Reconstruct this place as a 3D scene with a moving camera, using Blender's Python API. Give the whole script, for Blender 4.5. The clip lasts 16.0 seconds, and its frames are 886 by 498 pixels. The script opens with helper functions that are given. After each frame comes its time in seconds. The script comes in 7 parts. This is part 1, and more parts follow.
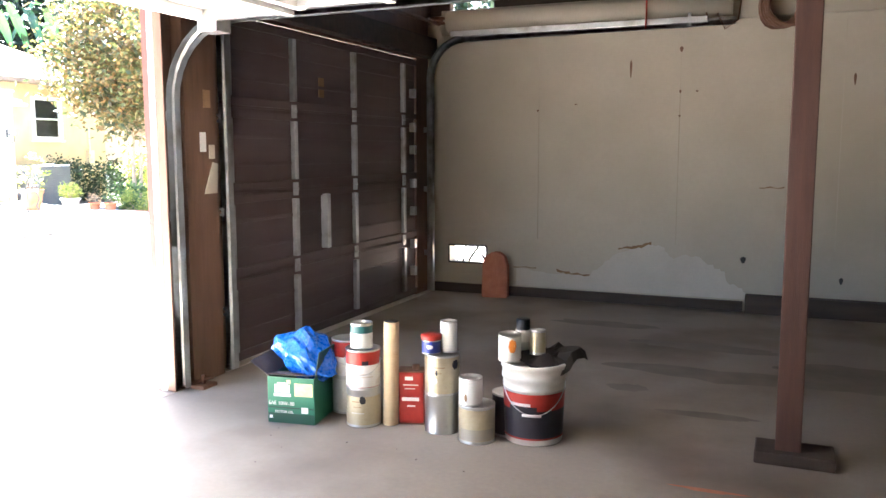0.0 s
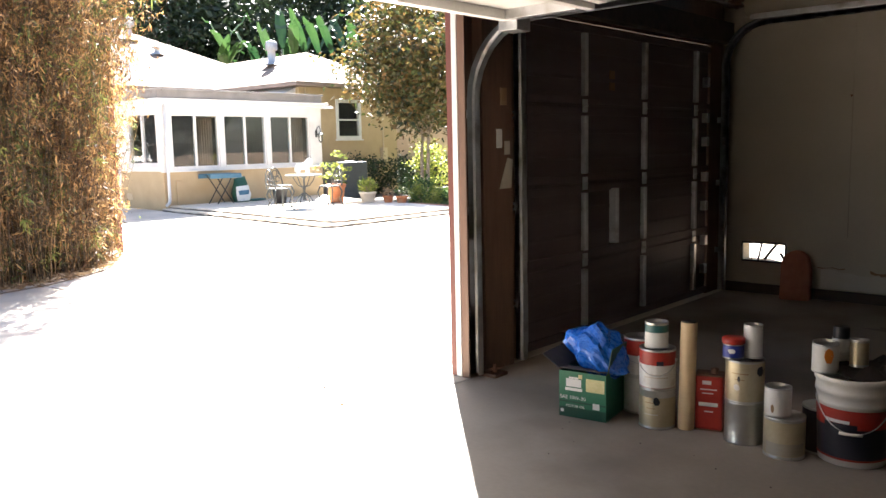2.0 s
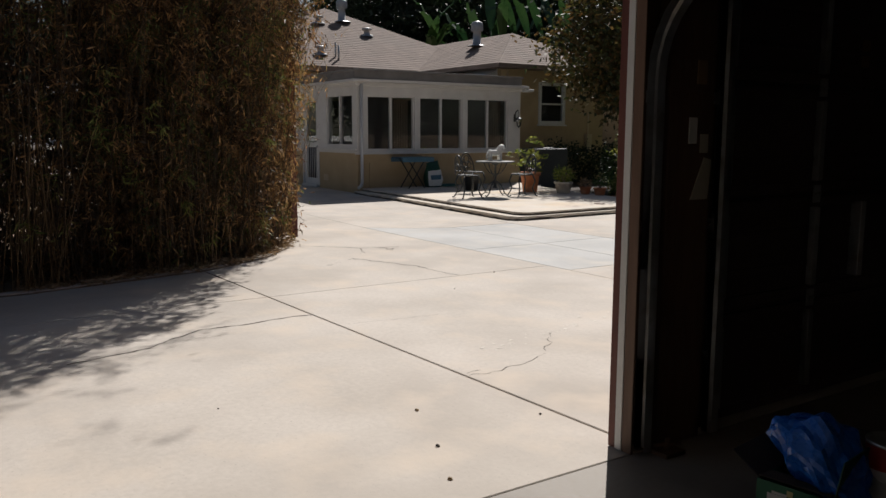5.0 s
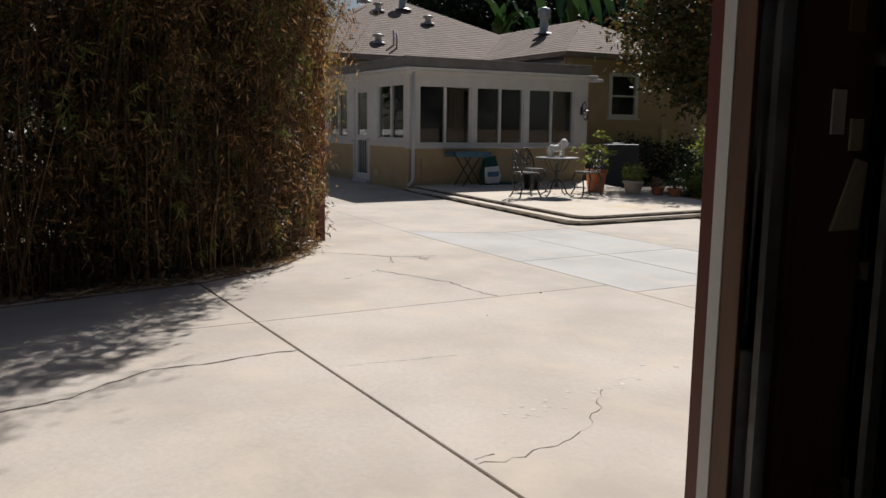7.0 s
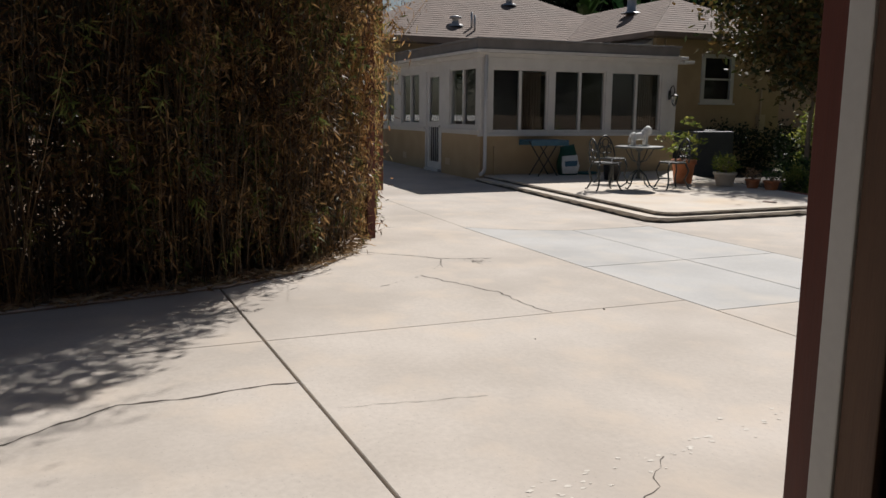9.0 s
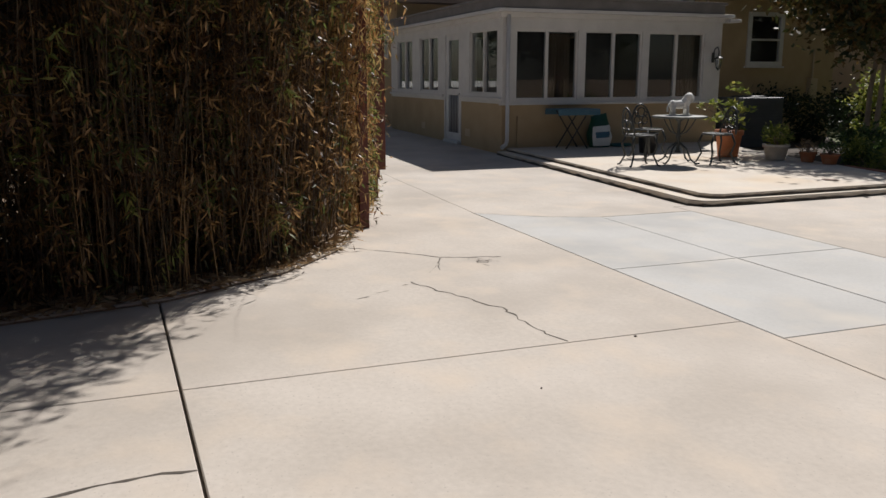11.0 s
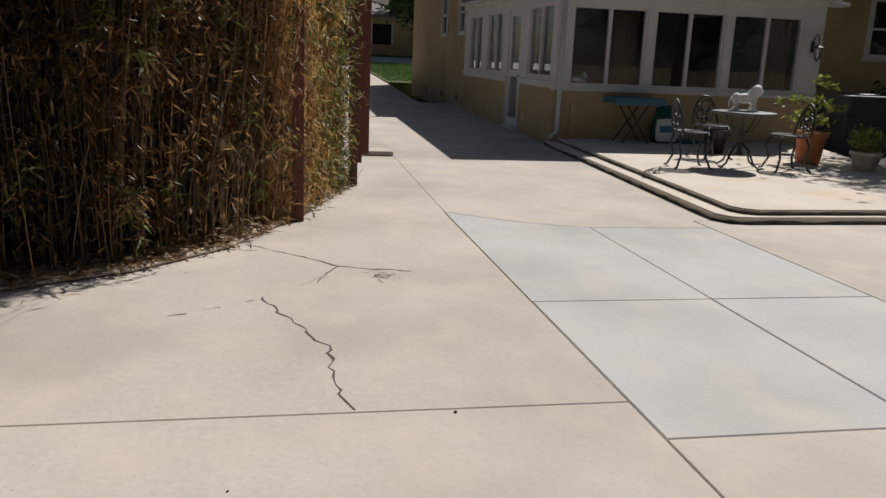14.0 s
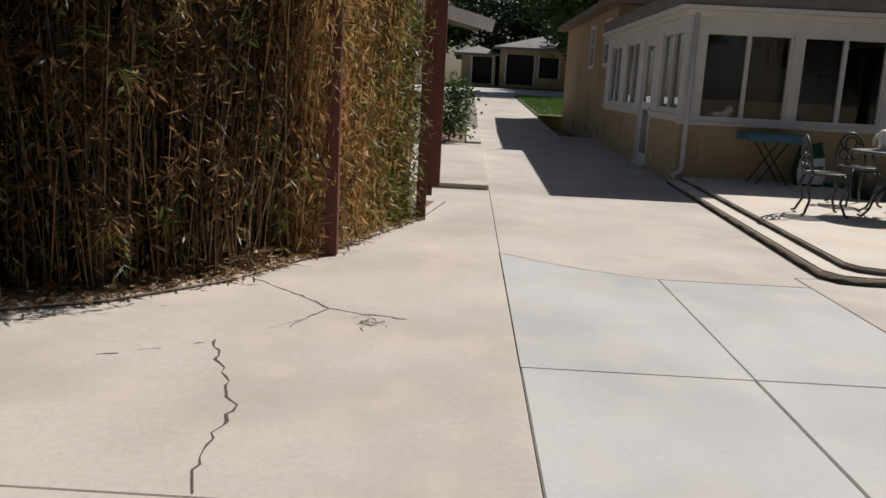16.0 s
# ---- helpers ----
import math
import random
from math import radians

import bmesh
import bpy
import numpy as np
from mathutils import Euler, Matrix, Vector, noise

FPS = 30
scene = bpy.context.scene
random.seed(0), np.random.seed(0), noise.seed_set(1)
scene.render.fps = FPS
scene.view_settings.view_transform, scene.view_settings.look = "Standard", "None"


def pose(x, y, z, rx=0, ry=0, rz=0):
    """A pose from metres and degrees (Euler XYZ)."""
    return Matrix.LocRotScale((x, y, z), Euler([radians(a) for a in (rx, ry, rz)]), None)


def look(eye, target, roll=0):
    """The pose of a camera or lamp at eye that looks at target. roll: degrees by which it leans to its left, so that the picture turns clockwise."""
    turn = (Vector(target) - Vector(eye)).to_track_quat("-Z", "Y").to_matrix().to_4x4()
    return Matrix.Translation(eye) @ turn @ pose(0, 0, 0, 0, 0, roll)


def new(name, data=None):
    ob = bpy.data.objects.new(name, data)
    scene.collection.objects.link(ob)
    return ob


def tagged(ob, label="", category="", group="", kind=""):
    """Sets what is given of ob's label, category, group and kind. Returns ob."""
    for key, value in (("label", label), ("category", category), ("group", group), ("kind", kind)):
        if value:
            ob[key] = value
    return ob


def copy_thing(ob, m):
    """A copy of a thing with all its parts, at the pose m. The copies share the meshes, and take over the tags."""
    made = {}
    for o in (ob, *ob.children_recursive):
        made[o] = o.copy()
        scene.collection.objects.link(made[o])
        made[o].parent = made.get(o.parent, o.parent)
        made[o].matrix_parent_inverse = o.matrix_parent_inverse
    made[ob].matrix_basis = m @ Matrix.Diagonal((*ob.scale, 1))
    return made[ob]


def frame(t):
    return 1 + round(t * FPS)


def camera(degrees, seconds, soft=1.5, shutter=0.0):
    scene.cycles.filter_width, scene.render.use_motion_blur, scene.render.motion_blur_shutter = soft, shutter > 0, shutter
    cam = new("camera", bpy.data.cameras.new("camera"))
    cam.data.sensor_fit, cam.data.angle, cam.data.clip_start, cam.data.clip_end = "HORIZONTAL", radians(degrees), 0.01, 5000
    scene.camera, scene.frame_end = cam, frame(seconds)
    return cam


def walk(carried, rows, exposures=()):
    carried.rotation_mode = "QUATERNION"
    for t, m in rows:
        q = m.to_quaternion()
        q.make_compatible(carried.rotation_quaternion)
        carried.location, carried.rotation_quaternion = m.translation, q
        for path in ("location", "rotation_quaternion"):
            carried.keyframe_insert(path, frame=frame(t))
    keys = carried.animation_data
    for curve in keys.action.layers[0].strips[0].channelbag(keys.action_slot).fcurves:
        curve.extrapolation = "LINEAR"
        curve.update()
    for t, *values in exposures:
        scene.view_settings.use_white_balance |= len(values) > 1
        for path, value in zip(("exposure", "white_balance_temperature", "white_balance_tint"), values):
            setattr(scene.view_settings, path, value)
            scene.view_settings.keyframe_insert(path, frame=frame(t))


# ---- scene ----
cam = camera(56.9, 16.0)
PATH = [
    (0, (1.04, 2.191, 1.337), (0.269, 4.02, 1.097), -0.1),
    (0.5, (1.002, 2.172, 1.355), (-0.007, 3.884, 1.13), 0.2),
    (1, (0.963, 2.178, 1.351), (-0.187, 3.796, 1.105), -0.5),
    (1.5, (0.946, 2.16, 1.339), (-0.304, 3.699, 1.078), -1.0),
    (2, (0.935, 2.148, 1.346), (-0.389, 3.626, 1.097), -1.2),
    (2.5, (0.912, 2.182, 1.342), (-0.48, 3.591, 1.064), -1.4),
    (3, (0.87, 2.324, 1.347), (-0.608, 3.643, 1.069), -0.8),
    (3.5, (0.803, 2.519, 1.363), (-0.736, 3.763, 1.073), 0.5),
    (4, (0.67, 2.655, 1.337), (-0.892, 3.874, 1.062), 0.3),
    (4.5, (0.534, 2.866, 1.381), (-1.049, 4.054, 1.098), -1.1),
    (5, (0.299, 3.155, 1.371), (-1.35, 4.251, 1.09), 0.2),
    (7.3, (-0.801, 4.25, 1.337), (-2.54, 5.19, 1.034), 0.7),
    (7.5, (-0.843, 4.304, 1.359), (-2.58, 5.245, 1.044), 0.9),
    (8, (-0.997, 4.487, 1.362), (-2.759, 5.385, 1.066), -0.2),
    (8.5, (-1.192, 4.707, 1.399), (-2.998, 5.509, 1.094), 1.6),
    (9, (-1.387, 4.845, 1.353), (-3.209, 5.6, 1.022), 0.5),
    (9.5, (-1.671, 4.969, 1.378), (-3.459, 5.774, 0.989), -0.4),
    (10, (-1.896, 5.179, 1.376), (-3.701, 5.945, 0.978), -0.1),
    (10.2, (-2.032, 5.244, 1.39), (-3.849, 5.975, 0.986), -0.5),
    (12.3, (-2.868, 6.29, 1.337), (-4.728, 6.892, 0.914), 0.8),
    (12.5, (-2.904, 6.394, 1.372), (-4.768, 6.97, 0.934), 0.5),
    (13, (-3.008, 6.721, 1.362), (-4.888, 7.236, 0.912), 1.6),
    (13.5, (-3.102, 7.061, 1.35), (-4.977, 7.558, 0.864), 2.6),
    (14, (-3.244, 7.377, 1.335), (-5.154, 7.755, 0.876), 2.5),
    (14.5, (-3.383, 7.704, 1.343), (-5.29, 8.028, 0.834), 3.7),
    (15, (-3.514, 7.967, 1.325), (-5.449, 8.15, 0.85), 3.2),
    (15.5, (-3.683, 8.179, 1.302), (-5.636, 8.258, 0.881), 1.1),
    (16, (-3.818, 8.432, 1.302), (-5.777, 8.392, 0.904), 2.9),
]
EXPOSURES = [(0.0, 6.00, 5850, 10), (0.5, 5.80, 5950, 10), (1.0, 5.35, 6200, 10), (1.5, 4.50, 6500, 10), (2.0, 3.75, 6500, 10), (2.5, 3.12, 6500, 10), (3.0, 2.38, 6500, 10), (3.5, 1.58, 6500, 10), (4.0, 0.75, 6500, 10), (4.5, 0.25, 6500, 10), (5.0, -0.05, 6500, 10), (7.5, -0.05, 6500, 10), (10.0, -0.05, 6500, 10), (12.5, -0.10, 6500, 10), (14.0, -0.20, 6500, 10), (15.0, -0.20, 6500, 10), (15.5, -0.20, 6500, 10), (16.0, -0.10, 6500, 10)]
walk(cam, [(t, look(eye, target, roll)) for t, eye, target, roll in PATH], EXPOSURES)

# ---- world and sun: afternoon sun from behind the house, over its far corner ----
SUN_TO = Vector((1.0, -1.03, -1.54)).normalized()
world = bpy.data.worlds.new("sky")
scene.world = world
world.use_nodes = True
wn = world.node_tree.nodes
sky = wn.new("ShaderNodeTexSky")
sky.sky_type, sky.sun_disc = "NISHITA", False
sky.sun_elevation, sky.sun_rotation = radians(47), radians(-44)
sky.air_density, sky.dust_density = 1.0, 1.5
wn["Background"].inputs["Strength"].default_value = 0.040
world.node_tree.links.new(sky.outputs[0], wn["Background"].inputs["Color"])
sun = new("sun", bpy.data.lights.new("sun", "SUN"))
sun.data.energy, sun.data.angle, sun.data.color = 4.9, radians(0.55), (1.0, 0.963, 0.935)
sun.matrix_world = look((-20, 20, 30), Vector((-20, 20, 30)) + SUN_TO)


# ---- materials ----
def material(name, a, b, rough=0.7, scale=6.0, bump=0.1, metal=0.0, fine=60.0, stain=None, stain_scale=0.7, stain_at=(0.5, 0.7), spec=0.5, stretch=(1, 1, 1), coat=0.0, contrast=(0.45, 1.05), speck=None):
    """Two colours mixed by noise at two scales, an optional third as stains, and fine relief."""
    m = bpy.data.materials.new(name)
    m.use_nodes = True
    n, l = m.node_tree.nodes, m.node_tree.links
    p = n["Principled BSDF"]
    co = n.new("ShaderNodeTexCoord")
    mp = n.new("ShaderNodeMapping")
    mp.inputs["Scale"].default_value = stretch
    l.new(co.outputs["Object"], mp.inputs["Vector"])

    def noise_tex(s, d=4.0):
        t = n.new("ShaderNodeTexNoise")
        t.inputs["Scale"].default_value, t.inputs["Detail"].default_value = s, d
        l.new(mp.outputs[0], t.inputs["Vector"])
        return t.outputs["Fac"]

    def mix(f, x, y):
        t = n.new("ShaderNodeMix")
        t.data_type = "RGBA"
        l.new(f, t.inputs[0])
        for sock, v in ((t.inputs[6], x), (t.inputs[7], y)):
            if isinstance(v, tuple):
                sock.default_value = (*v, 1)
            else:
                l.new(v, sock)
        return t.outputs[2]

    def ramp(f, lo, hi):
        t = n.new("ShaderNodeMapRange")
        t.inputs[1].default_value, t.inputs[2].default_value = lo, hi
        l.new(f, t.inputs[0])
        return t.outputs[0]

    big, small = noise_tex(scale), noise_tex(fine, 6.0)
    both = n.new("ShaderNodeMath")
    both.operation = "ADD"
    half = n.new("ShaderNodeMath")
    half.operation = "MULTIPLY"
    half.inputs[1].default_value = 0.5
    l.new(small, half.inputs[0])
    l.new(big, both.inputs[0])
    l.new(half.outputs[0], both.inputs[1])
    col = mix(ramp(both.outputs[0], *contrast), a, b)
    if stain:
        col = mix(ramp(noise_tex(stain_scale, 5.0), *stain_at), col, stain)
    if speck:
        col = mix(ramp(noise_tex(70.0, 2.0), 0.64, 0.74), col, speck)
        col = mix(ramp(noise_tex(2.1, 10.0), 0.50, 0.85), col, tuple(c * k for c, k in zip(b, (1.06, 0.99, 0.90))))
    l.new(col, p.inputs["Base Color"])
    p.inputs["Roughness"].default_value, p.inputs["Metallic"].default_value = rough, metal
    p.inputs["Specular IOR Level"].default_value = spec
    p.inputs["Coat Weight"].default_value = coat
    r = n.new("ShaderNodeMapRange")
    r.inputs[3].default_value, r.inputs[4].default_value = max(rough - 0.12, 0.03), min(rough + 0.12, 1.0)
    l.new(small, r.inputs[0])
    l.new(r.outputs[0], p.inputs["Roughness"])
    if bump:
        bp = n.new("ShaderNodeBump")
        bp.inputs["Strength"].default_value, bp.inputs["Distance"].default_value = bump, 0.01
        l.new(both.outputs[0], bp.inputs["Height"])
        l.new(bp.outputs[0], p.inputs["Normal"])
    return m


def leaf_material(name, colours, patch=1.2, through_light=0.35, rough=0.55, gain=1.5, vary=1.0):
    """Leaves: one colour per leaf out of a ramp, shifted in patches, with light through the blade."""
    m = bpy.data.materials.new(name)
    m.use_nodes = True
    n, l = m.node_tree.nodes, m.node_tree.links
    p, out = n["Principled BSDF"], n["Material Output"]
    geo, co, tex = n.new("ShaderNodeNewGeometry"), n.new("ShaderNodeTexCoord"), n.new("ShaderNodeTexNoise")
    tex.inputs["Scale"].default_value = patch
    l.new(co.outputs["Object"], tex.inputs["Vector"])
    add = n.new("ShaderNodeMath")
    add.operation = "MULTIPLY_ADD"
    add.inputs[1].default_value = gain
    l.new(tex.outputs["Fac"], add.inputs[0])
    sub = n.new("ShaderNodeMath")
    sub.operation = "MULTIPLY_ADD"
    sub.inputs[1].default_value, sub.inputs[2].default_value = vary, 0.5 - 0.5 * gain - 0.5 * vary
    l.new(geo.outputs["Random Per Island"], sub.inputs[0])
    l.new(sub.outputs[0], add.inputs[2])
    cr = n.new("ShaderNodeValToRGB")
    els = cr.color_ramp.elements
    els[0].position, els[0].color = 0.0, (*colours[0], 1)
    els[1].position, els[1].color = 1.0, (*colours[-1], 1)
    for i, c in enumerate(colours[1:-1], 1):
        e = els.new(i / (len(colours) - 1))
        e.color = (*c, 1)
    l.new(add.outputs[0], cr.inputs[0])
    l.new(cr.outputs[0], p.inputs["Base Color"])
    p.inputs["Roughness"].default_value = rough
    tr, mx = n.new("ShaderNodeBsdfTranslucent"), n.new("ShaderNodeMixShader")
    l.new(cr.outputs[0], tr.inputs["Color"])
    mx.inputs[0].default_value = through_light
    l.new(p.outputs[0], mx.inputs[1])
    l.new(tr.outputs[0], mx.inputs[2])
    l.new(mx.outputs[0], out.inputs["Surface"])
    return m


def glass_material(name, tint=(0.9, 0.93, 0.92), rough=0.0):
    m = bpy.data.materials.new(name)
    m.use_nodes = True
    p = m.node_tree.nodes["Principled BSDF"]
    p.inputs["Base Color"].default_value = (*tint, 1)
    p.inputs["Transmission Weight"].default_value = 1.0
    p.inputs["Roughness"].default_value = rough
    p.inputs["IOR"].default_value = 1.45
    return m


CONCRETE = material("driveway concrete", (0.46, 0.408, 0.348), (0.60, 0.54, 0.472), 0.85, 1.1, 0.2, fine=30, stain=(0.41, 0.36, 0.305), stain_scale=0.6, stain_at=(0.47, 0.72), contrast=(0.52, 0.98), speck=(0.40, 0.355, 0.305))
CONCRETE_GREY = material("newer grey concrete", (0.45, 0.44, 0.415), (0.55, 0.54, 0.515), 0.85, 1.2, 0.1, fine=32, stain=(0.40, 0.39, 0.37), stain_at=(0.5, 0.75), contrast=(0.52, 0.98), speck=(0.41, 0.40, 0.38))
CONCRETE_PATIO = material("patio concrete", (0.58, 0.505, 0.415), (0.68, 0.61, 0.515), 0.85, 1.6, 0.1, fine=45, stain=(0.64, 0.46, 0.26), stain_scale=0.5, stain_at=(0.60, 0.78), contrast=(0.52, 0.98), speck=(0.42, 0.36, 0.30))
KERB_GRIME_SHADE = material("grimy shaded kerb face", (0.10, 0.085, 0.07), (0.30, 0.26, 0.21), 0.9, 7.0, 0.3, fine=30)
EFFLORESCENCE = material("chalky white scuff", (0.62, 0.57, 0.49), (0.74, 0.70, 0.63), 0.9, 9.0, 0.1)
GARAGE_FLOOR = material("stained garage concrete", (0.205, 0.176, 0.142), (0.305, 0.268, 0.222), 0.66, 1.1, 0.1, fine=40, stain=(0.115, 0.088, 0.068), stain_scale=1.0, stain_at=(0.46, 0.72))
OIL = material("oil stain", (0.085, 0.066, 0.05), (0.17, 0.138, 0.108), 0.5, 5.0, 0.05)
JOINT = material("joint dirt", (0.06, 0.05, 0.04), (0.12, 0.10, 0.08), 0.95, 12.0, 0.2)
SOIL = material("dry soil and litter", (0.14, 0.095, 0.06), (0.30, 0.21, 0.13), 0.95, 5.0, 0.6, fine=50, stain=(0.10, 0.07, 0.045))
# bed soil darkened so that less light bounces onto the wing wall
SOIL_DARK = material("darkened garden soil", (0.035, 0.026, 0.018), (0.075, 0.055, 0.038), 0.95, 5.0, 0.6, fine=50, stain=(0.028, 0.022, 0.016))
GRASS_GROUND = material("turf soil", (0.06, 0.075, 0.025), (0.12, 0.14, 0.045), 0.95, 2.0, 0.5)
STUCCO = material("tan stucco", (0.43, 0.32, 0.185), (0.505, 0.385, 0.235), 0.9, 3.0, 0.35, fine=140, stain=(0.385, 0.285, 0.165))
STUCCO_PALE = material("pale stucco", (0.52, 0.42, 0.28), (0.60, 0.49, 0.34), 0.9, 3.0, 0.3, fine=120)
WHITE_WOOD = material("white painted wood", (0.60, 0.59, 0.57), (0.72, 0.71, 0.69), 0.5, 4.0, 0.05, stain=(0.54, 0.51, 0.47), stain_at=(0.58, 0.8))
SHINGLE = material("brown grey shingle", (0.17, 0.125, 0.10), (0.27, 0.205, 0.165), 0.9, 2.5, 0.5, fine=35, stain=(0.21, 0.165, 0.135))
ROLL_ROOF = material("grey rolled roofing", (0.16, 0.15, 0.145), (0.25, 0.235, 0.225), 0.85, 3.0, 0.3)
GALVANISED = material("galvanised steel", (0.50, 0.51, 0.52), (0.66, 0.67, 0.68), 0.38, 14.0, 0.06, metal=0.9, stain=(0.36, 0.34, 0.31), stain_scale=6.0)
VENT_METAL = material("dull roof vent metal", (0.40, 0.40, 0.40), (0.56, 0.56, 0.55), 0.5, 8.0, 0.05, metal=0.6)
BROWN_DOOR = material("dark brown door panel", (0.112, 0.076, 0.076), (0.172, 0.122, 0.122), 0.55, 2.5, 0.1, fine=50, stain=(0.105, 0.065, 0.05), stretch=(1, 0.35, 3))
BROWN_WOOD = material("dark brown stained wood", (0.10, 0.055, 0.035), (0.17, 0.095, 0.06), 0.65, 5.0, 0.25, stretch=(6, 6, 0.6))
RED_WOOD = material("dark red painted wood", (0.105, 0.030, 0.022), (0.16, 0.048, 0.034), 0.6, 5.0, 0.2, stretch=(5, 5, 0.5), stain=(0.08, 0.026, 0.02))
POST_WOOD = material("red brown post wood", (0.055, 0.024, 0.017), (0.095, 0.044, 0.03), 0.65, 5.0, 0.3, stretch=(6, 6, 0.5))
DARK_WOOD = material("old dark rafters", (0.035, 0.024, 0.018), (0.075, 0.05, 0.036), 0.8, 4.0, 0.3, stretch=(0.5, 4, 4))
PLASTER = material("cream wallboard", (0.405, 0.365, 0.29), (0.47, 0.425, 0.34), 0.8, 1.3, 0.05, fine=35, stain=(0.39, 0.35, 0.27), stain_scale=0.9)
PLASTER_PATCH = material("paler plaster patch", (0.46, 0.43, 0.365), (0.54, 0.505, 0.435), 0.85, 4.0, 0.12)
TORN = material("torn brown paper", (0.16, 0.095, 0.05), (0.27, 0.17, 0.09), 0.9, 9.0, 0.3)
DOOR_WHITE = material("off white door panel", (0.66, 0.65, 0.62), (0.76, 0.75, 0.72), 0.5, 3.0, 0.06, stain=(0.58, 0.55, 0.50))
BLACK = material("black plastic", (0.012, 0.012, 0.013), (0.028, 0.027, 0.027), 0.45, 8.0, 0.05)
DARK_CLOTH = material("dark rag", (0.025, 0.020, 0.018), (0.06, 0.048, 0.042), 0.9, 9.0, 0.4)
# two tones of iron: shade put into chairs and legs, light into the tabletop
IRON = material("weathered grey iron, shaded tone", (0.035, 0.037, 0.037), (0.085, 0.09, 0.086), 0.5, 20.0, 0.1, metal=0.4)
IRON_LIGHT = material("verdigris iron, lit tone", (0.075, 0.08, 0.074), (0.15, 0.155, 0.145), 0.55, 16.0, 0.12, metal=0.3)
STONE_WHITE = material("white cast stone", (0.70, 0.69, 0.65), (0.82, 0.81, 0.77), 0.8, 14.0, 0.25, stain=(0.55, 0.53, 0.48), stain_scale=9.0, stain_at=(0.6, 0.8))
TERRACOTTA = material("terracotta", (0.42, 0.145, 0.06), (0.55, 0.21, 0.095), 0.8, 8.0, 0.15, stain=(0.56, 0.36, 0.24), stain_scale=6.0, stain_at=(0.55, 0.8))
POT_WHITE = material("whitewashed pot", (0.50, 0.43, 0.35), (0.68, 0.62, 0.54), 0.8, 9.0, 0.15)
BLUE_PAINT = material("faded blue paint", (0.045, 0.13, 0.20), (0.085, 0.20, 0.28), 0.55, 9.0, 0.1)
TARP_BLUE = material("blue plastic sheet", (0.008, 0.095, 0.46), (0.014, 0.14, 0.58), 0.28, 2.0, 0.0)
GREEN_CARD = material("green printed carton", (0.012, 0.12, 0.062), (0.022, 0.175, 0.09), 0.45, 7.0, 0.06)
GREEN_DARK = material("dark green print", (0.006, 0.055, 0.03), (0.012, 0.075, 0.042), 0.45, 7.0, 0.04)
CARD_BROWN = material("brown cardboard", (0.26, 0.16, 0.085), (0.36, 0.23, 0.13), 0.85, 9.0, 0.1)
PRINT_WHITE = material("white print", (0.70, 0.70, 0.67), (0.80, 0.80, 0.77), 0.5, 20.0, 0.0)
PRINT_YELLOW = material("pale yellow print", (0.60, 0.55, 0.25), (0.75, 0.68, 0.38), 0.5, 30.0, 0.0)
TIN = material("tin plate", (0.52, 0.52, 0.50), (0.62, 0.62, 0.60), 0.33, 9.0, 0.0, metal=0.92, stain=(0.46, 0.43, 0.38), stain_scale=5.0, stain_at=(0.55, 0.80))
TIN_GOLD = material("yellowed tin label", (0.48, 0.41, 0.26), (0.62, 0.55, 0.39), 0.35, 5.0, 0.0, metal=0.5, stain=(0.42, 0.35, 0.23), stain_scale=4.0)
LABEL_WHITE = material("white paper label", (0.66, 0.65, 0.62), (0.76, 0.75, 0.72), 0.5, 9.0, 0.03, stain=(0.55, 0.50, 0.43), stain_scale=12.0, stain_at=(0.58, 0.75))
LABEL_RED = material("red paint label", (0.33, 0.020, 0.014), (0.43, 0.040, 0.024), 0.42, 9.0, 0.03)
LABEL_ORANGE = material("orange label", (0.70, 0.19, 0.02), (0.82, 0.29, 0.05), 0.5, 9.0, 0.03)
LABEL_TEAL = material("teal label", (0.012, 0.085, 0.085), (0.02, 0.125, 0.12), 0.42, 9.0, 0.03)
LABEL_BLUE = material("blue label", (0.02, 0.035, 0.22), (0.035, 0.06, 0.32), 0.42, 9.0, 0.03)
LABEL_NAVY = material("near black label", (0.014, 0.014, 0.022), (0.03, 0.028, 0.038), 0.4, 9.0, 0.03)
BUCKET = material("white bucket plastic", (0.66, 0.64, 0.59), (0.75, 0.73, 0.68), 0.42, 6.0, 0.03, stain=(0.58, 0.53, 0.45), stain_scale=6.0, stain_at=(0.5, 0.75))
KRAFT = material("kraft tube", (0.60, 0.43, 0.24), (0.70, 0.53, 0.32), 0.6, 3.0, 0.05, stretch=(1, 1, 6))
RUST = material("rusty dark steel", (0.10, 0.05, 0.03), (0.20, 0.11, 0.07), 0.7, 9.0, 0.2, metal=0.3)
AC_GREY = material("grey steel cabinet", (0.062, 0.068, 0.078), (0.09, 0.098, 0.11), 0.6, 6.0, 0.05)
CURTAIN = material("dark tan roller blind", (0.10, 0.068, 0.044), (0.145, 0.10, 0.065), 0.85, 3.0, 0.1)
# plaster coloured far darker so that the rooms look unlit through the glass
ROOM_SHADE = material("sunroom plaster darkened for shade", (0.06, 0.046, 0.034), (0.09, 0.07, 0.052), 0.9, 3.0, 0.05)
SCREEN = material("dark insect screen", (0.018, 0.015, 0.016), (0.028, 0.024, 0.024), 0.8, 9.0, 0.0)
BARK = material("pale bark", (0.20, 0.15, 0.105), (0.34, 0.27, 0.20), 0.9, 6.0, 0.5, stretch=(3, 3, 0.8))
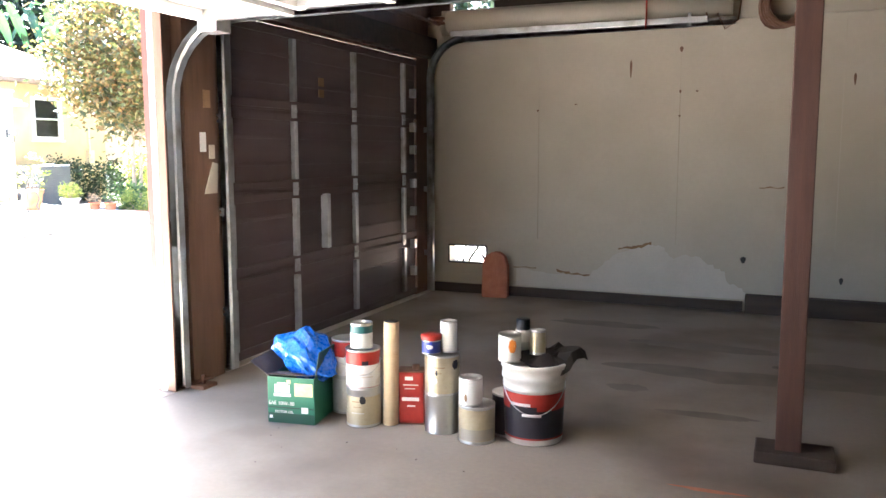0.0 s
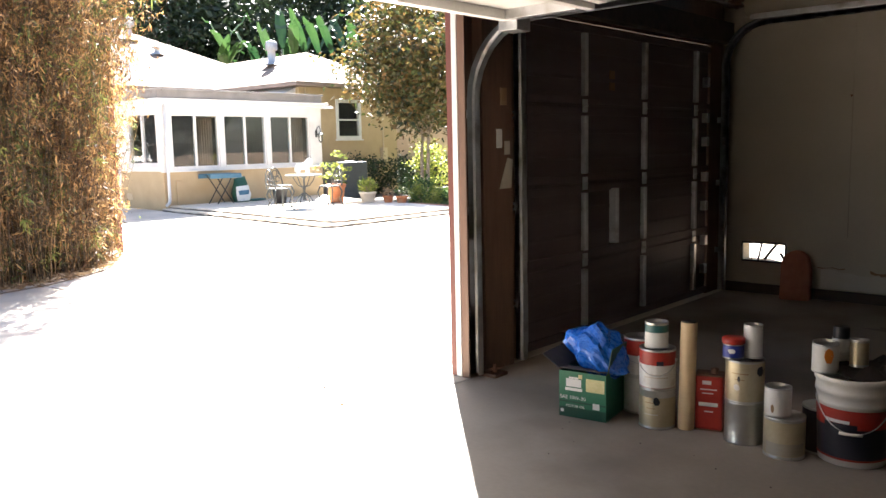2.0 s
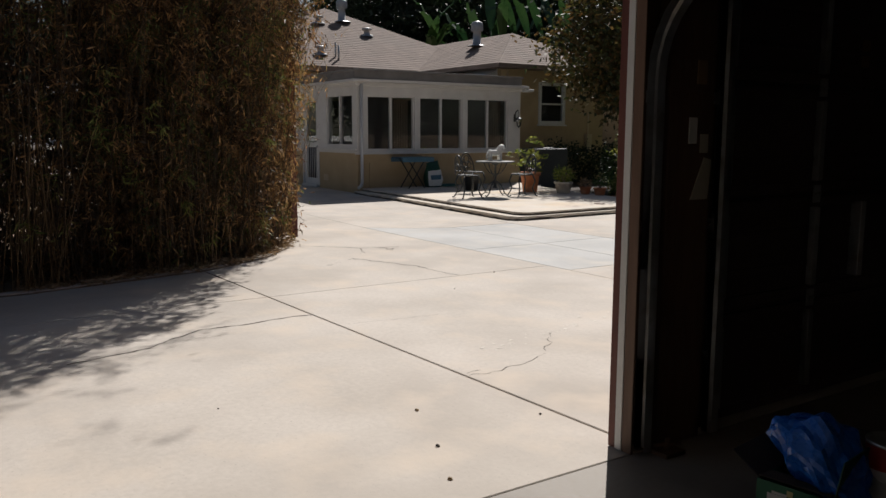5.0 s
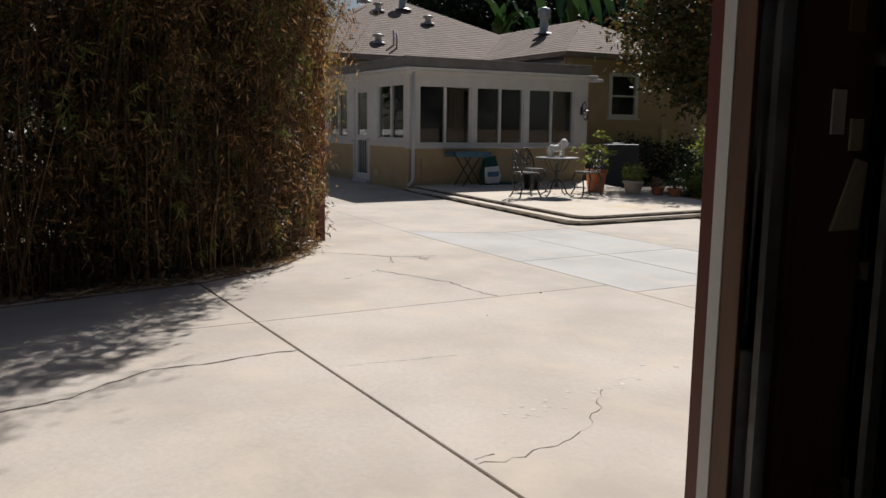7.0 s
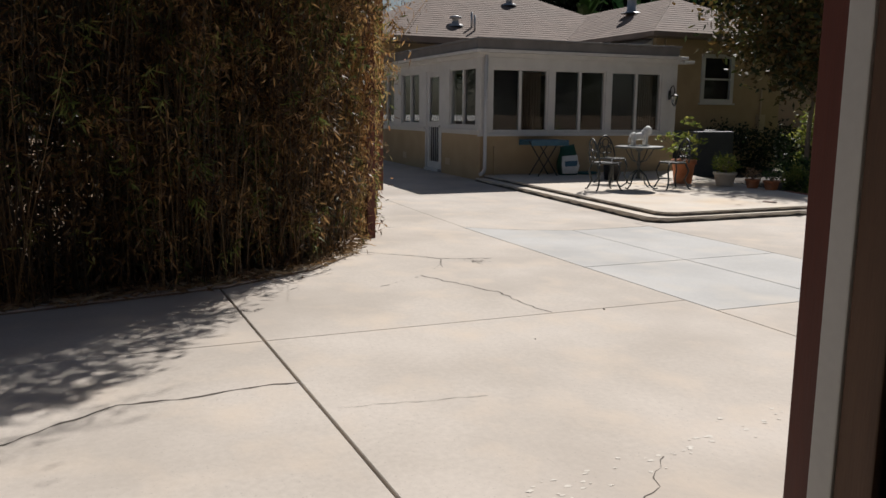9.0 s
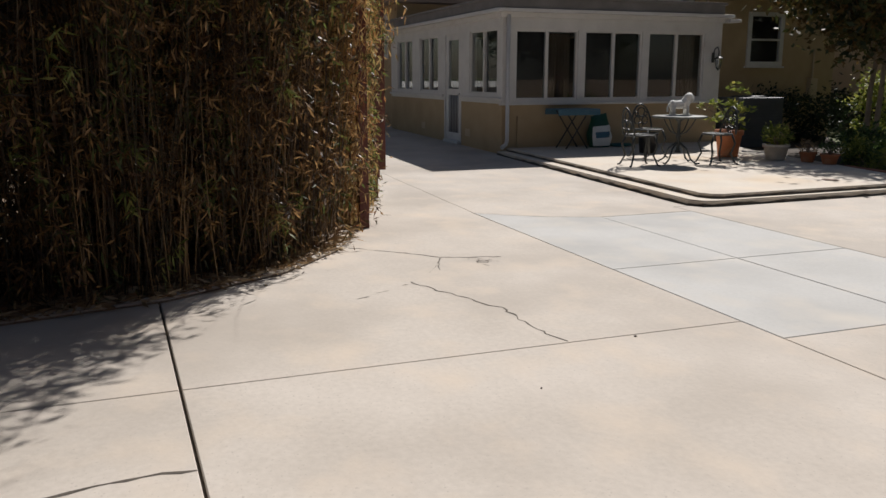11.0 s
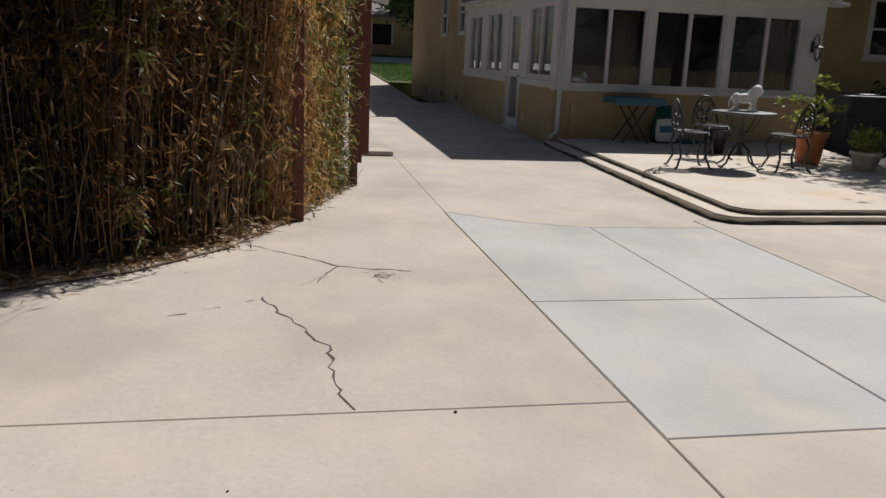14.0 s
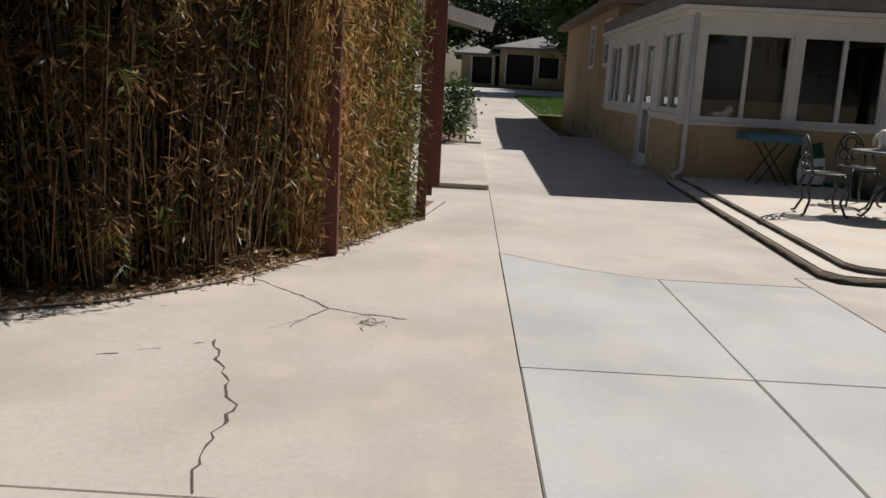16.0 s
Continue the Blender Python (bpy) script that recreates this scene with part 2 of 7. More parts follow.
BARK_DARK = material("dark bark", (0.06, 0.042, 0.03), (0.11, 0.08, 0.058), 0.95, 6.0, 0.6, stretch=(3, 3, 0.8))
BRICK = material("edging brick", (0.34, 0.12, 0.07), (0.45, 0.19, 0.115), 0.85, 14.0, 0.2)
GLASS = glass_material("window glass")
PAPER = material("pinned paper", (0.42, 0.37, 0.29), (0.52, 0.47, 0.38), 0.8, 9.0, 0.05)
PIPE_BEIGE = material("beige painted duct", (0.40, 0.36, 0.285), (0.47, 0.42, 0.335), 0.7, 3.0, 0.06, stain=(0.31, 0.275, 0.21))
CULM = leaf_material("dry bamboo stems", [(0.02, 0.011, 0.006), (0.05, 0.026, 0.012), (0.105, 0.06, 0.024), (0.07, 0.042, 0.018), (0.035, 0.03, 0.011)], 0.8, 0.0, 0.5)
STRAW = leaf_material("bleached dry canes", [(0.10, 0.052, 0.02), (0.20, 0.115, 0.046), (0.34, 0.21, 0.09)], 1.5, 0.0, 0.5)
# inner leaves: the shade inside the hedge is put into this colour
DEEP_LEAF = leaf_material("bamboo leaves darkened for depth", [(0.018, 0.011, 0.007), (0.045, 0.026, 0.013), (0.03, 0.032, 0.013)], 1.5, 0.25)
# brighter copies for the hedge's sunny end, sunlight put into the orange
SUNLIT_TONE_CULM = leaf_material("orange dry canes brightened for sun", [(0.26, 0.11, 0.032), (0.44, 0.21, 0.06), (0.58, 0.32, 0.10), (0.40, 0.25, 0.08)], 1.5, 0.0, 0.5)
SUNLIT_TONE_LEAF = leaf_material("orange dry bamboo leaves brightened for sun", [(0.22, 0.085, 0.032), (0.44, 0.22, 0.075), (0.62, 0.42, 0.18), (0.40, 0.32, 0.11)], 1.5, 0.4)
TUFT_LEAF = leaf_material("fresh bamboo leaves", [(0.07, 0.09, 0.02), (0.14, 0.18, 0.04), (0.26, 0.29, 0.075), (0.34, 0.29, 0.085)], 2.0, 0.4)
# dark patches stand in for shaded gaps, the bright step for sunlit blades
BAMBOO_LEAF = leaf_material("bamboo leaves", [(0.03, 0.017, 0.009), (0.075, 0.037, 0.017), (0.13, 0.066, 0.027), (0.46, 0.275, 0.115), (0.12, 0.068, 0.026), (0.05, 0.054, 0.018), (0.12, 0.15, 0.04)], 1.9, 0.55, 0.42, 2.2, 0.7)
PLUM_LEAF = leaf_material("bronze green leaves", [(0.022, 0.03, 0.010), (0.045, 0.058, 0.016), (0.115, 0.09, 0.024), (0.17, 0.09, 0.028), (0.08, 0.095, 0.024)], 1.0, 0.32)
GREEN_LEAF = leaf_material("mid green leaves", [(0.03, 0.06, 0.015), (0.05, 0.10, 0.025), (0.09, 0.15, 0.04), (0.12, 0.18, 0.05)], 1.5, 0.35)
DARK_LEAF = leaf_material("dark evergreen leaves", [(0.012, 0.022, 0.010), (0.022, 0.038, 0.016), (0.035, 0.058, 0.022)], 0.8, 0.2)
YELLOW_LEAF = leaf_material("yellow green leaves", [(0.12, 0.17, 0.03), (0.26, 0.30, 0.06), (0.40, 0.38, 0.09)], 3.0, 0.4)
BANANA_LEAF = leaf_material("broad glossy leaves", [(0.012, 0.038, 0.014), (0.02, 0.06, 0.02), (0.04, 0.09, 0.025), (0.07, 0.13, 0.03), (0.30, 0.24, 0.04)], 0.5, 0.25, 0.4)
GRASS = leaf_material("grass blades", [(0.06, 0.13, 0.025), (0.10, 0.19, 0.04), (0.16, 0.24, 0.06)], 1.5, 0.3)
LITTER = leaf_material("fallen leaves", [(0.20, 0.12, 0.06), (0.34, 0.23, 0.12), (0.46, 0.35, 0.21)], 2.0, 0.1)


# ---- mesh helpers ----
def box(bm, x0, x1, y0, y1, z0, z1, bevel=0.0):
    r = bmesh.ops.create_cube(bm, size=1.0, matrix=Matrix.LocRotScale(((x0 + x1) / 2, (y0 + y1) / 2, (z0 + z1) / 2), None, (abs(x1 - x0), abs(y1 - y0), abs(z1 - z0))))
    if bevel:
        edges = list({e for v in r["verts"] for e in v.link_edges})
        bmesh.ops.bevel(bm, geom=edges, offset=bevel, segments=2, affect="EDGES", profile=0.6)
    return bm


def obox(bm, m, sx, sy, sz, bevel=0.0):
    """A box of that size, centred on the pose m."""
    r = bmesh.ops.create_cube(bm, size=1.0, matrix=m @ Matrix.Diagonal((sx, sy, sz, 1)))
    if bevel:
        edges = list({e for v in r["verts"] for e in v.link_edges})
        bmesh.ops.bevel(bm, geom=edges, offset=bevel, segments=2, affect="EDGES", profile=0.6)
    return bm


def rod(bm, points, r0, r1=None, seg=8, caps=True):
    """A round bar through the points, tapering from r0 to r1."""
    r1 = r0 if r1 is None else r1
    pts = [Vector(p) for p in points]
    rings, side = [], None
    for i, p in enumerate(pts):
        d = (pts[min(i + 1, len(pts) - 1)] - pts[max(i - 1, 0)]).normalized()
        if side is None:
            side = d.orthogonal().normalized()
        side = (side - d * side.dot(d)).normalized()
        up = d.cross(side)
        r = r0 + (r1 - r0) * i / (len(pts) - 1)
        rings.append([bm.verts.new(p + (side * math.cos(a) + up * math.sin(a)) * r) for a in (2 * math.pi * k / seg for k in range(seg))])
    for a, b in zip(rings, rings[1:]):
        for k in range(seg):
            f = bm.faces.new((a[k], a[(k + 1) % seg], b[(k + 1) % seg], b[k]))
            f.smooth = seg > 5
    if caps:
        bm.faces.new(rings[0][::-1])
        bm.faces.new(rings[-1])
    return bm


def lathe(bm, profile, x=0, y=0, z=0, seg=32, smooth=True):
    """Turns (radius, height) pairs about the upright axis."""
    rings = []
    for r, h in profile:
        if r <= 1e-5:
            rings.append([bm.verts.new((x, y, z + h))])
        else:
            rings.append([bm.verts.new((x + r * math.cos(2 * math.pi * k / seg), y + r * math.sin(2 * math.pi * k / seg), z + h)) for k in range(seg)])
    for a, b in zip(rings, rings[1:]):
        for k in range(seg):
            q = (k + 1) % seg
            if len(a) == 1 and len(b) == 1:
                continue
            if len(a) == 1:
                f = bm.faces.new((a[0], b[q], b[k]))
            elif len(b) == 1:
                f = bm.faces.new((a[k], a[q], b[0]))
            else:
                f = bm.faces.new((a[k], a[q], b[q], b[k]))
            f.smooth = smooth
    return bm


def blob(bm, c, r, sub=2, rough=0.0, seed=0):
    """An ellipsoid with uneven skin."""
    res = bmesh.ops.create_icosphere(bm, subdivisions=sub, radius=1.0)
    for v in res["verts"]:
        k = 1 + rough * noise.noise(v.co * 2.1 + Vector((seed, seed * 0.7, 0)))
        v.co = Vector((c[0] + v.co.x * r[0] * k, c[1] + v.co.y * r[1] * k, c[2] + v.co.z * r[2] * k))
    for f in bm.faces:
        f.smooth = True
    return bm


def prism(bm, pts, z0, z1):
    """An upright prism over a plan outline."""
    lo = [bm.verts.new((p[0], p[1], z0(p[0]) if callable(z0) else z0)) for p in pts]
    hi = [bm.verts.new((p[0], p[1], z1(p[0]) if callable(z1) else z1)) for p in pts]
    bm.faces.new(hi)
    bm.faces.new(lo[::-1])
    for i in range(len(pts)):
        j = (i + 1) % len(pts)
        bm.faces.new((lo[i], lo[j], hi[j], hi[i]))
    bmesh.ops.recalc_face_normals(bm, faces=bm.faces)
    return bm


def holed_wall(bm, axis, at0, at1, u0, u1, z0, z1, holes):
    """A wall across the axis, with rectangular openings (u0, u1, z0, z1) through it."""
    us = sorted({u0, u1, *[h[0] for h in holes], *[h[1] for h in holes]})
    for a, b in zip(us, us[1:]):
        mid, spans = (a + b) / 2, [(z0, z1)]
        for h in holes:
            if h[0] < mid < h[1]:
                spans = [s for lo, hi in spans for s in ((lo, min(hi, h[2])), (max(lo, h[3]), hi)) if s[1] - s[0] > 1e-4]
        for lo, hi in spans:
            if axis == "x":
                box(bm, at0, at1, a, b, lo, hi)
            else:
                box(bm, a, b, at0, at1, lo, hi)
    bmesh.ops.remove_doubles(bm, verts=bm.verts, dist=1e-4)
    return bm


def mesh_of(name, bm, mat):
    me = bpy.data.meshes.new(name)
    bm.to_mesh(me)
    bm.free()
    me.materials.append(mat)
    return me


def part(name, bm, mat, parent, label=""):
    ob = new(name, mesh_of(name, bm, mat))
    ob.parent = parent
    return tagged(ob, label)


def thing(name, label, category, group="", at=None):
    ob = new(name)
    ob.empty_display_size = 0.1
    if at is not None:
        ob.matrix_basis = at
    return tagged(ob, label, category, group)


def single(name, bm, mat, label="", category="", group="", kind="", at=None):
    ob = new(name, mesh_of(name, bm, mat))
    if at is not None:
        ob.matrix_basis = at
    return tagged(ob, label, category, group, kind)


def B():
    return bmesh.new()


def quads(name, verts, mat, per=4):
    """One mesh of many loose four-cornered blades; verts: array (n, 4, 3)."""
    n = len(verts)
    me = bpy.data.meshes.new(name)
    me.vertices.add(n * per)
    me.vertices.foreach_set("co", np.ascontiguousarray(verts, dtype=np.float32).ravel())
    me.loops.add(n * per)
    me.loops.foreach_set("vertex_index", np.arange(n * per, dtype=np.int32))
    me.polygons.add(n)
    me.polygons.foreach_set("loop_start", np.arange(0, n * per, per, dtype=np.int32))
    me.polygons.foreach_set("loop_total", np.full(n, per, dtype=np.int32))
    me.update(calc_edges=True)
    me.materials.append(mat)
    return me


def blades(rng, centres, length, width, droop=0.3, spread=1.0):
    """Pointed blades at the centres, each turned at random and hanging a little."""
    n = len(centres)
    az, el = rng.uniform(0, 2 * np.pi, n), rng.normal(-droop, 0.5 * spread, n)
    d = np.stack([np.cos(az) * np.cos(el), np.sin(az) * np.cos(el), np.sin(el)], 1)
    r = rng.normal(size=(n, 3))
    s = np.cross(d, r)
    s /= np.linalg.norm(s, axis=1, keepdims=True) + 1e-9
    ln, w = length * rng.uniform(0.6, 1.4, (n, 1)), width * rng.uniform(0.6, 1.4, (n, 1))
    mid = centres + d * ln * 0.42
    return np.stack([centres, mid + s * w / 2, centres + d * ln, mid - s * w / 2], 1)


def stuff(name, me, label, category, parent=None):
    ob = new(name, me)
    if parent is not None:
        ob.parent = parent
    return tagged(ob, label, category if parent is None else "", kind="stuff")


def gz(x):
    """Height of the drive: level by the garage, rising gently to the house."""
    return 0.0 if x > -10.2 else 0.013 * (-10.2 - x) if x > -15.4 else 0.0676 + 0.012 * (-15.4 - x) if x > -24 else 0.1708 + 0.03 * (-24 - x)


# ---- ground, drive and patio ----
bm = B()
prism(bm, [(-400, -400), (400, -400), (400, 400), (-400, 400)], -0.5, -0.09)
single("ground", bm, SOIL, "bare brown earth under and around the yard", "ground", kind="structure")

drive = tagged(new("driveway"), "sunlit cracked beige concrete driveway in large slabs", "driveway", kind="structure")
GAP = 0.007
SLABS = [  # x0, x1, y0, y1, grey or not
    (-6.135, -2.06, -6.0, 1.2, 0), (-12.0, -6.135, -6.0, 1.2, 0), (-6.135, -2.06, 1.2, None, 0), (-12.0, -6.135, 1.2, None, 0),
    (-6.135, -2.06, None, 8.75, 0), (-10.2, -6.135, None, 8.75, 0),
    (-5.80, -2.06, 8.75, 11.0, 0), (-7.52, -5.80, 8.75, 9.86, 1), (-7.52, -5.80, 9.86, 10.95, 1),
    (-9.55, -7.52, 9.86, 10.95, 1), (-9.85, -5.80, 10.95, 20.0, 0), (-5.80, -2.06, 11.0, 20.0, 0),
]


def yj(x):
    """The long joint that runs, slightly askew, from the bamboo to the garage."""
    return 5.61 + (x + 7.9) * 0.034


for x0, x1, y0, y1, grey in SLABS:
    bm = B()
    w, g = (GAP if grey else 0.006) / 2, (GAP if None in (y0, y1) else GAP / 2)
    x0 = x0 - w if x0 == -10.2 else x0
    prism(bm, [(x0 + w, yj(x0) + g if y0 is None else y0 + w), (x1 - w, yj(x1) + g if y0 is None else y0 + w), (x1 - w, yj(x1) - g if y1 is None else y1 - w), (x0 + w, yj(x0) - g if y1 is None else y1 - w)], -0.07, 0.0)
    top = [e for e in bm.edges if all(v.co.z > -0.01 for v in e.verts) and not all(abs(v.co.x + 10.2) < 0.01 for v in e.verts)]
    bmesh.ops.bevel(bm, geom=top, offset=0.006 if grey else 0.004, segments=1, affect="EDGES")
    part("slab", bm, CONCRETE_GREY if grey else CONCRETE, drive, "newer grey concrete slab" if grey else "")
# the grey slab with a curved end, and the strip of old concrete round it
arc = [(-9.55, 9.857), (-9.6, 9.7), (-9.75, 9.35), (-9.95, 9.05), (-10.2, 8.757)]
bm = B()
prism(bm, [(-7.524, 8.754), (-7.524, 9.856)] + arc, -0.07, 0.0)
part("slab", bm, CONCRETE_GREY, drive, "newer grey concrete slab with a curved end")
bm = B()
prism(bm, [(-10.2, 8.757)] + [(x - 0.006, y) for x, y in arc[::-1][1:]] + [(-9.557, 10.94), (-9.857, 10.94), (-9.857, 11.4), (-10.2, 11.4)], -0.07, 0.0)
part("slab", bm, CONCRETE, drive)
XS = [-10.2, -15.4, -24.0, -46.0]
for y0, y1 in ((5.7, 8.75), (8.757, 11.6)):
    for a, b in zip(XS, XS[1:]):
        bm = B()
        prism(bm, [(a, y0 if a > -24 else 6.6), (b, y0 if a > -24 else 6.6), (b, y1 if a > -24 else min(y1, 10.7)), (a, y1 if a > -24 else min(y1, 10.7))], lambda x: gz(x) - 0.08, gz)
        part("slab", bm, CONCRETE, drive)
bm = B()
prism(bm, [(-12, -6), (-2.053, -6), (-2.053, 20), (-10.3, 20), (-10.3, 8), (-12, 8)], -0.085, -0.02)
part("joint_filler", bm, JOINT, drive, "dark dirt in the slab joints")


def crack(bm, pts, w, z=0.0, rng=random.Random(3), wander=0.03, step=0.05):
    """A thin uneven dark ribbon along a wandering line, just proud of the slab."""
    line = []
    for a, b in zip(pts, pts[1:]):
        n = max(2, int((Vector(b) - Vector(a)).length / step))
        for i in range(n):
            k = i / n
            line.append(Vector((a[0] + (b[0] - a[0]) * k + rng.uniform(-wander, wander), a[1] + (b[1] - a[1]) * k + rng.uniform(-wander, wander))))
    line.append(Vector(pts[-1]))
    prev = None
    for i, p in enumerate(line):
        d = (line[min(i + 1, len(line) - 1)] - line[max(i - 1, 0)]).normalized()
        s = Vector((-d.y, d.x)) * w * rng.uniform(0.15, 1.3) / 2
        zz = gz(p.x) + 0.0015 + z
        pair = (bm.verts.new((p.x + s.x, p.y + s.y, zz)), bm.verts.new((p.x - s.x, p.y - s.y, zz)))
        if prev:
            bm.faces.new((prev[0], prev[1], pair[1], pair[0]))
        prev = pair
    return bm


bm = B()
for pts, w, wd in (
    ([(-5.32, 5.68), (-5.33, 5.40), (-5.27, 5.16), (-5.30, 4.84), (-5.11, 4.57), (-4.98, 4.40), (-4.85, 3.9)], 0.019, 0.012),
    ([(-6.14, 7.62), (-6.36, 7.58), (-6.86, 7.57), (-7.27, 7.40), (-7.45, 7.32), (-7.67, 7.25)], 0.013, 0.019),
    ([(-8.98, 7.06), (-8.62, 7.45), (-8.33, 7.71), (-8.26, 7.9), (-8.2, 8.16)], 0.014, 0.012),
    ([(-8.33, 7.71), (-8.16, 7.63), (-7.94, 7.56)], 0.007, 0.01),
    ([(-7.36, 6.79), (-7.39, 6.88)], 0.012, 0.006),
    ([(-7.46, 6.95), (-7.49, 7.04)], 0.008, 0.006),
    ([(-7.59, 7.16), (-7.61, 7.21)], 0.010, 0.006),
    ([(-8.33, 7.71), (-8.1, 7.6), (-7.89, 7.46)], 0.004, 0.01),
    ([(-10.2, 8.757), (-9.95, 9.05), (-9.75, 9.35), (-9.6, 9.7)], 0.008, 0.004),
    ([(-3.43, 5.80), (-3.44, 5.90)], 0.008, 0.004),
    ([(-3.38, 5.77), (-3.36, 5.95), (-3.42, 6.25), (-3.55, 6.5), (-3.9, 6.85)], 0.005, 0.02),
    ([(-4.9, 5.78), (-4.85, 6.1), (-4.8, 6.5)], 0.004, 0.01),
):
    crack(bm, pts, w, 0.0, random.Random(len(pts) * 7 + int(w * 1000)), wd)
part("cracks", bm, JOINT, drive, "thin dark cracks in the concrete")
bm = B()
rs = random.Random(8)
for cx, cy, n, sx, sy in ((-8.11, 7.95, 26, 0.14, 0.07),):
    for _ in range(n):
        x, y, a = rs.gauss(cx, sx * 0.5), rs.gauss(cy, sy * 0.5), rs.uniform(0, 3.1)
        crack(bm, [(x, y), (x + 0.07 * math.cos(a), y + 0.07 * math.sin(a))], 0.004, 0.001, rs, 0.008, 0.03)
part("crazed_patch", bm, JOINT, drive, "small crazed spot of broken concrete")
bm = B()
for n in range(60):
    k = rs.random()
    x, y = -3.75 - 1.7 * k * 0.25 + rs.gauss(0, 0.05), 6.1 + 2.0 * k + rs.gauss(0, 0.05)
    a, r = rs.uniform(0, 3), rs.uniform(0.003, 0.010)
    bm.faces.new([bm.verts.new((x + r * math.cos(a + q) * rs.uniform(0.6, 1.6), y + r * 1.8 * math.sin(a + q) * rs.uniform(0.5, 1.3), 0.0009 + 0.00002 * n)) for q in (0, 1.1, 2.2, 3.3, 4.4, 5.5)])
part("scuffs", bm, EFFLORESCENCE, drive, "chalky white scuff marks")


def pebble(x, y, r, mat, label, cat="debris", name="pebble"):
    bm = B()
    blob(bm, (x, y, gz(x) + r * 0.35), (r, r * 0.8, r * 0.5), 1, 0.5, x * 3 + y)
    return single(name, bm, mat, label, cat, "bits on the drive")


for x, y, r in ((-3.04, 5.22, 0.014), (-2.59, 5.05, 0.013), (-2.27, 4.90, 0.014), (-6.1, 8.02, 0.010), (-2.66, 5.70, 0.009), (-7.9, 6.3, 0.014), (-5.6, 7.2, 0.006), (-5.0, 9.1, 0.008), (-3.6, 4.4, 0.006)):
    pebble(x, y, r, LITTER if r > 0.0135 else JOINT, "small dry leaf curled on the concrete" if r > 0.0135 else "small dark pebble on the concrete", name="dry_leaf" if r > 0.0135 else "pebble")


def px(x):
    return 0.112 + 0.011 * (-9.5 - x)


patio = tagged(new("patio"), "raised sunlit concrete patio with a stepped edge", "patio", kind="structure")
bm = B()
prism(bm, [(-9.80, 11.56), (-9.86, 11.43), (-9.99, 11.36), (-15.45, 11.50), (-15.45, 15.86), (-13.5, 15.3), (-9.88, 14.75)], lambda x: -0.06, px)
bmesh.ops.bevel(bm, geom=[e for e in bm.edges if all(v.co.z > 0.05 for v in e.verts)], offset=0.012, segments=2, affect="EDGES")
part("slab", bm, CONCRETE_PATIO, patio)
bm = B()
prism(bm, [(-9.70, 11.43), (-9.74, 11.25), (-9.90, 11.16), (-15.45, 11.32), (-15.45, 11.8), (-10.14, 11.8), (-10.2, 14.75), (-9.78, 14.75)], lambda x: -0.06, lambda x: px(x) - 0.05)
bmesh.ops.bevel(bm, geom=[e for e in bm.edges if all(v.co.z > 0.03 for v in e.verts)], offset=0.012, segments=2, affect="EDGES")
part("kerb", bm, CONCRETE_PATIO, patio, "low chipped concrete kerb step")
bm = B()
prism(bm, [(-9.725, 11.235), (-9.90, 11.146), (-15.4, 11.306), (-15.4, 11.4), (-9.90, 11.26), (-9.76, 11.41), (-9.79, 14.75), (-9.768, 14.75), (-9.688, 11.42)], lambda x: gz(x) - 0.02, lambda x: gz(x) + 0.003)
part("joint_filler", bm, JOINT, patio, "dirt at the foot of the kerb")

# strips along the risers: grime, and the risers' shade painted into the colour
rk = random.Random(31)
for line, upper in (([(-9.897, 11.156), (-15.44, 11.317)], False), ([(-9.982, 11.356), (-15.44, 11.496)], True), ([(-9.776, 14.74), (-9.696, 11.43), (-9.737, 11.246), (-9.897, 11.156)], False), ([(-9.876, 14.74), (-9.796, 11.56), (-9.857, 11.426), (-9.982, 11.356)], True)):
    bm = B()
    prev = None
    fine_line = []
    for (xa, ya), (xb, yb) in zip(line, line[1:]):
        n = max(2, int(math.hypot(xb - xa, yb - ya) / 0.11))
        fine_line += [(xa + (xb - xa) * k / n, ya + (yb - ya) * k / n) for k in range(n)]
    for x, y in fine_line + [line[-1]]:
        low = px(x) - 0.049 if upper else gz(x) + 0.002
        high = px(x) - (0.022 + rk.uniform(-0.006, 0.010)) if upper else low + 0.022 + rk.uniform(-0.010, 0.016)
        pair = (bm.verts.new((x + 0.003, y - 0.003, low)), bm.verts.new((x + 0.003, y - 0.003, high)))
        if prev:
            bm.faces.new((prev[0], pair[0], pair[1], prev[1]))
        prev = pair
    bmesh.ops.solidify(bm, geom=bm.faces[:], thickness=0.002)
    part("kerb_face", bm, KERB_GRIME_SHADE, patio, "grimy kerb riser, its shade painted in")

# raised slab beside the lane, and the strips beyond
bm = B()
prism(bm, [(-13.75, 7.3), (-19.7, 7.3), (-19.7, 8.745), (-13.75, 8.745)], lambda x: 0.0, lambda x: gz(x) + 0.06)
single("side_slab", bm, CONCRETE, "raised concrete slab beside the lane", "pavement", kind="structure")
bm = B()
prism(bm, [(-19.72, 8.45), (-24, 8.45), (-24, 8.74), (-19.72, 8.74)], lambda x: 0.0, lambda x: gz(x) + 0.10)
single("lane_kerb", bm, CONCRETE, "pale concrete kerb along the lane", "kerb", kind="structure")
bm = B()
prism(bm, [(-19.72, 4.0), (-24, 4.0), (-24, 8.44), (-19.72, 8.44)], lambda x: 0.0, lambda x: gz(x) + 0.06)
single("side_bed", bm, SOIL, "bare planting bed beside the lane", "bed", kind="structure")

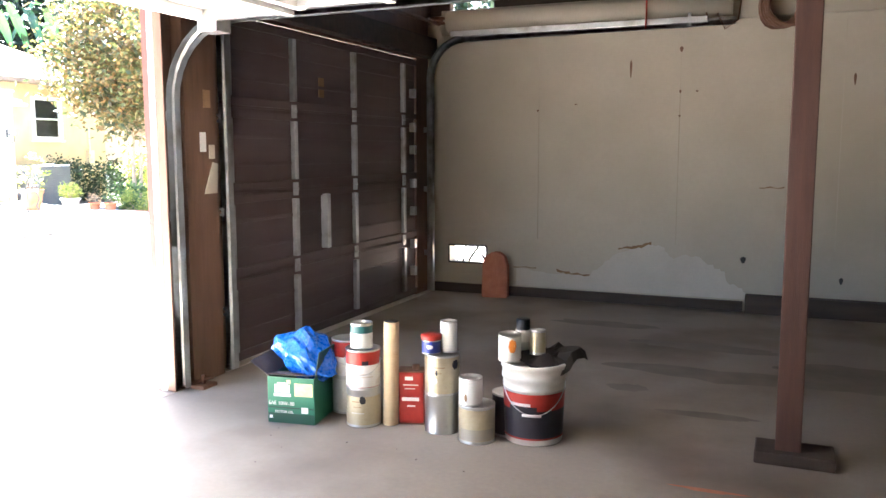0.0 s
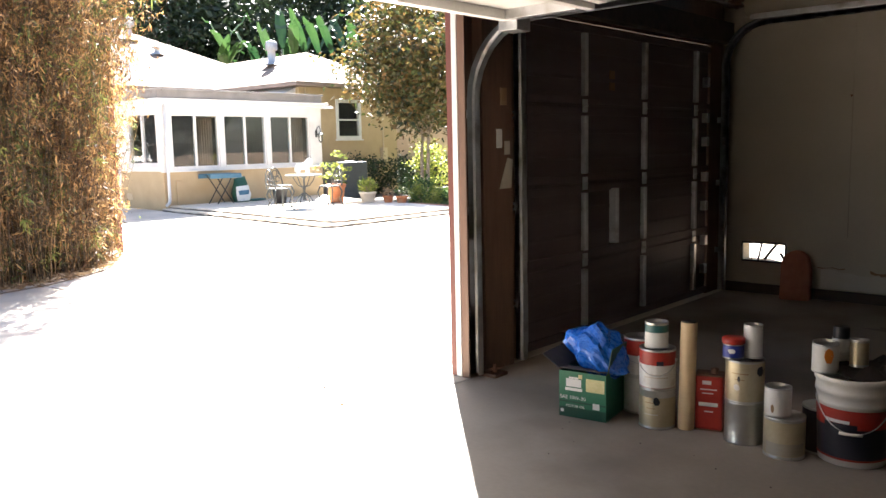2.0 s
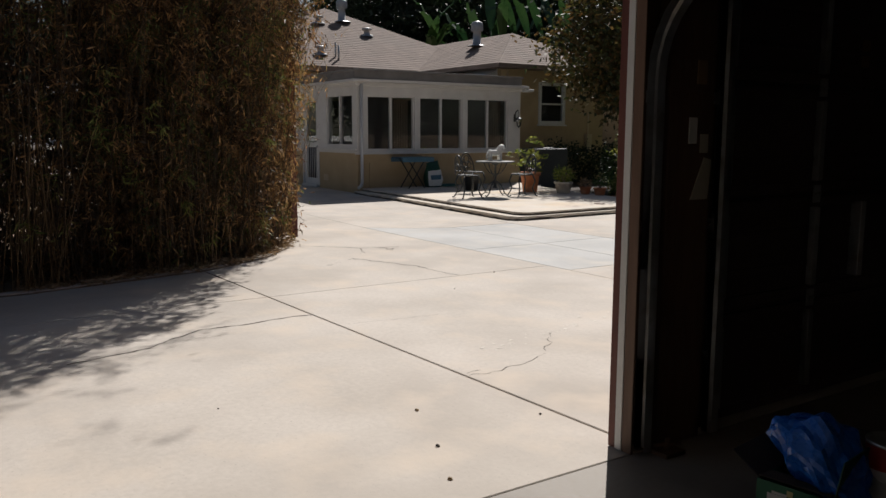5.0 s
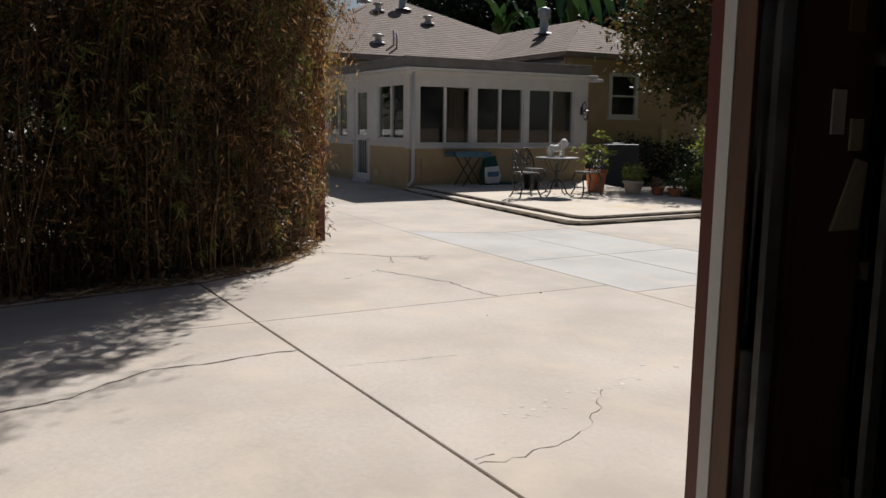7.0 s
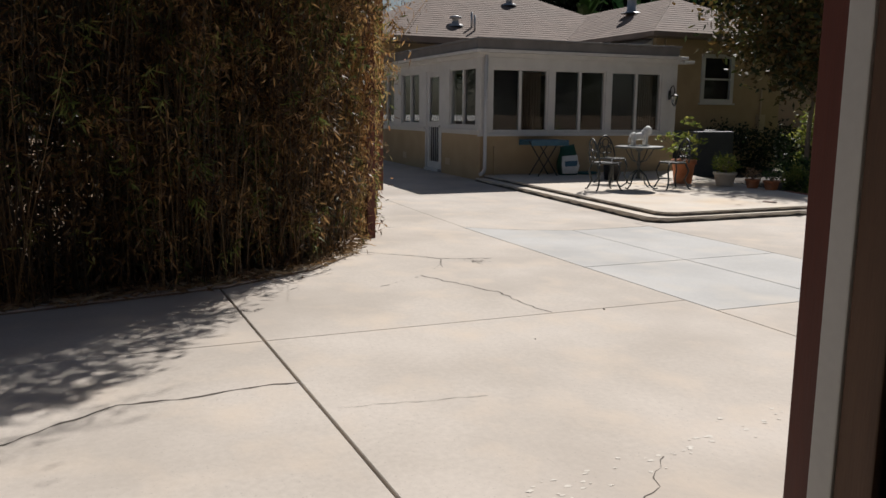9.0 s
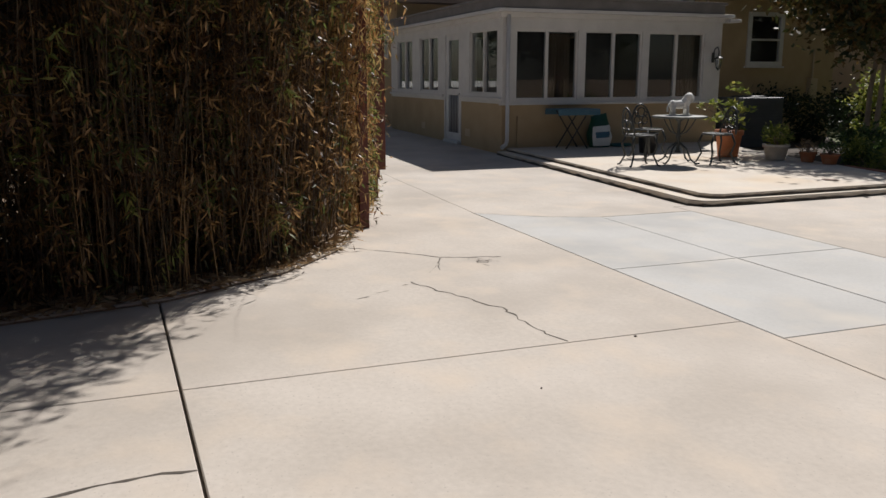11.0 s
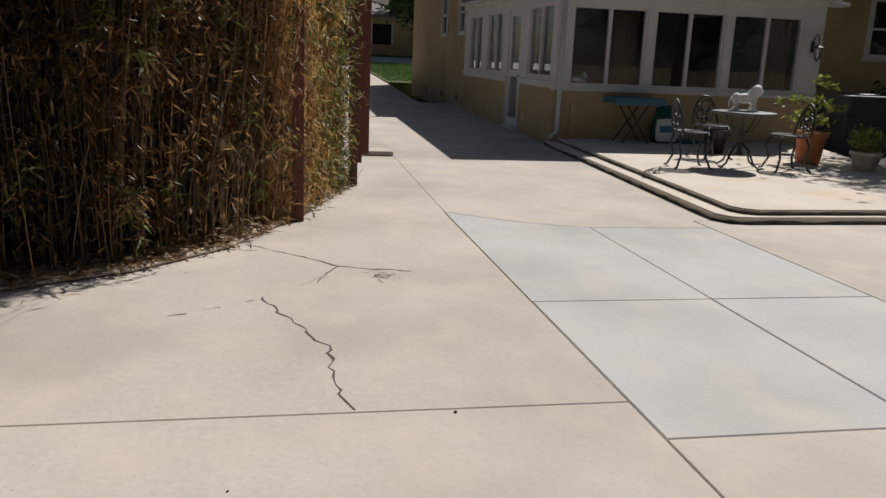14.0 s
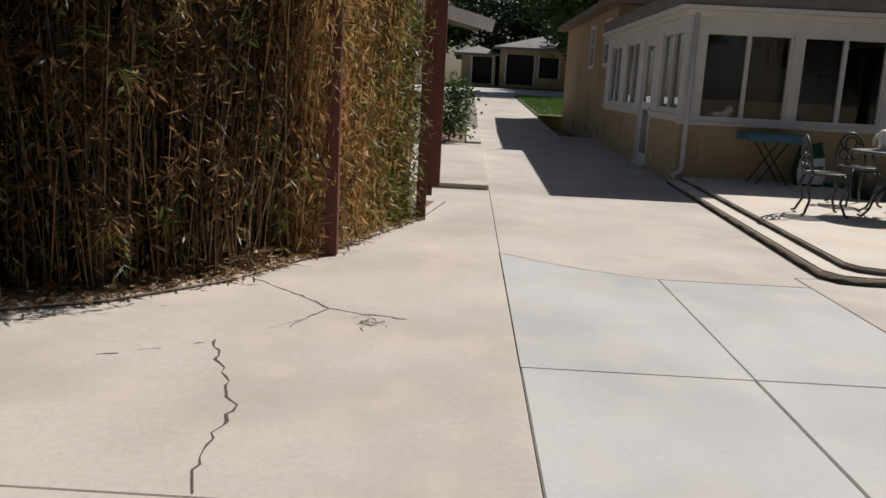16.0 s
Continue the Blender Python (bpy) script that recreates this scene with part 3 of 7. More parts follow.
# bamboo bed: a low mound of soil with a mown concrete edge
EDGE = [(-7.15, -4.0), (-7.25, 2.0), (-7.32, 4.0), (-7.70, 5.66), (-8.20, 6.48), (-8.80, 6.99), (-9.57, 7.33), (-10.5, 7.69), (-11.5, 8.05), (-12.6, 8.25)]
bm = B()
prism(bm, EDGE + [(-12.6, 2.0), (-12.0, -4.0)], -0.06, lambda x: gz(x) + 0.012)
single("bamboo_bed", bm, SOIL, "planting bed of dry soil under the bamboo", "bed", kind="structure")
bm = B()
pts = [Vector((p[0], p[1], gz(p[0]))) for p in EDGE]
prev = None
for i, p in enumerate(pts):
    d = (pts[min(i + 1, len(pts) - 1)] - pts[max(i - 1, 0)]).normalized()
    s = Vector((-d.y, d.x, 0))
    ring = [bm.verts.new(p + s * o + Vector((0, 0, h))) for o, h in ((0.0, -0.03), (0.0, 0.022), (0.09, 0.024), (0.09, -0.03))]
    if prev:
        for a, b in ((0, 1), (1, 2), (2, 3)):
            bm.faces.new((prev[a], prev[b], ring[b], ring[a]))
    prev = ring
bmesh.ops.recalc_face_normals(bm, faces=bm.faces)
single("bed_edging", bm, CONCRETE, "thin curved concrete edging round the bamboo bed", "edging", kind="structure")

# lawns
bm = B()
prism(bm, [(-9.5, 15.3), (-11.2, 15.0), (-13.0, 16.6), (-13.3, 17.4), (-30, 22.5), (-30, 60), (-2, 60), (-2, 20.1), (-9.5, 20.1)], -0.085, -0.03)
single("lawn", bm, GRASS_GROUND, "green lawn beside the patio", "lawn", kind="structure")
bm = B()
prism(bm, [(-31.2, 10.75), (-45.9, 10.75), (-45.9, 30), (-31.2, 30)], -0.08, lambda x: gz(x) + 0.02)
single("front_lawn", bm, GRASS_GROUND, "green lawn at the far end of the lane", "lawn", kind="structure")
bm = B()
prism(bm, [(-46.05, -60), (-56, -60), (-56, 80), (-46.05, 80)], -0.08, gz)
single("road", bm, CONCRETE_GREY, "pale sunlit street at the end of the lane", "road", kind="structure")


# ---- garage shell ----
HI = 2.78
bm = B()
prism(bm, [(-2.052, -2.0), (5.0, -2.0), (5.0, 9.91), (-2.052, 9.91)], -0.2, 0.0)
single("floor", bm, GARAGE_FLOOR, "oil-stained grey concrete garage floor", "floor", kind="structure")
DOOR1, DOOR2 = (2.75, 5.70), (6.27, 9.06)
bm = B()
holed_wall(bm, "x", -2.148, -2.119, -2.0, 9.91, 0.0, HI, [(DOOR1[0], DOOR1[1], -0.1, 2.10), (DOOR2[0], DOOR2[1], -0.1, 2.16)])
single("wall_west", bm, BROWN_WOOD, "dark brown wooden garage front wall between two doors", "wall", kind="structure")
bm = B()
holed_wall(bm, "y", 9.65, 9.81, -2.27, 5.2, -0.06, 2.62, [(-2.03, -1.65, 0.245, 0.40)])
single("wall_north", bm, PLASTER, "stained cream wallboard garage wall with a crack", "wall", kind="structure")
bm = B()
holed_wall(bm, "y", 9.71, 9.81, -2.27, 5.2, 2.62, HI + 0.3, [(-2.05, -1.60, 2.66, 2.90)])
single("wall_north_gable", bm, DARK_WOOD, "dark boarded strip above the cream wall", "wall", kind="structure")
bm = B()
box(bm, -2.12, 5.0, -2.0, -1.85, 0, HI)
single("wall_south", bm, BROWN_WOOD, "unlined dark brown garage wall", "wall", kind="structure")
bm = B()
box(bm, 5.0, 5.15, -2.0, 9.91, 0, HI)
single("wall_east", bm, BROWN_WOOD, "unlined dark brown garage wall", "wall", kind="structure")
bm = B()
box(bm, -2.6, 5.4, -2.3, 10.1, HI + 0.16, HI + 0.22)
for i in range(15):
    y = -1.6 + i * 0.78
    box(bm, -2.1, 5.0, y, y + 0.045, HI - 0.0, HI + 0.16)
single("ceiling", bm, DARK_WOOD, "dark boarded ceiling on old rafters", "ceiling", kind="structure")
bm = B()
box(bm, -2.2, 0.72, 9.615, 9.65, -0.059, 0.03, 0.004)
box(bm, 0.74, 5.2, 9.55, 9.65, -0.059, 0.10, 0.01)
single("baseboard", bm, DARK_WOOD, "dark sill plank along the foot of the cream wall", "baseboard", kind="structure")

# jamb of the open door, seen in layers on the way out
trim = tagged(new("door_trim"), "dark red trim and pale stop strip of the open garage door", "trim", kind="structure")
for nm, x0, x1, y0, y1, m in (("board", -2.186, -2.143, 5.688, 5.699, RED_WOOD), ("board", -2.188, -2.150, 5.7, 5.83, RED_WOOD), ("stop_strip", -2.142, -2.104, 5.683, 5.699, WHITE_WOOD), ("jamb_board", -2.103, -2.048, 5.686, 5.70, BROWN_WOOD),
                              ("board", -2.160, -2.150, 2.62, 2.75, RED_WOOD), ("stop_strip", -2.112, -2.074, 2.751, 2.766, WHITE_WOOD)):
    bm = B()
    part(nm, box(bm, x0, x1, y0, y1, 0.003, 2.10, 0.003), m, trim)
bm = B()
part("head_board", box(bm, -2.160, -2.150, 2.62, 5.83, 2.105, 2.26, 0.003), RED_WOOD, trim)
bm = B()
box(bm, -2.118, -2.045, 5.84, 6.12, 0.0, 2.5, 0.004)
single("pillar_board", bm, BROWN_WOOD, "dark brown board on the pillar between the doors", "board", kind="structure")


def door_track(y, side, top, radius, name_label):
    """A galvanised channel: upright, then curving back under the roof."""
    t = thing("door_track", name_label, "door track", "garage door tracks")
    bm = B()
    path = [Vector((-2.03, y, 0.02)), Vector((-2.03, y, top - radius))]
    for i in range(1, 9):
        a = i / 8 * math.pi / 2
        path.append(Vector((-2.03 + radius * (1 - math.cos(a)), y, top - radius + radius * math.sin(a))))
    path.append(Vector((0.6, y, top + 0.02)))
    sect = [(-0.028, 0), (-0.028, 0.045), (-0.014, 0.055), (0.014, 0.055), (0.028, 0.045), (0.028, 0)]
    prev = None
    for i, p in enumerate(path):
        d = (path[min(i + 1, len(path) - 1)] - path[max(i - 1, 0)]).normalized()
        nrm = Vector((d.z, 0, -d.x))
        ring = [bm.verts.new(p + nrm * u + Vector((0, side * v, 0))) for u, v in sect]
        if prev:
            for a in range(len(sect) - 1):
                bm.faces.new((prev[a], prev[a + 1], ring[a + 1], ring[a]))
        prev = ring
    bmesh.ops.solidify(bm, geom=bm.faces[:], thickness=0.0025)
    part("channel", bm, GALVANISED, t)
    for z in (0.35, 0.95, 1.5):
        bm = B()
        box(bm, -2.115, -2.03, y + side * 0.056, y + side * 0.060, z, z + 0.05)
        part("bracket", bm, GALVANISED, t)
        bm = B()
        lathe(bm, [(0, 0), (0.012, 0), (0.012, 0.008), (0, 0.008)], seg=8)
        bm.transform(Matrix.Translation((-2.06, y + side * 0.061, z + 0.025)) @ Matrix.Rotation(-side * math.pi / 2, 4, "X"))
        part("bolt", bm, RUST, t)
    return t


door_track(5.715, 1, 2.02, 0.42, "galvanised steel track of the open door, curving overhead")
door_track(6.20, -1, 2.42, 0.30, "galvanised steel track of the closed door")
door_track(9.16, 1, 2.33, 0.34, "galvanised steel track by the cream wall")
door_track(2.70, -1, 2.02, 0.42, "galvanised steel track of the open door, curving overhead")

# closed sectional door
d2 = tagged(new("door_2"), "closed dark brown sectional garage door with steel stiles", "garage door", kind="structure")
bm = B()
part("skin", box(bm, -2.146, -2.142, DOOR2[0] + 0.002, DOOR2[1] - 0.002, 0.0005, 2.158), BROWN_DOOR, d2)
secs = [(0.005, 0.535), (0.539, 1.07), (1.074, 1.60), (1.604, 2.155)]
for z0, z1 in secs:
    bm = B()
    box(bm, -2.1415, -2.136, DOOR2[0] + 0.003, DOOR2[1] - 0.003, z0, z1, 0.003)
    for z in (z0 + 0.012, z1 - 0.062):
        box(bm, -2.135, -2.118, DOOR2[0], DOOR2[1], z, z + 0.05, 0.004)
    for k in (1, 2):
        z = z0 + (z1 - z0) * k / 3
        box(bm, -2.1365, -2.129, DOOR2[0] + 0.02, DOOR2[1] - 0.02, z - 0.012, z + 0.012, 0.003)
    sec = part("door_section", bm, BROWN_DOOR, d2)
    for y in (DOOR2[0] + 0.05, 7.04, 7.89, 8.78):
        bm = B()
        box(bm, -2.134, -2.098, y - 0.021, y + 0.021, z0 + 0.065, z1 - 0.065, 0.004)
        part("stile", bm, GALVANISED, sec, "galvanised steel stile")
bm = B()
box(bm, -2.134, -2.075, 7.40, 7.445, 0.62, 1.02, 0.004)
bm2 = B()
part("tag", box(bm2, -2.136, -2.131, 7.40, 7.47, 1.72, 1.86), CARD_BROWN, d2, "faded orange sticker")
part("lock_bar", bm, GALVANISED, d2, "upright steel lock bar")
for z in (0.537, 1.072, 1.602):
    for y in (7.04, 7.89, 8.78):
        bm = B()
        box(bm, -2.1175, -2.108, y - 0.03, y + 0.03, z - 0.045, z + 0.045, 0.003)
        rod(bm, [(-2.107, y - 0.026, z), (-2.107, y + 0.026, z)], 0.007, seg=6)
        part("hinge", bm, GALVANISED, d2)
bm = B()
for y in (8.93,):
    for z in (0.2, 0.45, 0.75, 1.0, 1.3, 1.5, 1.8):
        box(bm, -2.12, -2.07, y - 0.02, y + 0.03, z, z + 0.08, 0.004)
part("roller_bracket", bm, GALVANISED, d2, "row of roller brackets")

# open sectional door, lying back under the roof
d1 = tagged(new("door_1"), "open off-white sectional garage door lying overhead", "garage door", kind="structure")
for i in range(4):
    x0 = -1.72 + i * 0.545
    z = 2.03 + i * 0.022
    bm = B()
    box(bm, x0, x0 + 0.54, 2.80, 5.66, z, z + 0.035, 0.004)
    for a in (x0 + 0.006, x0 + 0.484):
        box(bm, a, a + 0.05, 2.82, 5.64, z - 0.05, z, 0.004)
    sec = part("door_section", bm, DOOR_WHITE, d1)
    for y in (2.88, 3.8, 4.72, 5.58):
        bm = B()
        box(bm, x0 + 0.06, x0 + 0.48, y - 0.03, y + 0.03, z - 0.052, z - 0.001, 0.004)
        part("stile", bm, GALVANISED, sec, "galvanised steel stile")
bm = B()
rod(bm, [(-1.735, 2.80, 2.03), (-1.735, 5.66, 2.03)], 0.022, seg=8)
part("weather_seal", bm, BLACK, d1, "black rubber seal")
bm = B()
box(bm, -1.74, -1.62, 5.6, 5.72, 1.93, 2.03, 0.006)
rod(bm, [(-1.68, 5.7, 1.98), (-1.68, 5.78, 1.98)], 0.012)
part("roller_bracket", bm, GALVANISED, d1, "bottom roller bracket")
bm = B()
rod(bm, [(-1.95, 6.3, 2.47), (-1.95, 9.2, 2.47)], 0.016, seg=10)
rod(bm, [(-1.95, 7.3, 2.47), (-1.95, 8.3, 2.47)], 0.034, seg=12)
for y in (6.34, 9.17):
    lathe(bm, [(0, 0), (0.07, 0), (0.07, 0.012), (0.05, 0.014), (0.05, 0.04), (0.07, 0.042), (0.07, 0.054), (0, 0.054)], -1.95, y, 2.47, 20)
single("torsion_spring", bm, RUST, "rusty torsion spring bar above the closed door", "spring")
bm = B()
box(bm, -2.117, -2.02, 5.72, 9.32, 2.18, 2.36, 0.006)
single("door_header", bm, DARK_WOOD, "dark brown header beam above the closed door", "beam", kind="structure")

# post
post = thing("support_post", "red-brown wooden post on a block, holding the roof", "post")
bm = B()
part("shaft", box(bm, 1.037, 1.141, 5.865, 5.965, 0.052, HI, 0.006), POST_WOOD, post)
bm = B()
part("base_block", box(bm, 0.955, 1.275, 5.82, 6.01, 0.0, 0.055, 0.008), DARK_WOOD, post, "dark wooden base block")

# cream wall: beam, duct, patch, cracks, marks, vent, board
bm = B()
rod(bm, [(-2.0, 9.55, 2.54), (-1.2, 9.55, 2.545), (0.55, 9.55, 2.54)], 0.095, 0.095, 20)
box(bm, -2.1, 5.0, 9.61, 9.65, 2.43, 2.66, 0.006)
single("wall_beam", bm, PIPE_BEIGE, "beige rounded duct and ledger along the wall top", "duct", kind="structure")
bm = B()
box(bm, -1.95, 0.36, 9.47, 9.51, 2.395, 2.445, 0.003)
box(bm, 0.2, 0.23, 9.48, 9.5, 2.37, HI, 0.003)
single("wall_rail", bm, GALVANISED, "long galvanised steel rail along the cream wall", "rail")
bm = B()
rs = random.Random(5)
top = [(-1.34, 0.205), (-1.10, 0.185), (-0.80, 0.175), (-0.62, 0.185), (-0.48, 0.305), (-0.34, 0.415), (-0.20, 0.455), (-0.07, 0.500), (0.05, 0.465), (0.11, 0.365), (0.22, 0.405), (0.35, 0.390), (0.46, 0.325), (0.56, 0.275), (0.60, 0.175), (0.72, 0.135), (0.74, 0.050)]
fine = []
for a, b in zip(top, top[1:]):
    for k in range(4):
        fine.append((a[0] + (b[0] - a[0]) * k / 4 + rs.uniform(-0.012, 0.012), a[1] + (b[1] - a[1]) * k / 4 + rs.uniform(-0.012, 0.012)))
low = [(x, 0.046) for x, z in fine]
for i in range(len(fine) - 1):
    q = [(low[i], 9.6475), (low[i + 1], 9.6475), (fine[i + 1], 9.6475), (fine[i], 9.6475)]
    bm.faces.new([bm.verts.new((p[0], y, p[1])) for p, y in q])
bmesh.ops.remove_doubles(bm, verts=bm.verts, dist=1e-4)
single("plaster_patch", bm, PLASTER_PATCH, "paler plaster patch low on the cream wall", "patch", kind="structure")


def wall_streak(pts, w, seed):
    bm = B()
    r = random.Random(seed)
    prev = None
    for a, b in zip(pts, pts[1:]):
        for i in range(6):
            x, z = a[0] + (b[0] - a[0]) * i / 6 + r.uniform(-0.01, 0.01), a[1] + (b[1] - a[1]) * i / 6 + r.uniform(-0.008, 0.008)
            h = w * r.uniform(0.2, 1.1) / 2
            pair = (bm.verts.new((x, 9.6445, z - h)), bm.verts.new((x, 9.6445, z + h)))
            if prev:
                bm.faces.new((prev[0], pair[0], pair[1], prev[1]))
            prev = pair
    return bm


wm = tagged(new("wall_marks"), "torn paper cracks and marks on the cream wall", "crack", kind="structure")
part("crack", wall_streak([(-1.36, 0.215), (-1.10, 0.230)], 0.012, 1), TORN, wm)
part("crack", wall_streak([(-0.95, 0.210), (-0.80, 0.185), (-0.60, 0.180)], 0.03, 2), TORN, wm)
part("crack", wall_streak([(-0.36, 0.440), (-0.20, 0.460), (-0.05, 0.510)], 0.03, 3), TORN, wm)
part("crack", wall_streak([(0.82, 1.02), (1.04, 1.015)], 0.014, 4), TORN, wm)
for x, z, w, h in ((-0.29, 2.05, 0.02, 0.16), (0.71, 0.39, 0.045, 0.06), (-1.14, 1.7, 0.02, 0.02), (0.14, 2.2, 0.03, 0.05), (0.14, 1.84, 0.018, 0.03), (0.14, 1.63, 0.02, 0.02), (0.28, 1.84, 0.02, 0.015), (1.5, 1.9, 0.02, 0.1), (1.48, 0.25, 0.03, 0.06), (-0.78, 1.75, 0.03, 0.008)):
    bm = B()
    bm.faces.new([bm.verts.new((x + w / 2 * math.cos(q) * (1 + 0.3 * math.sin(q * 3)), 9.6447, z + h / 2 * math.sin(q))) for q in (k * math.pi / 5 for k in range(10))][::-1])
    part("mark", bm, RUST if z > 0.5 else BLACK, wm)
for x in (-1.13, 0.14, 1.42):
    bm = B()
    box(bm, x - 0.0035, x + 0.0035, 9.6465, 9.652, 0.5, 2.38)
    part("seam", bm, PIPE_BEIGE, wm, "faint wallboard seam")
vent = thing("wall_vent", "small open wall vent with broken bars, bright daylight behind", "vent")
for nm, b in (("frame", (-2.04, -1.64, 9.64, 9.65, 0.23, 0.247)), ("frame", (-2.04, -1.64, 9.64, 9.65, 0.398, 0.415)), ("frame", (-2.045, -2.028, 9.64, 9.65, 0.247, 0.398)), ("frame", (-1.652, -1.635, 9.64, 9.65, 0.247, 0.398))):
    bm = B()
    part(nm, box(bm, *b), BLACK, vent)
for (xa, za), (xb, zb), w in (((-1.90, 0.245), (-1.87, 0.40), 0.022), ((-1.84, 0.255), (-1.74, 0.395), 0.03), ((-1.70, 0.32), (-1.66, 0.255), 0.03), ((-1.96, 0.245), (-1.96, 0.40), 0.008)):
    bm = B()
    rod(bm, [(xa, 9.68, za), (xb, 9.68, zb)], w / 2, seg=6)
    part("bar", bm, BLACK, vent)
bm = B()
rs = random.Random(2)
out = [(-0.155, 0.0), (0.155, 0.0), (0.15, 0.30), (0.12, 0.40), (0.05, 0.445), (-0.03, 0.45), (-0.11, 0.41), (-0.15, 0.33)]
lo = [bm.verts.new((x, 0, z)) for x, z in out]
hi = [bm.verts.new((x, 0.03, z)) for x, z in out]
bm.faces.new(lo), bm.faces.new(hi[::-1])
for i in range(len(out)):
    j = (i + 1) % len(out)
    bm.faces.new((lo[j], lo[i], hi[i], hi[j]))
bm.transform(Matrix.Diagonal((0.76, 4.0, 0.93, 1.0)))
bmesh.ops.bevel(bm, geom=bm.edges[:], offset=0.008, segments=2, affect="EDGES")
bmesh.ops.recalc_face_normals(bm, faces=bm.faces)
single("leaning_board", bm, BRICK, "thick round-topped reddish board standing by the cream wall", "board", at=pose(-1.385, 9.14, 0.0, -3, 0, 8))
coil = thing("hose_coil", "dark coil of old hose hanging on the wall", "hose coil")
bm = B()
rod(bm, [(0.9 + (0.15 + 0.008 * math.sin(1.7 * a)) * math.cos(a) + 0.002 * a, 9.56 - 0.0028 * a, 2.50 + 0.17 * math.sin(a) + 0.01 * math.sin(2.6 * a)) for a in (i * math.pi / 10 for i in range(141))], 0.016, seg=6)
part("hose", bm, RUST, coil)
part("hook", box(B(), 0.88, 0.93, 9.5, 9.65, 2.69, 2.72), RUST, coil)
bm = B()
rod(bm, [(0.42, 9.51, 2.75), (0.44, 9.5, 2.45), (0.50, 9.5, 2.33), (0.60, 9.5, 2.40), (0.64, 9.51, 2.75)], 0.006, seg=6)
rod(bm, [(0.25, 9.51, 2.75), (0.34, 9.49, 2.5), (0.36, 9.49, 2.42)], 0.007, seg=6)
single("hanging_wire", bm, RUST, "bent wire hooks hanging by the rail", "wire")
bm = B()
rod(bm, [(-0.14, 9.44, 2.78), (-0.135, 9.44, 2.5), (-0.14, 9.44, 2.36)], 0.008, seg=6)
single("pull_cord", bm, LABEL_RED, "thin red pull cord hanging from the ceiling", "cord")
# the cream wall and all that is fixed to it, drawn at y = 9.65, stand nearer at y = 9.33
NORTH = Matrix.Translation((0.044, 0.095, 0.057)) @ Matrix.Scale(0.957, 4)
for ob in list(bpy.data.objects):
    if (ob.parent or ob).name in ("wall_north", "wall_north_gable", "baseboard", "wall_beam", "wall_rail", "plaster_patch", "wall_marks", "wall_vent", "hose_coil", "hanging_wire", "pull_cord") and ob.type == "MESH":
        ob.data.transform(NORTH)
# pinned papers and switch on the pillar
for nm, y0, y1, z0, z1, m, lab, cat in (("wall_switch", 5.96, 6.01, 1.33, 1.44, PRINT_WHITE, "small white switch on the pillar", "switch"), ("note", 6.035, 6.085, 1.29, 1.37, PAPER, "small pale card pinned to the pillar", "note"),
                                      ("orange_tag", 6.0, 6.06, 1.58, 1.68, CARD_BROWN, "faded orange tag pinned to the pillar", "tag")):
    bm = B()
    single(nm, box(bm, -2.044, -2.038, y0, y1, z0, z1, 0.002), m, lab, cat)
bm = B()
pts = [(-2.04, 5.98, 1.09), (-2.04, 6.09, 1.09), (-2.035, 6.10, 1.26), (-2.04, 6.06, 1.27)]
lo = [bm.verts.new(p) for p in pts]
hi = [bm.verts.new((p[0] + 0.006, p[1], p[2])) for p in pts]
bm.faces.new(lo), bm.faces.new(hi)
for i in range(4):
    bm.faces.new((lo[i], lo[(i + 1) % 4], hi[(i + 1) % 4], hi[i]))
bmesh.ops.recalc_face_normals(bm, faces=bm.faces)
single("paper_sheet", bm, PAPER, "crooked paper sheet pinned to the pillar", "paper")
bm = B()
for cx, cy, sx, sy, s in ((0.55, 7.9, 0.5, 0.1, 1), (0.9, 7.2, 0.9, 0.14, 2), (0.25, 6.75, 0.12, 0.07, 3), (-0.2, 8.4, 0.4, 0.1, 4), (1.6, 7.5, 0.6, 0.2, 5), (0.7, 6.4, 0.25, 0.05, 6)):
    bm.faces.new([bm.verts.new((cx + sx * math.cos(q) * (1 + 0.35 * noise.noise((math.cos(q) * 2 + s * 5, math.sin(q) * 2, s))), cy + sy * math.sin(q) * (1 + 0.5 * noise.noise((math.cos(q) * 3, s * 3, math.sin(q) * 3))), 0.0012)) for q in (k * math.pi / 16 for k in range(32))])
single("oil_stain", bm, OIL, "dark oil stains soaked into the floor", "stain", kind="structure")
bm = B()
bm.faces.new([bm.verts.new((0.80 + 0.13 * math.cos(q) * (1 + 0.4 * math.sin(3 * q)), 5.44 + 0.018 * math.sin(q), 0.0016)) for q in (k * math.pi / 10 for k in range(20))])
single("red_paint_spill", bm, BRICK, "smear of red paint on the floor", "stain", kind="structure")


# ---- house: sunroom, main block and wing ----
house = thing("house", "tan stucco house with a white glazed sunroom and brown hip roof", "house")
FX, SY = -15.44, 11.40  # faces of the sunroom
FRONT = [(11.64, 12.84), (12.97, 14.14), (14.27, 15.48)]
SIDE = [(-16.93, -15.66), (-19.84, -18.66), (-21.5, -20.36)]
SDOOR = (-18.22, -17.40)

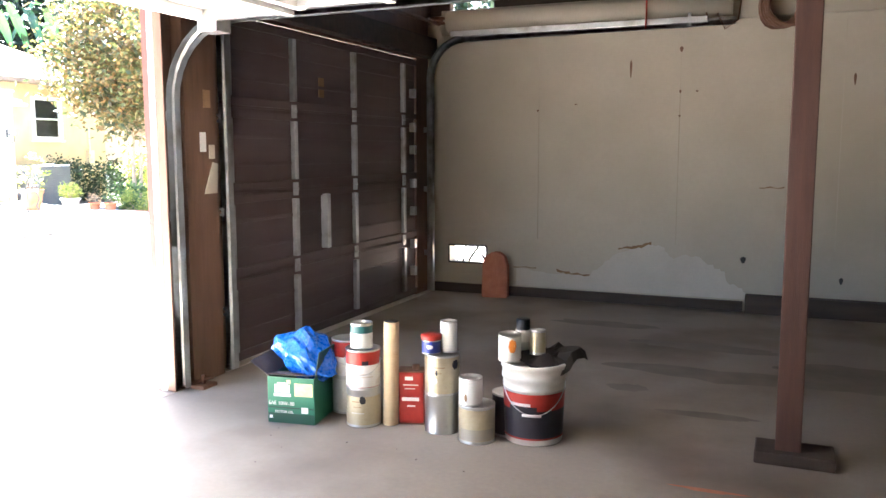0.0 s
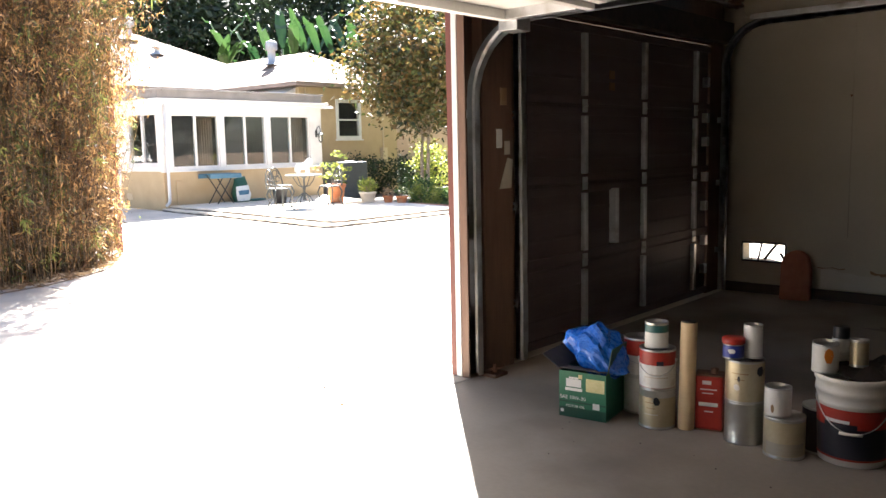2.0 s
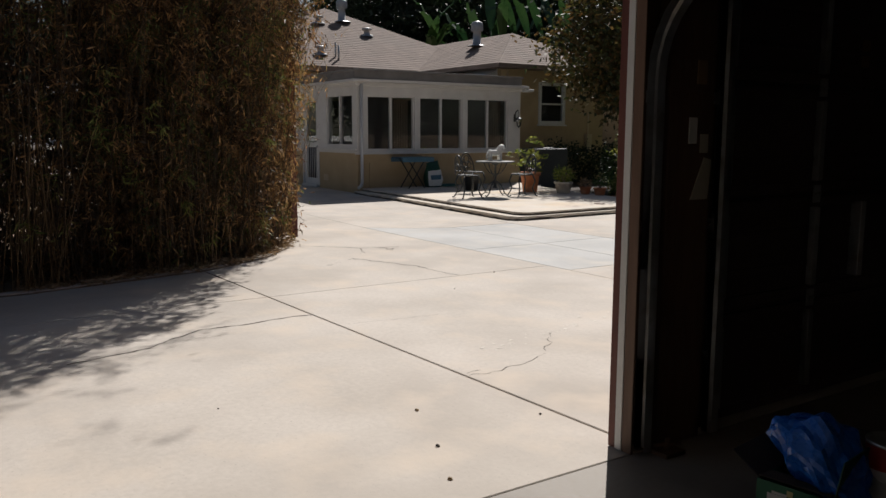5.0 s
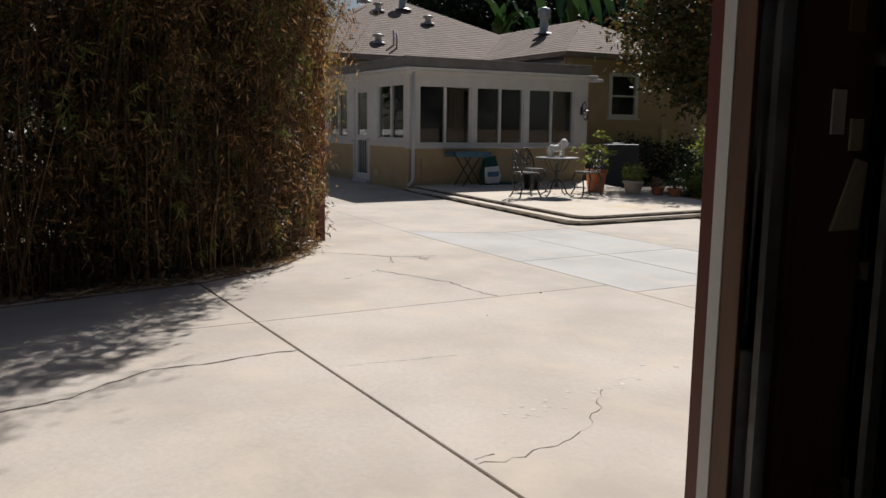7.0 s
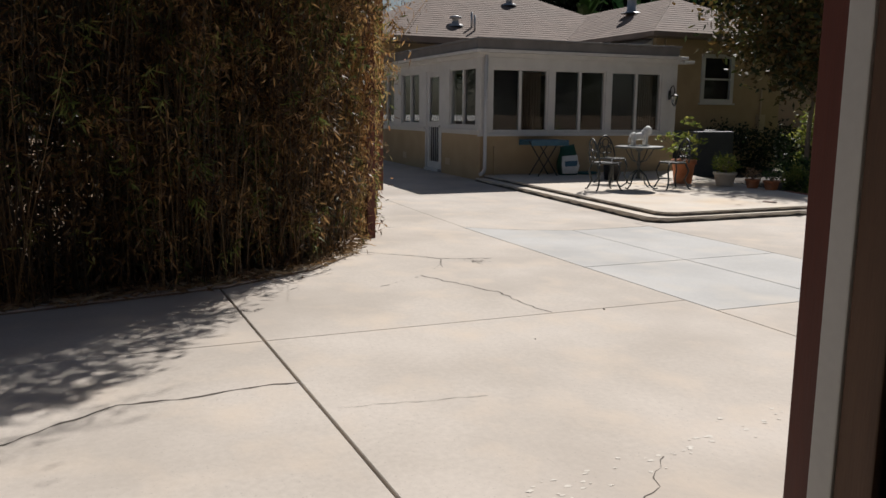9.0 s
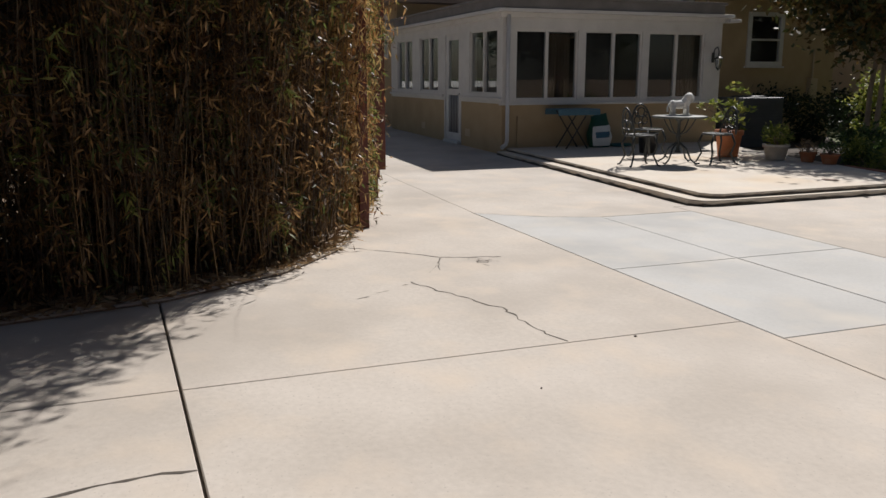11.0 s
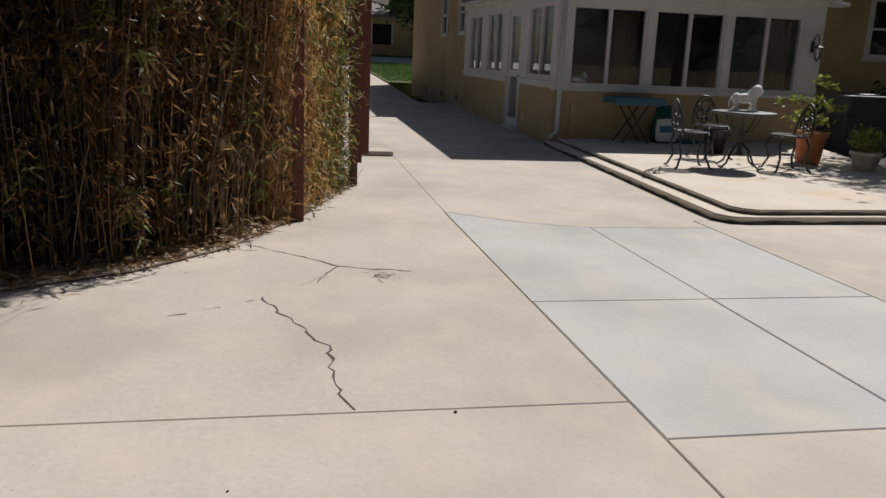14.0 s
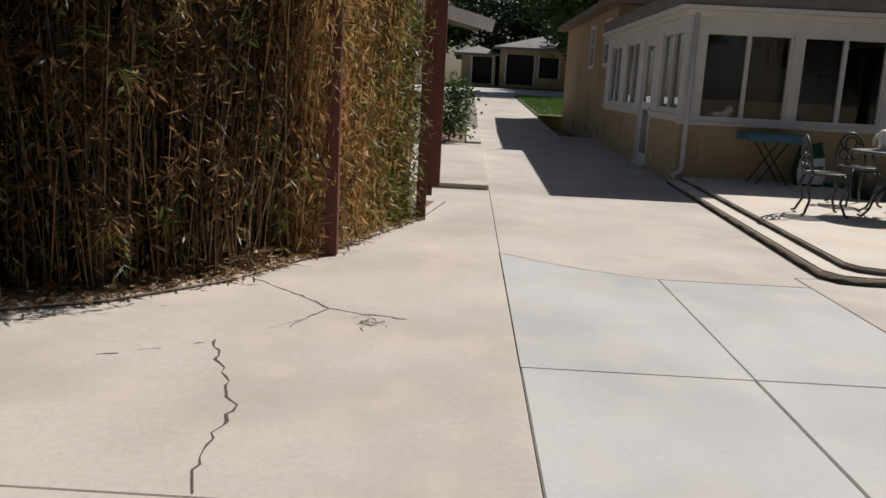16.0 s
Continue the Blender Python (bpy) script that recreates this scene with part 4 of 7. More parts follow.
for b6 in ((FX - 0.16, FX, SY, 15.85), (-22.0, SDOOR[0] - 0.06, SY, SY + 0.16), (SDOOR[1] + 0.06, FX - 0.161, SY, SY + 0.16), (-17.85, FX - 0.161, 15.69, 15.85)):
    part("wall", box(B(), *b6, 0.0, 0.925), STUCCO, house, "tan stucco sunroom base wall")
bm = B()
holed_wall(bm, "x", FX - 0.15, FX + 0.004, SY - 0.004, 15.854, 0.926, 2.50, [(a, b, 0.99, 2.17) for a, b in FRONT])
holed_wall(bm, "y", SY - 0.004, SY + 0.15, -22.0, FX - 0.151, 0.926, 2.50, [(a, b, 1.08, 2.20) for a, b in SIDE] + [(SDOOR[0], SDOOR[1], 0.9, 2.19)])
box(bm, -17.85, FX - 0.151, 15.70, 15.854, 0.926, 2.50)
part("window_wall", bm, WHITE_WOOD, house, "white painted window framing")
bm = B()
box(bm, FX - 0.02, FX + 0.05, SY - 0.05, 15.86, 0.905, 0.95, 0.006)
box(bm, -22.0, SDOOR[0] - 0.05, SY - 0.05, SY + 0.02, 0.985, 1.03, 0.006)
box(bm, SDOOR[1] + 0.05, FX - 0.021, SY - 0.05, SY + 0.02, 0.985, 1.03, 0.006)
part("sill_board", bm, WHITE_WOOD, house, "white sill board round the sunroom")
bm = B()
box(bm, -22.0, FX + 0.16, SY - 0.16, 16.0, 2.44, 2.50, 0.01)
box(bm, -22.0, FX + 0.06, SY - 0.06, 15.9, 2.36, 2.44, 0.01)
part("eave_trim", bm, WHITE_WOOD, house, "white eave moulding")
bm = B()
box(bm, -22.0, FX + 0.12, SY - 0.12, 15.80, 2.503, 2.70, 0.012)
box(bm, -22.0, FX + 0.15, SY - 0.15, 15.83, 2.66, 2.705, 0.01)
part("flat_roof", bm, ROLL_ROOF, house, "flat grey rolled roofing with a turned-down edge")
bm = B()
box(bm, FX - 0.1, FX + 0.2, 15.86, 16.12, 2.36, 2.42, 0.01)
part("gutter_end", bm, WHITE_WOOD, house, "white gutter stub")
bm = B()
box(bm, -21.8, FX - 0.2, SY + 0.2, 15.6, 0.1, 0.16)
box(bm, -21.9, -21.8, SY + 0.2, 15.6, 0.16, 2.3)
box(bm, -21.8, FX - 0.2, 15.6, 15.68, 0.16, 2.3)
part("sunroom_inside", bm, ROOM_SHADE, house, "plastered sunroom walls, the room's dimness in their colour")


def window(kind, u0, u1, z0, z1, sub=2, dark=0, sash=0.035):
    """A sliding window in the front (kind x) or side (kind y) wall: frame, panes, screen."""
    def slab(a, b, c, d, lo, hi, bev=0.0):
        bm = B()
        if kind == "x":
            return box(bm, FX - d, FX - c, a, b, lo, hi, bev)
        return box(bm, a, b, SY + c, SY + d, lo, hi, bev)

    bm = B()
    first = slab(u0, u0 + sash, 0.02, 0.09, z0, z1, 0.004)
    w = part("window", first, WHITE_WOOD, house, "white sliding sunroom window")
    part("stile", slab(u1 - sash, u1, 0.02, 0.09, z0, z1, 0.004), WHITE_WOOD, w)
    part("rail", slab(u0 + sash, u1 - sash, 0.02, 0.09, z0, z0 + sash, 0.004), WHITE_WOOD, w)
    part("rail", slab(u0 + sash, u1 - sash, 0.02, 0.09, z1 - sash, z1, 0.004), WHITE_WOOD, w)
    mid = (u0 + u1) / 2
    part("mullion", slab(mid - 0.03, mid + 0.03, 0.015, 0.09, z0 + sash, z1 - sash, 0.004), WHITE_WOOD, w)
    for i, (a, b) in enumerate(((u0 + sash, mid - 0.03), (mid + 0.03, u1 - sash))):
        p = part("pane", slab(a, b, 0.05 + 0.01 * i, 0.054 + 0.01 * i, z0 + sash, z1 - sash), GLASS, w)
        p.visible_shadow = False
        if (dark >> i) & 1:
            part("screen", slab(a, b, 0.072, 0.076, z0 + sash, z1 - sash), SCREEN, w, "dark insect screen")
    return w


for a, b in FRONT:
    window("x", a, b, 0.99, 2.17, dark=1)
for i, (a, b) in enumerate(SIDE):
    window("y", a, b, 1.08, 2.20, dark=2 if i == 0 else 3)
for y0, y1, z0 in ((12.35, 12.78, 1.02), (15.0, 15.4, 1.04)):
    bm = B()
    for k in range(14):
        y = y0 + (y1 - y0) * k / 14
        box(bm, FX - 0.20 - 0.012 * (k % 2), FX - 0.19 - 0.012 * (k % 2), y, y + (y1 - y0) / 14, z0, 2.12)
    part("curtain", bm, CURTAIN, house, "tan curtain drawn behind the pane")
# side door with a barred glass panel
door = part("door", holed_wall(B(), "y", SY + 0.02, SY + 0.07, SDOOR[0], SDOOR[1], 0.16, 2.19, [(SDOOR[0] + 0.14, SDOOR[1] - 0.14, 1.15, 2.08), (SDOOR[0] + 0.14, SDOOR[1] - 0.14, 0.30, 1.03)]), WHITE_WOOD, house, "white glazed side door with a barred lower panel")
bm = B()
box(bm, SDOOR[0] + 0.14, SDOOR[1] - 0.14, SY + 0.045, SY + 0.05, 1.15, 2.08)
p = part("pane", bm, GLASS, door)
p.visible_shadow = False
bm = B()
box(bm, SDOOR[0] + 0.14, SDOOR[1] - 0.14, SY + 0.06, SY + 0.065, 0.30, 1.03)
box(bm, SDOOR[0] + 0.14, SDOOR[1] - 0.14, SY + 0.08, SY + 0.085, 1.15, 2.08)
part("screen", bm, SCREEN, door, "dark screen behind the bars")
for k in range(5):
    x = SDOOR[0] + 0.2 + k * 0.105
    bm = B()
    part("bar", rod(bm, [(x, SY + 0.03, 0.30), (x, SY + 0.03, 1.03)], 0.01, seg=6), WHITE_WOOD, door)
bm = B()
blob(bm, (SDOOR[1] - 0.07, SY + 0.0, 1.05), (0.03, 0.03, 0.03), 1)
part("knob", bm, TIN, door, "metal door knob")
for x in (SDOOR[0] - 0.055, SDOOR[1] + 0.002):
    part("door_frame", box(B(), x, x + 0.053, SY - 0.01, SY + 0.1, 0.13, 0.98, 0.004), WHITE_WOOD, house)
bm = B()
box(bm, SDOOR[0], SDOOR[1], SY - 0.06, SY + 0.16, 0.10, 0.158, 0.006)
part("threshold", bm, WHITE_WOOD, house)
bm = B()
rod(bm, [(FX + 0.055, SY + 0.08, 2.40), (FX + 0.055, SY + 0.08, 0.30), (FX + 0.07, SY + 0.05, 0.24), (FX + 0.16, SY - 0.06, 0.20)], 0.035, seg=10)
part("downpipe", bm, WHITE_WOOD, house, "white downpipe at the sunroom corner")
bm = B()
box(bm, FX + 0.003, FX + 0.03, SY + 0.28, SY + 0.40, 0.16, 0.72, 0.008)
part("pilaster", bm, STUCCO, house)
for x in (-17.0, -19.6, -23.5, -25.5, -28.0):
    bm = B()
    box(bm, x - 0.12, x + 0.12, SY - 0.008 if x > -22 else 11.54, SY + 0.02 if x > -22 else 11.56, 0.28, 0.42, 0.004)
    part("foundation_vent", bm, STUCCO_PALE if x > -22 else RUST, house)

# main block and wing
bm = B()
holed_wall(bm, "y", 11.55, 11.75, -31.0, -22.001, 0.0, 3.2, [(-23.45, -22.8, 1.9, 2.85), (-25.75, -25.05, 1.9, 2.85)])
part("wall", bm, STUCCO, house)
for b6 in ((-22.2, -22.001, 11.751, 20.2), (-31.0, -30.8, 11.751, 20.2), (-30.8, -22.2, 20.0, 20.2)):
    part("wall", box(B(), *b6, 0.0, 3.2), STUCCO, house)
for x0, x1 in ((-23.45, -22.8), (-25.75, -25.05)):
    bm = B()
    holed_wall(bm, "y", 11.53, 11.60, x0 - 0.06, x1 + 0.06, 1.84, 2.91, [(x0 + 0.03, x1 - 0.03, 1.93, 2.36), (x0 + 0.03, x1 - 0.03, 2.40, 2.82)])
    w = part("window", bm, WHITE_WOOD, house, "small white sash window")
    bm = B()
    box(bm, x0 + 0.03, x1 - 0.03, 11.575, 11.58, 1.93, 2.82)
    p = part("pane", bm, GLASS, w)
    p.visible_shadow = False
    # sheet in the dark room colour stands in for an unlit inside
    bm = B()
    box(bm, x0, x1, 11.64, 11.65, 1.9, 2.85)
    part("blind", bm, ROOM_SHADE, w)
bm = B()
holed_wall(bm, "x", -18.0, -17.85, 15.86, 21.0, -0.1, 2.66, [(18.52, 19.38, 1.70, 2.661)])
holed_wall(bm, "x", -18.0, -17.85, 17.1, 21.0, 2.66, 3.2, [(18.52, 19.38, 2.659, 2.74)])
part("wall", bm, STUCCO, house)
part("wall", box(B(), -22.0, -18.001, 20.85, 21.0, -0.1, 3.2), STUCCO, house)
bm = B()
box(bm, -22.0, -18.0, 17.08, 17.22, 2.60, 3.18)
for dz in (0.0, 0.03):
    bm.faces.new([bm.verts.new(q) for q in ((-21.9, 16.25, 2.74 + dz), (-17.9, 16.25, 2.74 + dz), (-17.9, 17.06, 3.10 + dz), (-21.9, 17.06, 3.10 + dz))])
part("wing_fascia", bm, WHITE_WOOD, house, "bright white sloped flashing above the flat roof")
bm = B()
holed_wall(bm, "x", -17.90, -17.82, 18.45, 19.45, 1.62, 2.80, [(18.55, 19.35, 1.72, 2.18), (18.55, 19.35, 2.22, 2.71)])
w = part("window", bm, WHITE_WOOD, house, "white sash window in the wing")
bm = B()
box(bm, -17.875, -17.87, 18.55, 19.35, 1.72, 2.71)
p = part("pane", bm, GLASS, w)
p.visible_shadow = False
bm = B()
box(bm, -17.96, -17.95, 18.52, 19.38, 1.70, 2.74)
part("blind", bm, SCREEN, w)
bm = B()
box(bm, -17.90, -17.78, 18.41, 19.49, 1.58, 1.62, 0.004)
part("sill", bm, WHITE_WOOD, w)
bm = B()
rod(bm, [(-17.8, 17.3, 3.1), (-17.8, 17.3, 0.0)], 0.03, seg=8)
part("downpipe", bm, STUCCO_PALE, house, "tan painted downpipe")
bm = B()
rod(bm, [(-17.8, 20.35, 2.0), (-17.8, 20.35, 0.2)], 0.02, seg=8)
box(bm, -17.85, -17.72, 20.25, 20.45, 0.9, 1.35, 0.006)
part("meter", bm, STUCCO_PALE, house, "tan painted meter box and conduit")


def hip(corners, ridge, z, drop=0.14):
    """A hip roof over a rectangle x0, x1, y0, y1 with its ridge from one point to another."""
    x0, x1, y0, y1 = corners
    bm = B()
    lo = [bm.verts.new(p) for p in ((x0, y0, z), (x1, y0, z), (x1, y1, z), (x0, y1, z))]
    un = [bm.verts.new((v.co.x, v.co.y, z - drop)) for v in lo]
    r = [bm.verts.new(p) for p in ridge]
    if abs(ridge[0][0] - ridge[1][0]) > 0.01:
        faces = [(lo[0], lo[1], r[1], r[0]), (lo[1], lo[2], r[1]), (lo[2], lo[3], r[0], r[1]), (lo[3], lo[0], r[0])]
    else:
        faces = [(lo[0], lo[1], r[0]), (lo[1], lo[2], r[1], r[0]), (lo[2], lo[3], r[1]), (lo[3], lo[0], r[0], r[1])]
    for f in faces:
        bm.faces.new(f)
    for i in range(4):
        bm.faces.new((un[i], un[(i + 1) % 4], lo[(i + 1) % 4], lo[i]))
    bm.faces.new(un[::-1])
    bmesh.ops.recalc_face_normals(bm, faces=bm.faces)
    return bm


roof = part("roof", hip((-31.2, -21.5, 11.25, 20.75), ((-26.7, 15.9, 5.64), (-26.4, 15.9, 5.64)), 3.25), SHINGLE, house, "brown-grey shingle hip roof")
wing_roof = part("roof", hip((-26.0, -17.38, 16.66, 21.45), ((-25.5, 19.06, 4.38), (-19.85, 19.06, 4.38)), 3.22, 0.10), SHINGLE, house, "brown-grey shingle wing roof")


def courses(parent, origin, across, up, half0, half1, run, n):
    """Thin shingle courses: long overlapping strips that break up the slope, narrowing from half0 to half1."""
    o, a, u = Vector(origin), Vector(across).normalized(), Vector(up).normalized()
    nrm = a.cross(u)
    if nrm.z < 0:
        nrm = -nrm
    for i in range(n):
        bm = B()
        k0, k1 = i / n, (i + 1.15) / n
        h0, h1 = half0 + (half1 - half0) * k0, half0 + (half1 - half0) * min(k1, 1)
        q = [o + u * run * k0 - a * h0 + nrm * 0.014, o + u * run * k0 + a * h0 + nrm * 0.014, o + u * run * min(k1, 1) + a * h1 + nrm * 0.006, o + u * run * min(k1, 1) - a * h1 + nrm * 0.006]
        vs = [bm.verts.new(p) for p in q]
        bm.faces.new(vs)
        bm.faces.new((vs[1], vs[0], bm.verts.new(q[0] - nrm * 0.010), bm.verts.new(q[1] - nrm * 0.010)))
        bmesh.ops.recalc_face_normals(bm, faces=bm.faces)
        part("shingle_course", bm, SHINGLE, parent)


courses(roof, (-21.5, 15.9, 3.25), (0, 1, 0), (-4.9, 0, 2.39), 4.85, 0.0, 5.45, 34)
courses(wing_roof, (-17.38, 19.055, 3.22), (0, 1, 0), (-2.47, 0, 1.16), 2.39, 0.0, 2.73, 17)
courses(wing_roof, (-21.5, 16.66, 3.22), (1, 0, 0), (0, 2.4, 1.16), 4.08, 1.66, 2.67, 17)


def roof_vent(x, y, z, tall):
    bm = B()
    if tall:
        lathe(bm, [(0.30, 0.0), (0.28, 0.02), (0.13, 0.06), (0.12, 0.42), (0.13, 0.44)], x, y, z, 16)
        lathe(bm, [(0.17, 0.44), (0.18, 0.47), (0.18, 0.66), (0.15, 0.72), (0.0, 0.76)], x, y, z, 16)
        for k in range(12):
            a = k * math.pi / 6
            rod(bm, [(x + 0.183 * math.cos(a), y + 0.183 * math.sin(a), z + 0.47), (x + 0.183 * math.cos(a + 0.25), y + 0.183 * math.sin(a + 0.25), z + 0.66)], 0.008, seg=4)
    else:
        lathe(bm, [(0.22, -0.02), (0.20, 0.03), (0.10, 0.06), (0.09, 0.17), (0.17, 0.19), (0.16, 0.24), (0.0, 0.28)], x, y, z, 14)
    return bm


for x, y, z, tall in ((-25.2, 15.98, 5.05, 1), (-24.86, 14.96, 4.90, 0), (-24.1, 16.33, 4.52, 0), (-22.35, 13.84, 3.65, 0), (-25.8, 14.9, 5.3, 0)):
    part("roof_vent", roof_vent(x, y, z, tall), VENT_METAL, roof, "round metal roof vent")
part("roof_vent", roof_vent(-20.5, 18.2, 4.0, 1), VENT_METAL, wing_roof, "tall metal roof turbine")
bm = B()
for x, z in ((-22.0, 3.47), (-22.2, 3.57)):
    rod(bm, [(x, 14.25, z), (x, 14.25, z + 0.45)], 0.03, seg=8)
part("vent_pipe", bm, VENT_METAL, roof, "thin metal vent pipe")

# wall lantern
lantern = thing("wall_lantern", "dark iron wall lantern on the sunroom corner", "lantern")
ly, lz = 15.68, 1.72
bm = B()
rod(bm, [(FX, ly, lz + 0.02), (FX + 0.05, ly, lz + 0.16), (FX + 0.13, ly, lz + 0.20), (FX + 0.17, ly, lz + 0.12), (FX + 0.17, ly, lz + 0.03)], 0.010, seg=8)
box(bm, FX + 0.003, FX + 0.02, ly - 0.03, ly + 0.03, lz - 0.08, lz + 0.10, 0.006)
part("bracket", bm, IRON, lantern)
bm = B()
lathe(bm, [(0.0, 0.05), (0.03, 0.03), (0.085, 0.0), (0.08, -0.01), (0.065, -0.015)], FX + 0.17, ly, lz, 6, False)
lathe(bm, [(0.04, -0.18), (0.02, -0.2), (0.0, -0.23)], FX + 0.17, ly, lz, 6, False)
for k in range(6):
    a = k * math.pi / 3
    rod(bm, [(FX + 0.17 + 0.065 * math.cos(a), ly + 0.065 * math.sin(a), lz - 0.015), (FX + 0.17 + 0.04 * math.cos(a), ly + 0.04 * math.sin(a), lz - 0.18)], 0.006, seg=4)
part("cage", bm, IRON, lantern)
bm = B()
lathe(bm, [(0.060, -0.018), (0.036, -0.178)], FX + 0.17, ly, lz, 6, False)
part("glass", bm, GLASS, lantern)


# ---- bamboo screen ----
rng = np.random.default_rng(11)
line = np.array([(p[0], p[1]) for p in EDGE[:-1]], dtype=float)
line[0, 1] = -2.0
seg = np.linalg.norm(np.diff(line, axis=0), axis=1)
cum = np.concatenate([[0], np.cumsum(seg)])


def along(s, depth):
    """Points at distance s along the bed's edge, pushed back into the bed."""
    i = np.clip(np.searchsorted(cum, s) - 1, 0, len(seg) - 1)
    k = ((s - cum[i]) / seg[i])[:, None]
    p = line[i] * (1 - k) + line[i + 1] * k
    d = (line[i + 1] - line[i]) / seg[i][:, None]
    return p + np.stack([-d[:, 1], d[:, 0]], 1) * depth[:, None], np.stack([d[:, 1], -d[:, 0]], 1)


def stalks(n, lo, hi, r, first=2, deep=(0.16, 1.5)):
    """Thin jointed stems that lean and arch outwards at the top, three-sided."""
    s = rng.uniform(0.5, cum[-1] - 0.05, n)
    s = np.where(rng.random(n) < (0.75 if first == 2 else 1.0), rng.uniform(cum[first], cum[-1] - 0.03, n), s)
    base, outw = along(s, deep[0] + (deep[1] - deep[0]) * rng.random(n) ** 1.3)
    calm = np.where(s > cum[-1] - 1.6, 0.25, 1.0)[:, None]
    h = rng.uniform(lo, hi, n)
    lean = calm * rng.normal(0, 0.26, (n, 2)) + outw * rng.uniform(-0.05, 0.12, (n, 1))
    bend = calm * (outw * rng.uniform(0.0, 0.7, (n, 1)) + rng.normal(0, 0.25, (n, 2)))
    ts = np.array([0, 0.2, 0.42, 0.65, 0.85, 1.0])
    out = []
    rings = []
    for t in ts:
        c = np.concatenate([base + lean * h[:, None] * t * 0.35 + bend * (t ** 3) * (h[:, None] / 4), (h * t)[:, None]], 1)
        w = r * (1 - 0.75 * t) * rng.uniform(0.8, 1.2, (n, 1))
        rings.append([c + np.concatenate([np.cos(a) * w, np.sin(a) * w, 0 * w], 1) for a in (0, 2.094, 4.189)])
    return base, h, rings


def stalk_mesh(name, rings, mat):
    n, m = len(rings[0][0]), len(rings)
    v = np.stack([np.stack(r, 1) for r in rings], 1)  # n, m, 3, 3
    idx = np.arange(n * m * 3).reshape(n, m, 3)
    f = []
    for k in range(3):
        q = (k + 1) % 3
        f.append(np.stack([idx[:, :-1, k], idx[:, :-1, q], idx[:, 1:, q], idx[:, 1:, k]], -1).reshape(-1, 4))
    f = np.concatenate(f)
    me = bpy.data.meshes.new(name)
    me.vertices.add(n * m * 3)
    me.vertices.foreach_set("co", v.astype(np.float32).ravel())
    me.loops.add(f.size)
    me.loops.foreach_set("vertex_index", f.astype(np.int32).ravel())
    me.polygons.add(len(f))
    me.polygons.foreach_set("loop_start", np.arange(0, f.size, 4, dtype=np.int32))
    me.polygons.foreach_set("loop_total", np.full(len(f), 4, dtype=np.int32))
    me.update(calc_edges=True)
    me.materials.append(mat)
    return me


bamboo = thing("bamboo_screen", "tall dense bamboo hedge, half dry and tan", "bamboo")
base, h, rings = stalks(620, 3.0, 6.9, 0.0040)
ob = stuff("cane_mass", stalk_mesh("stems", rings, CULM), "thin tan bamboo stems", "bamboo stems", bamboo)
mids = np.stack([np.stack(r, 0).mean(0) for r in rings], 1)  # n, m, 3


def leaf_points(n, lo, hi, spread):
    i = rng.integers(0, len(mids), n)
    t = rng.uniform(lo, hi, n) * (mids.shape[1] - 1)
    k = np.clip(t.astype(int), 0, mids.shape[1] - 2)
    f = (t - k)[:, None]
    return mids[i, k] * (1 - f) + mids[i, k + 1] * f + rng.normal(0, spread, (n, 3)) * (1, 1, 0.8)


def inside(p):
    """Keep what stays behind the end post and above the soil."""
    return p[(p[:, 2] > 0.05) & (p[:, 0] > -11.62) & ((p[:, 0] > -11.2) | (p[:, 1] < 8.12))]


def patchy(p, size, floor):
    """Keep points in the thick patches and drop those in the gaps between."""
    v = np.array([noise.noise(Vector((q[0] / size, q[1] / size, q[2] / (size * 1.9)))) for q in p])
    return p[v + rng.uniform(-0.12, 0.12, len(p)) > floor]


def sprays(roots, leaves, reach):
    """Arching twigs from the roots, each hung with leaves along its outer part."""
    n = len(roots)
    az, up = rng.uniform(0, 6.283, n), rng.uniform(-0.2, 1.1, n)
    d = np.stack([np.cos(az), np.sin(az), up], 1) * reach * rng.uniform(0.5, 1.3, (n, 1))
    k = rng.uniform(0.15, 1.0, (n, leaves, 1))
    sag = np.zeros((n, leaves, 3))
    sag[:, :, 2:] = -1.5 * reach * k ** 2.2
    return (roots[:, None, :] + d[:, None, :] * k + sag + rng.normal(0, 0.02, (n, leaves, 3))).reshape(-1, 3)


roots = patchy(leaf_points(21000, 0.03, 1.0, 0.14), 0.30, 0.0)
pts = inside(np.concatenate([sprays(roots, 17, 0.22), leaf_points(26000, 0.03, 1.0, 0.16)]))
stuff("leaves", quads("leaves", blades(rng, pts, 0.085, 0.0135, 0.7), BAMBOO_LEAF), "narrow bamboo leaves, dry tan with green tufts", "bamboo leaves", bamboo)
# leaves deep in the hedge, coloured dark for its inner shade, thinning out upwards
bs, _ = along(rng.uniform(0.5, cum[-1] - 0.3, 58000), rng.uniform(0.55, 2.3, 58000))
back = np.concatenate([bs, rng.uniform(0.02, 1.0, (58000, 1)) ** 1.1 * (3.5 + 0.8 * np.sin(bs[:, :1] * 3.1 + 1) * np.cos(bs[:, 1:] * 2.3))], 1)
stuff("back_leaves", quads("back leaves", blades(rng, back, 0.13, 0.035, 0.6), DEEP_LEAF), "leaves deep in the hedge, its inner shade in their colour", "bamboo leaves", bamboo)
# the leafy top of the hedge
ts, _ = along(rng.uniform(0.5, cum[-1] - 0.6, 14000), rng.uniform(0.2, 1.5, 14000))
top = patchy(np.concatenate([ts, 2.9 + rng.uniform(0, 1.0, (14000, 1)) * (1.6 + 0.6 * np.sin(ts[:, :1] * 4.0) * np.cos(ts[:, 1:] * 3.1))], 1), 0.5, -0.08)
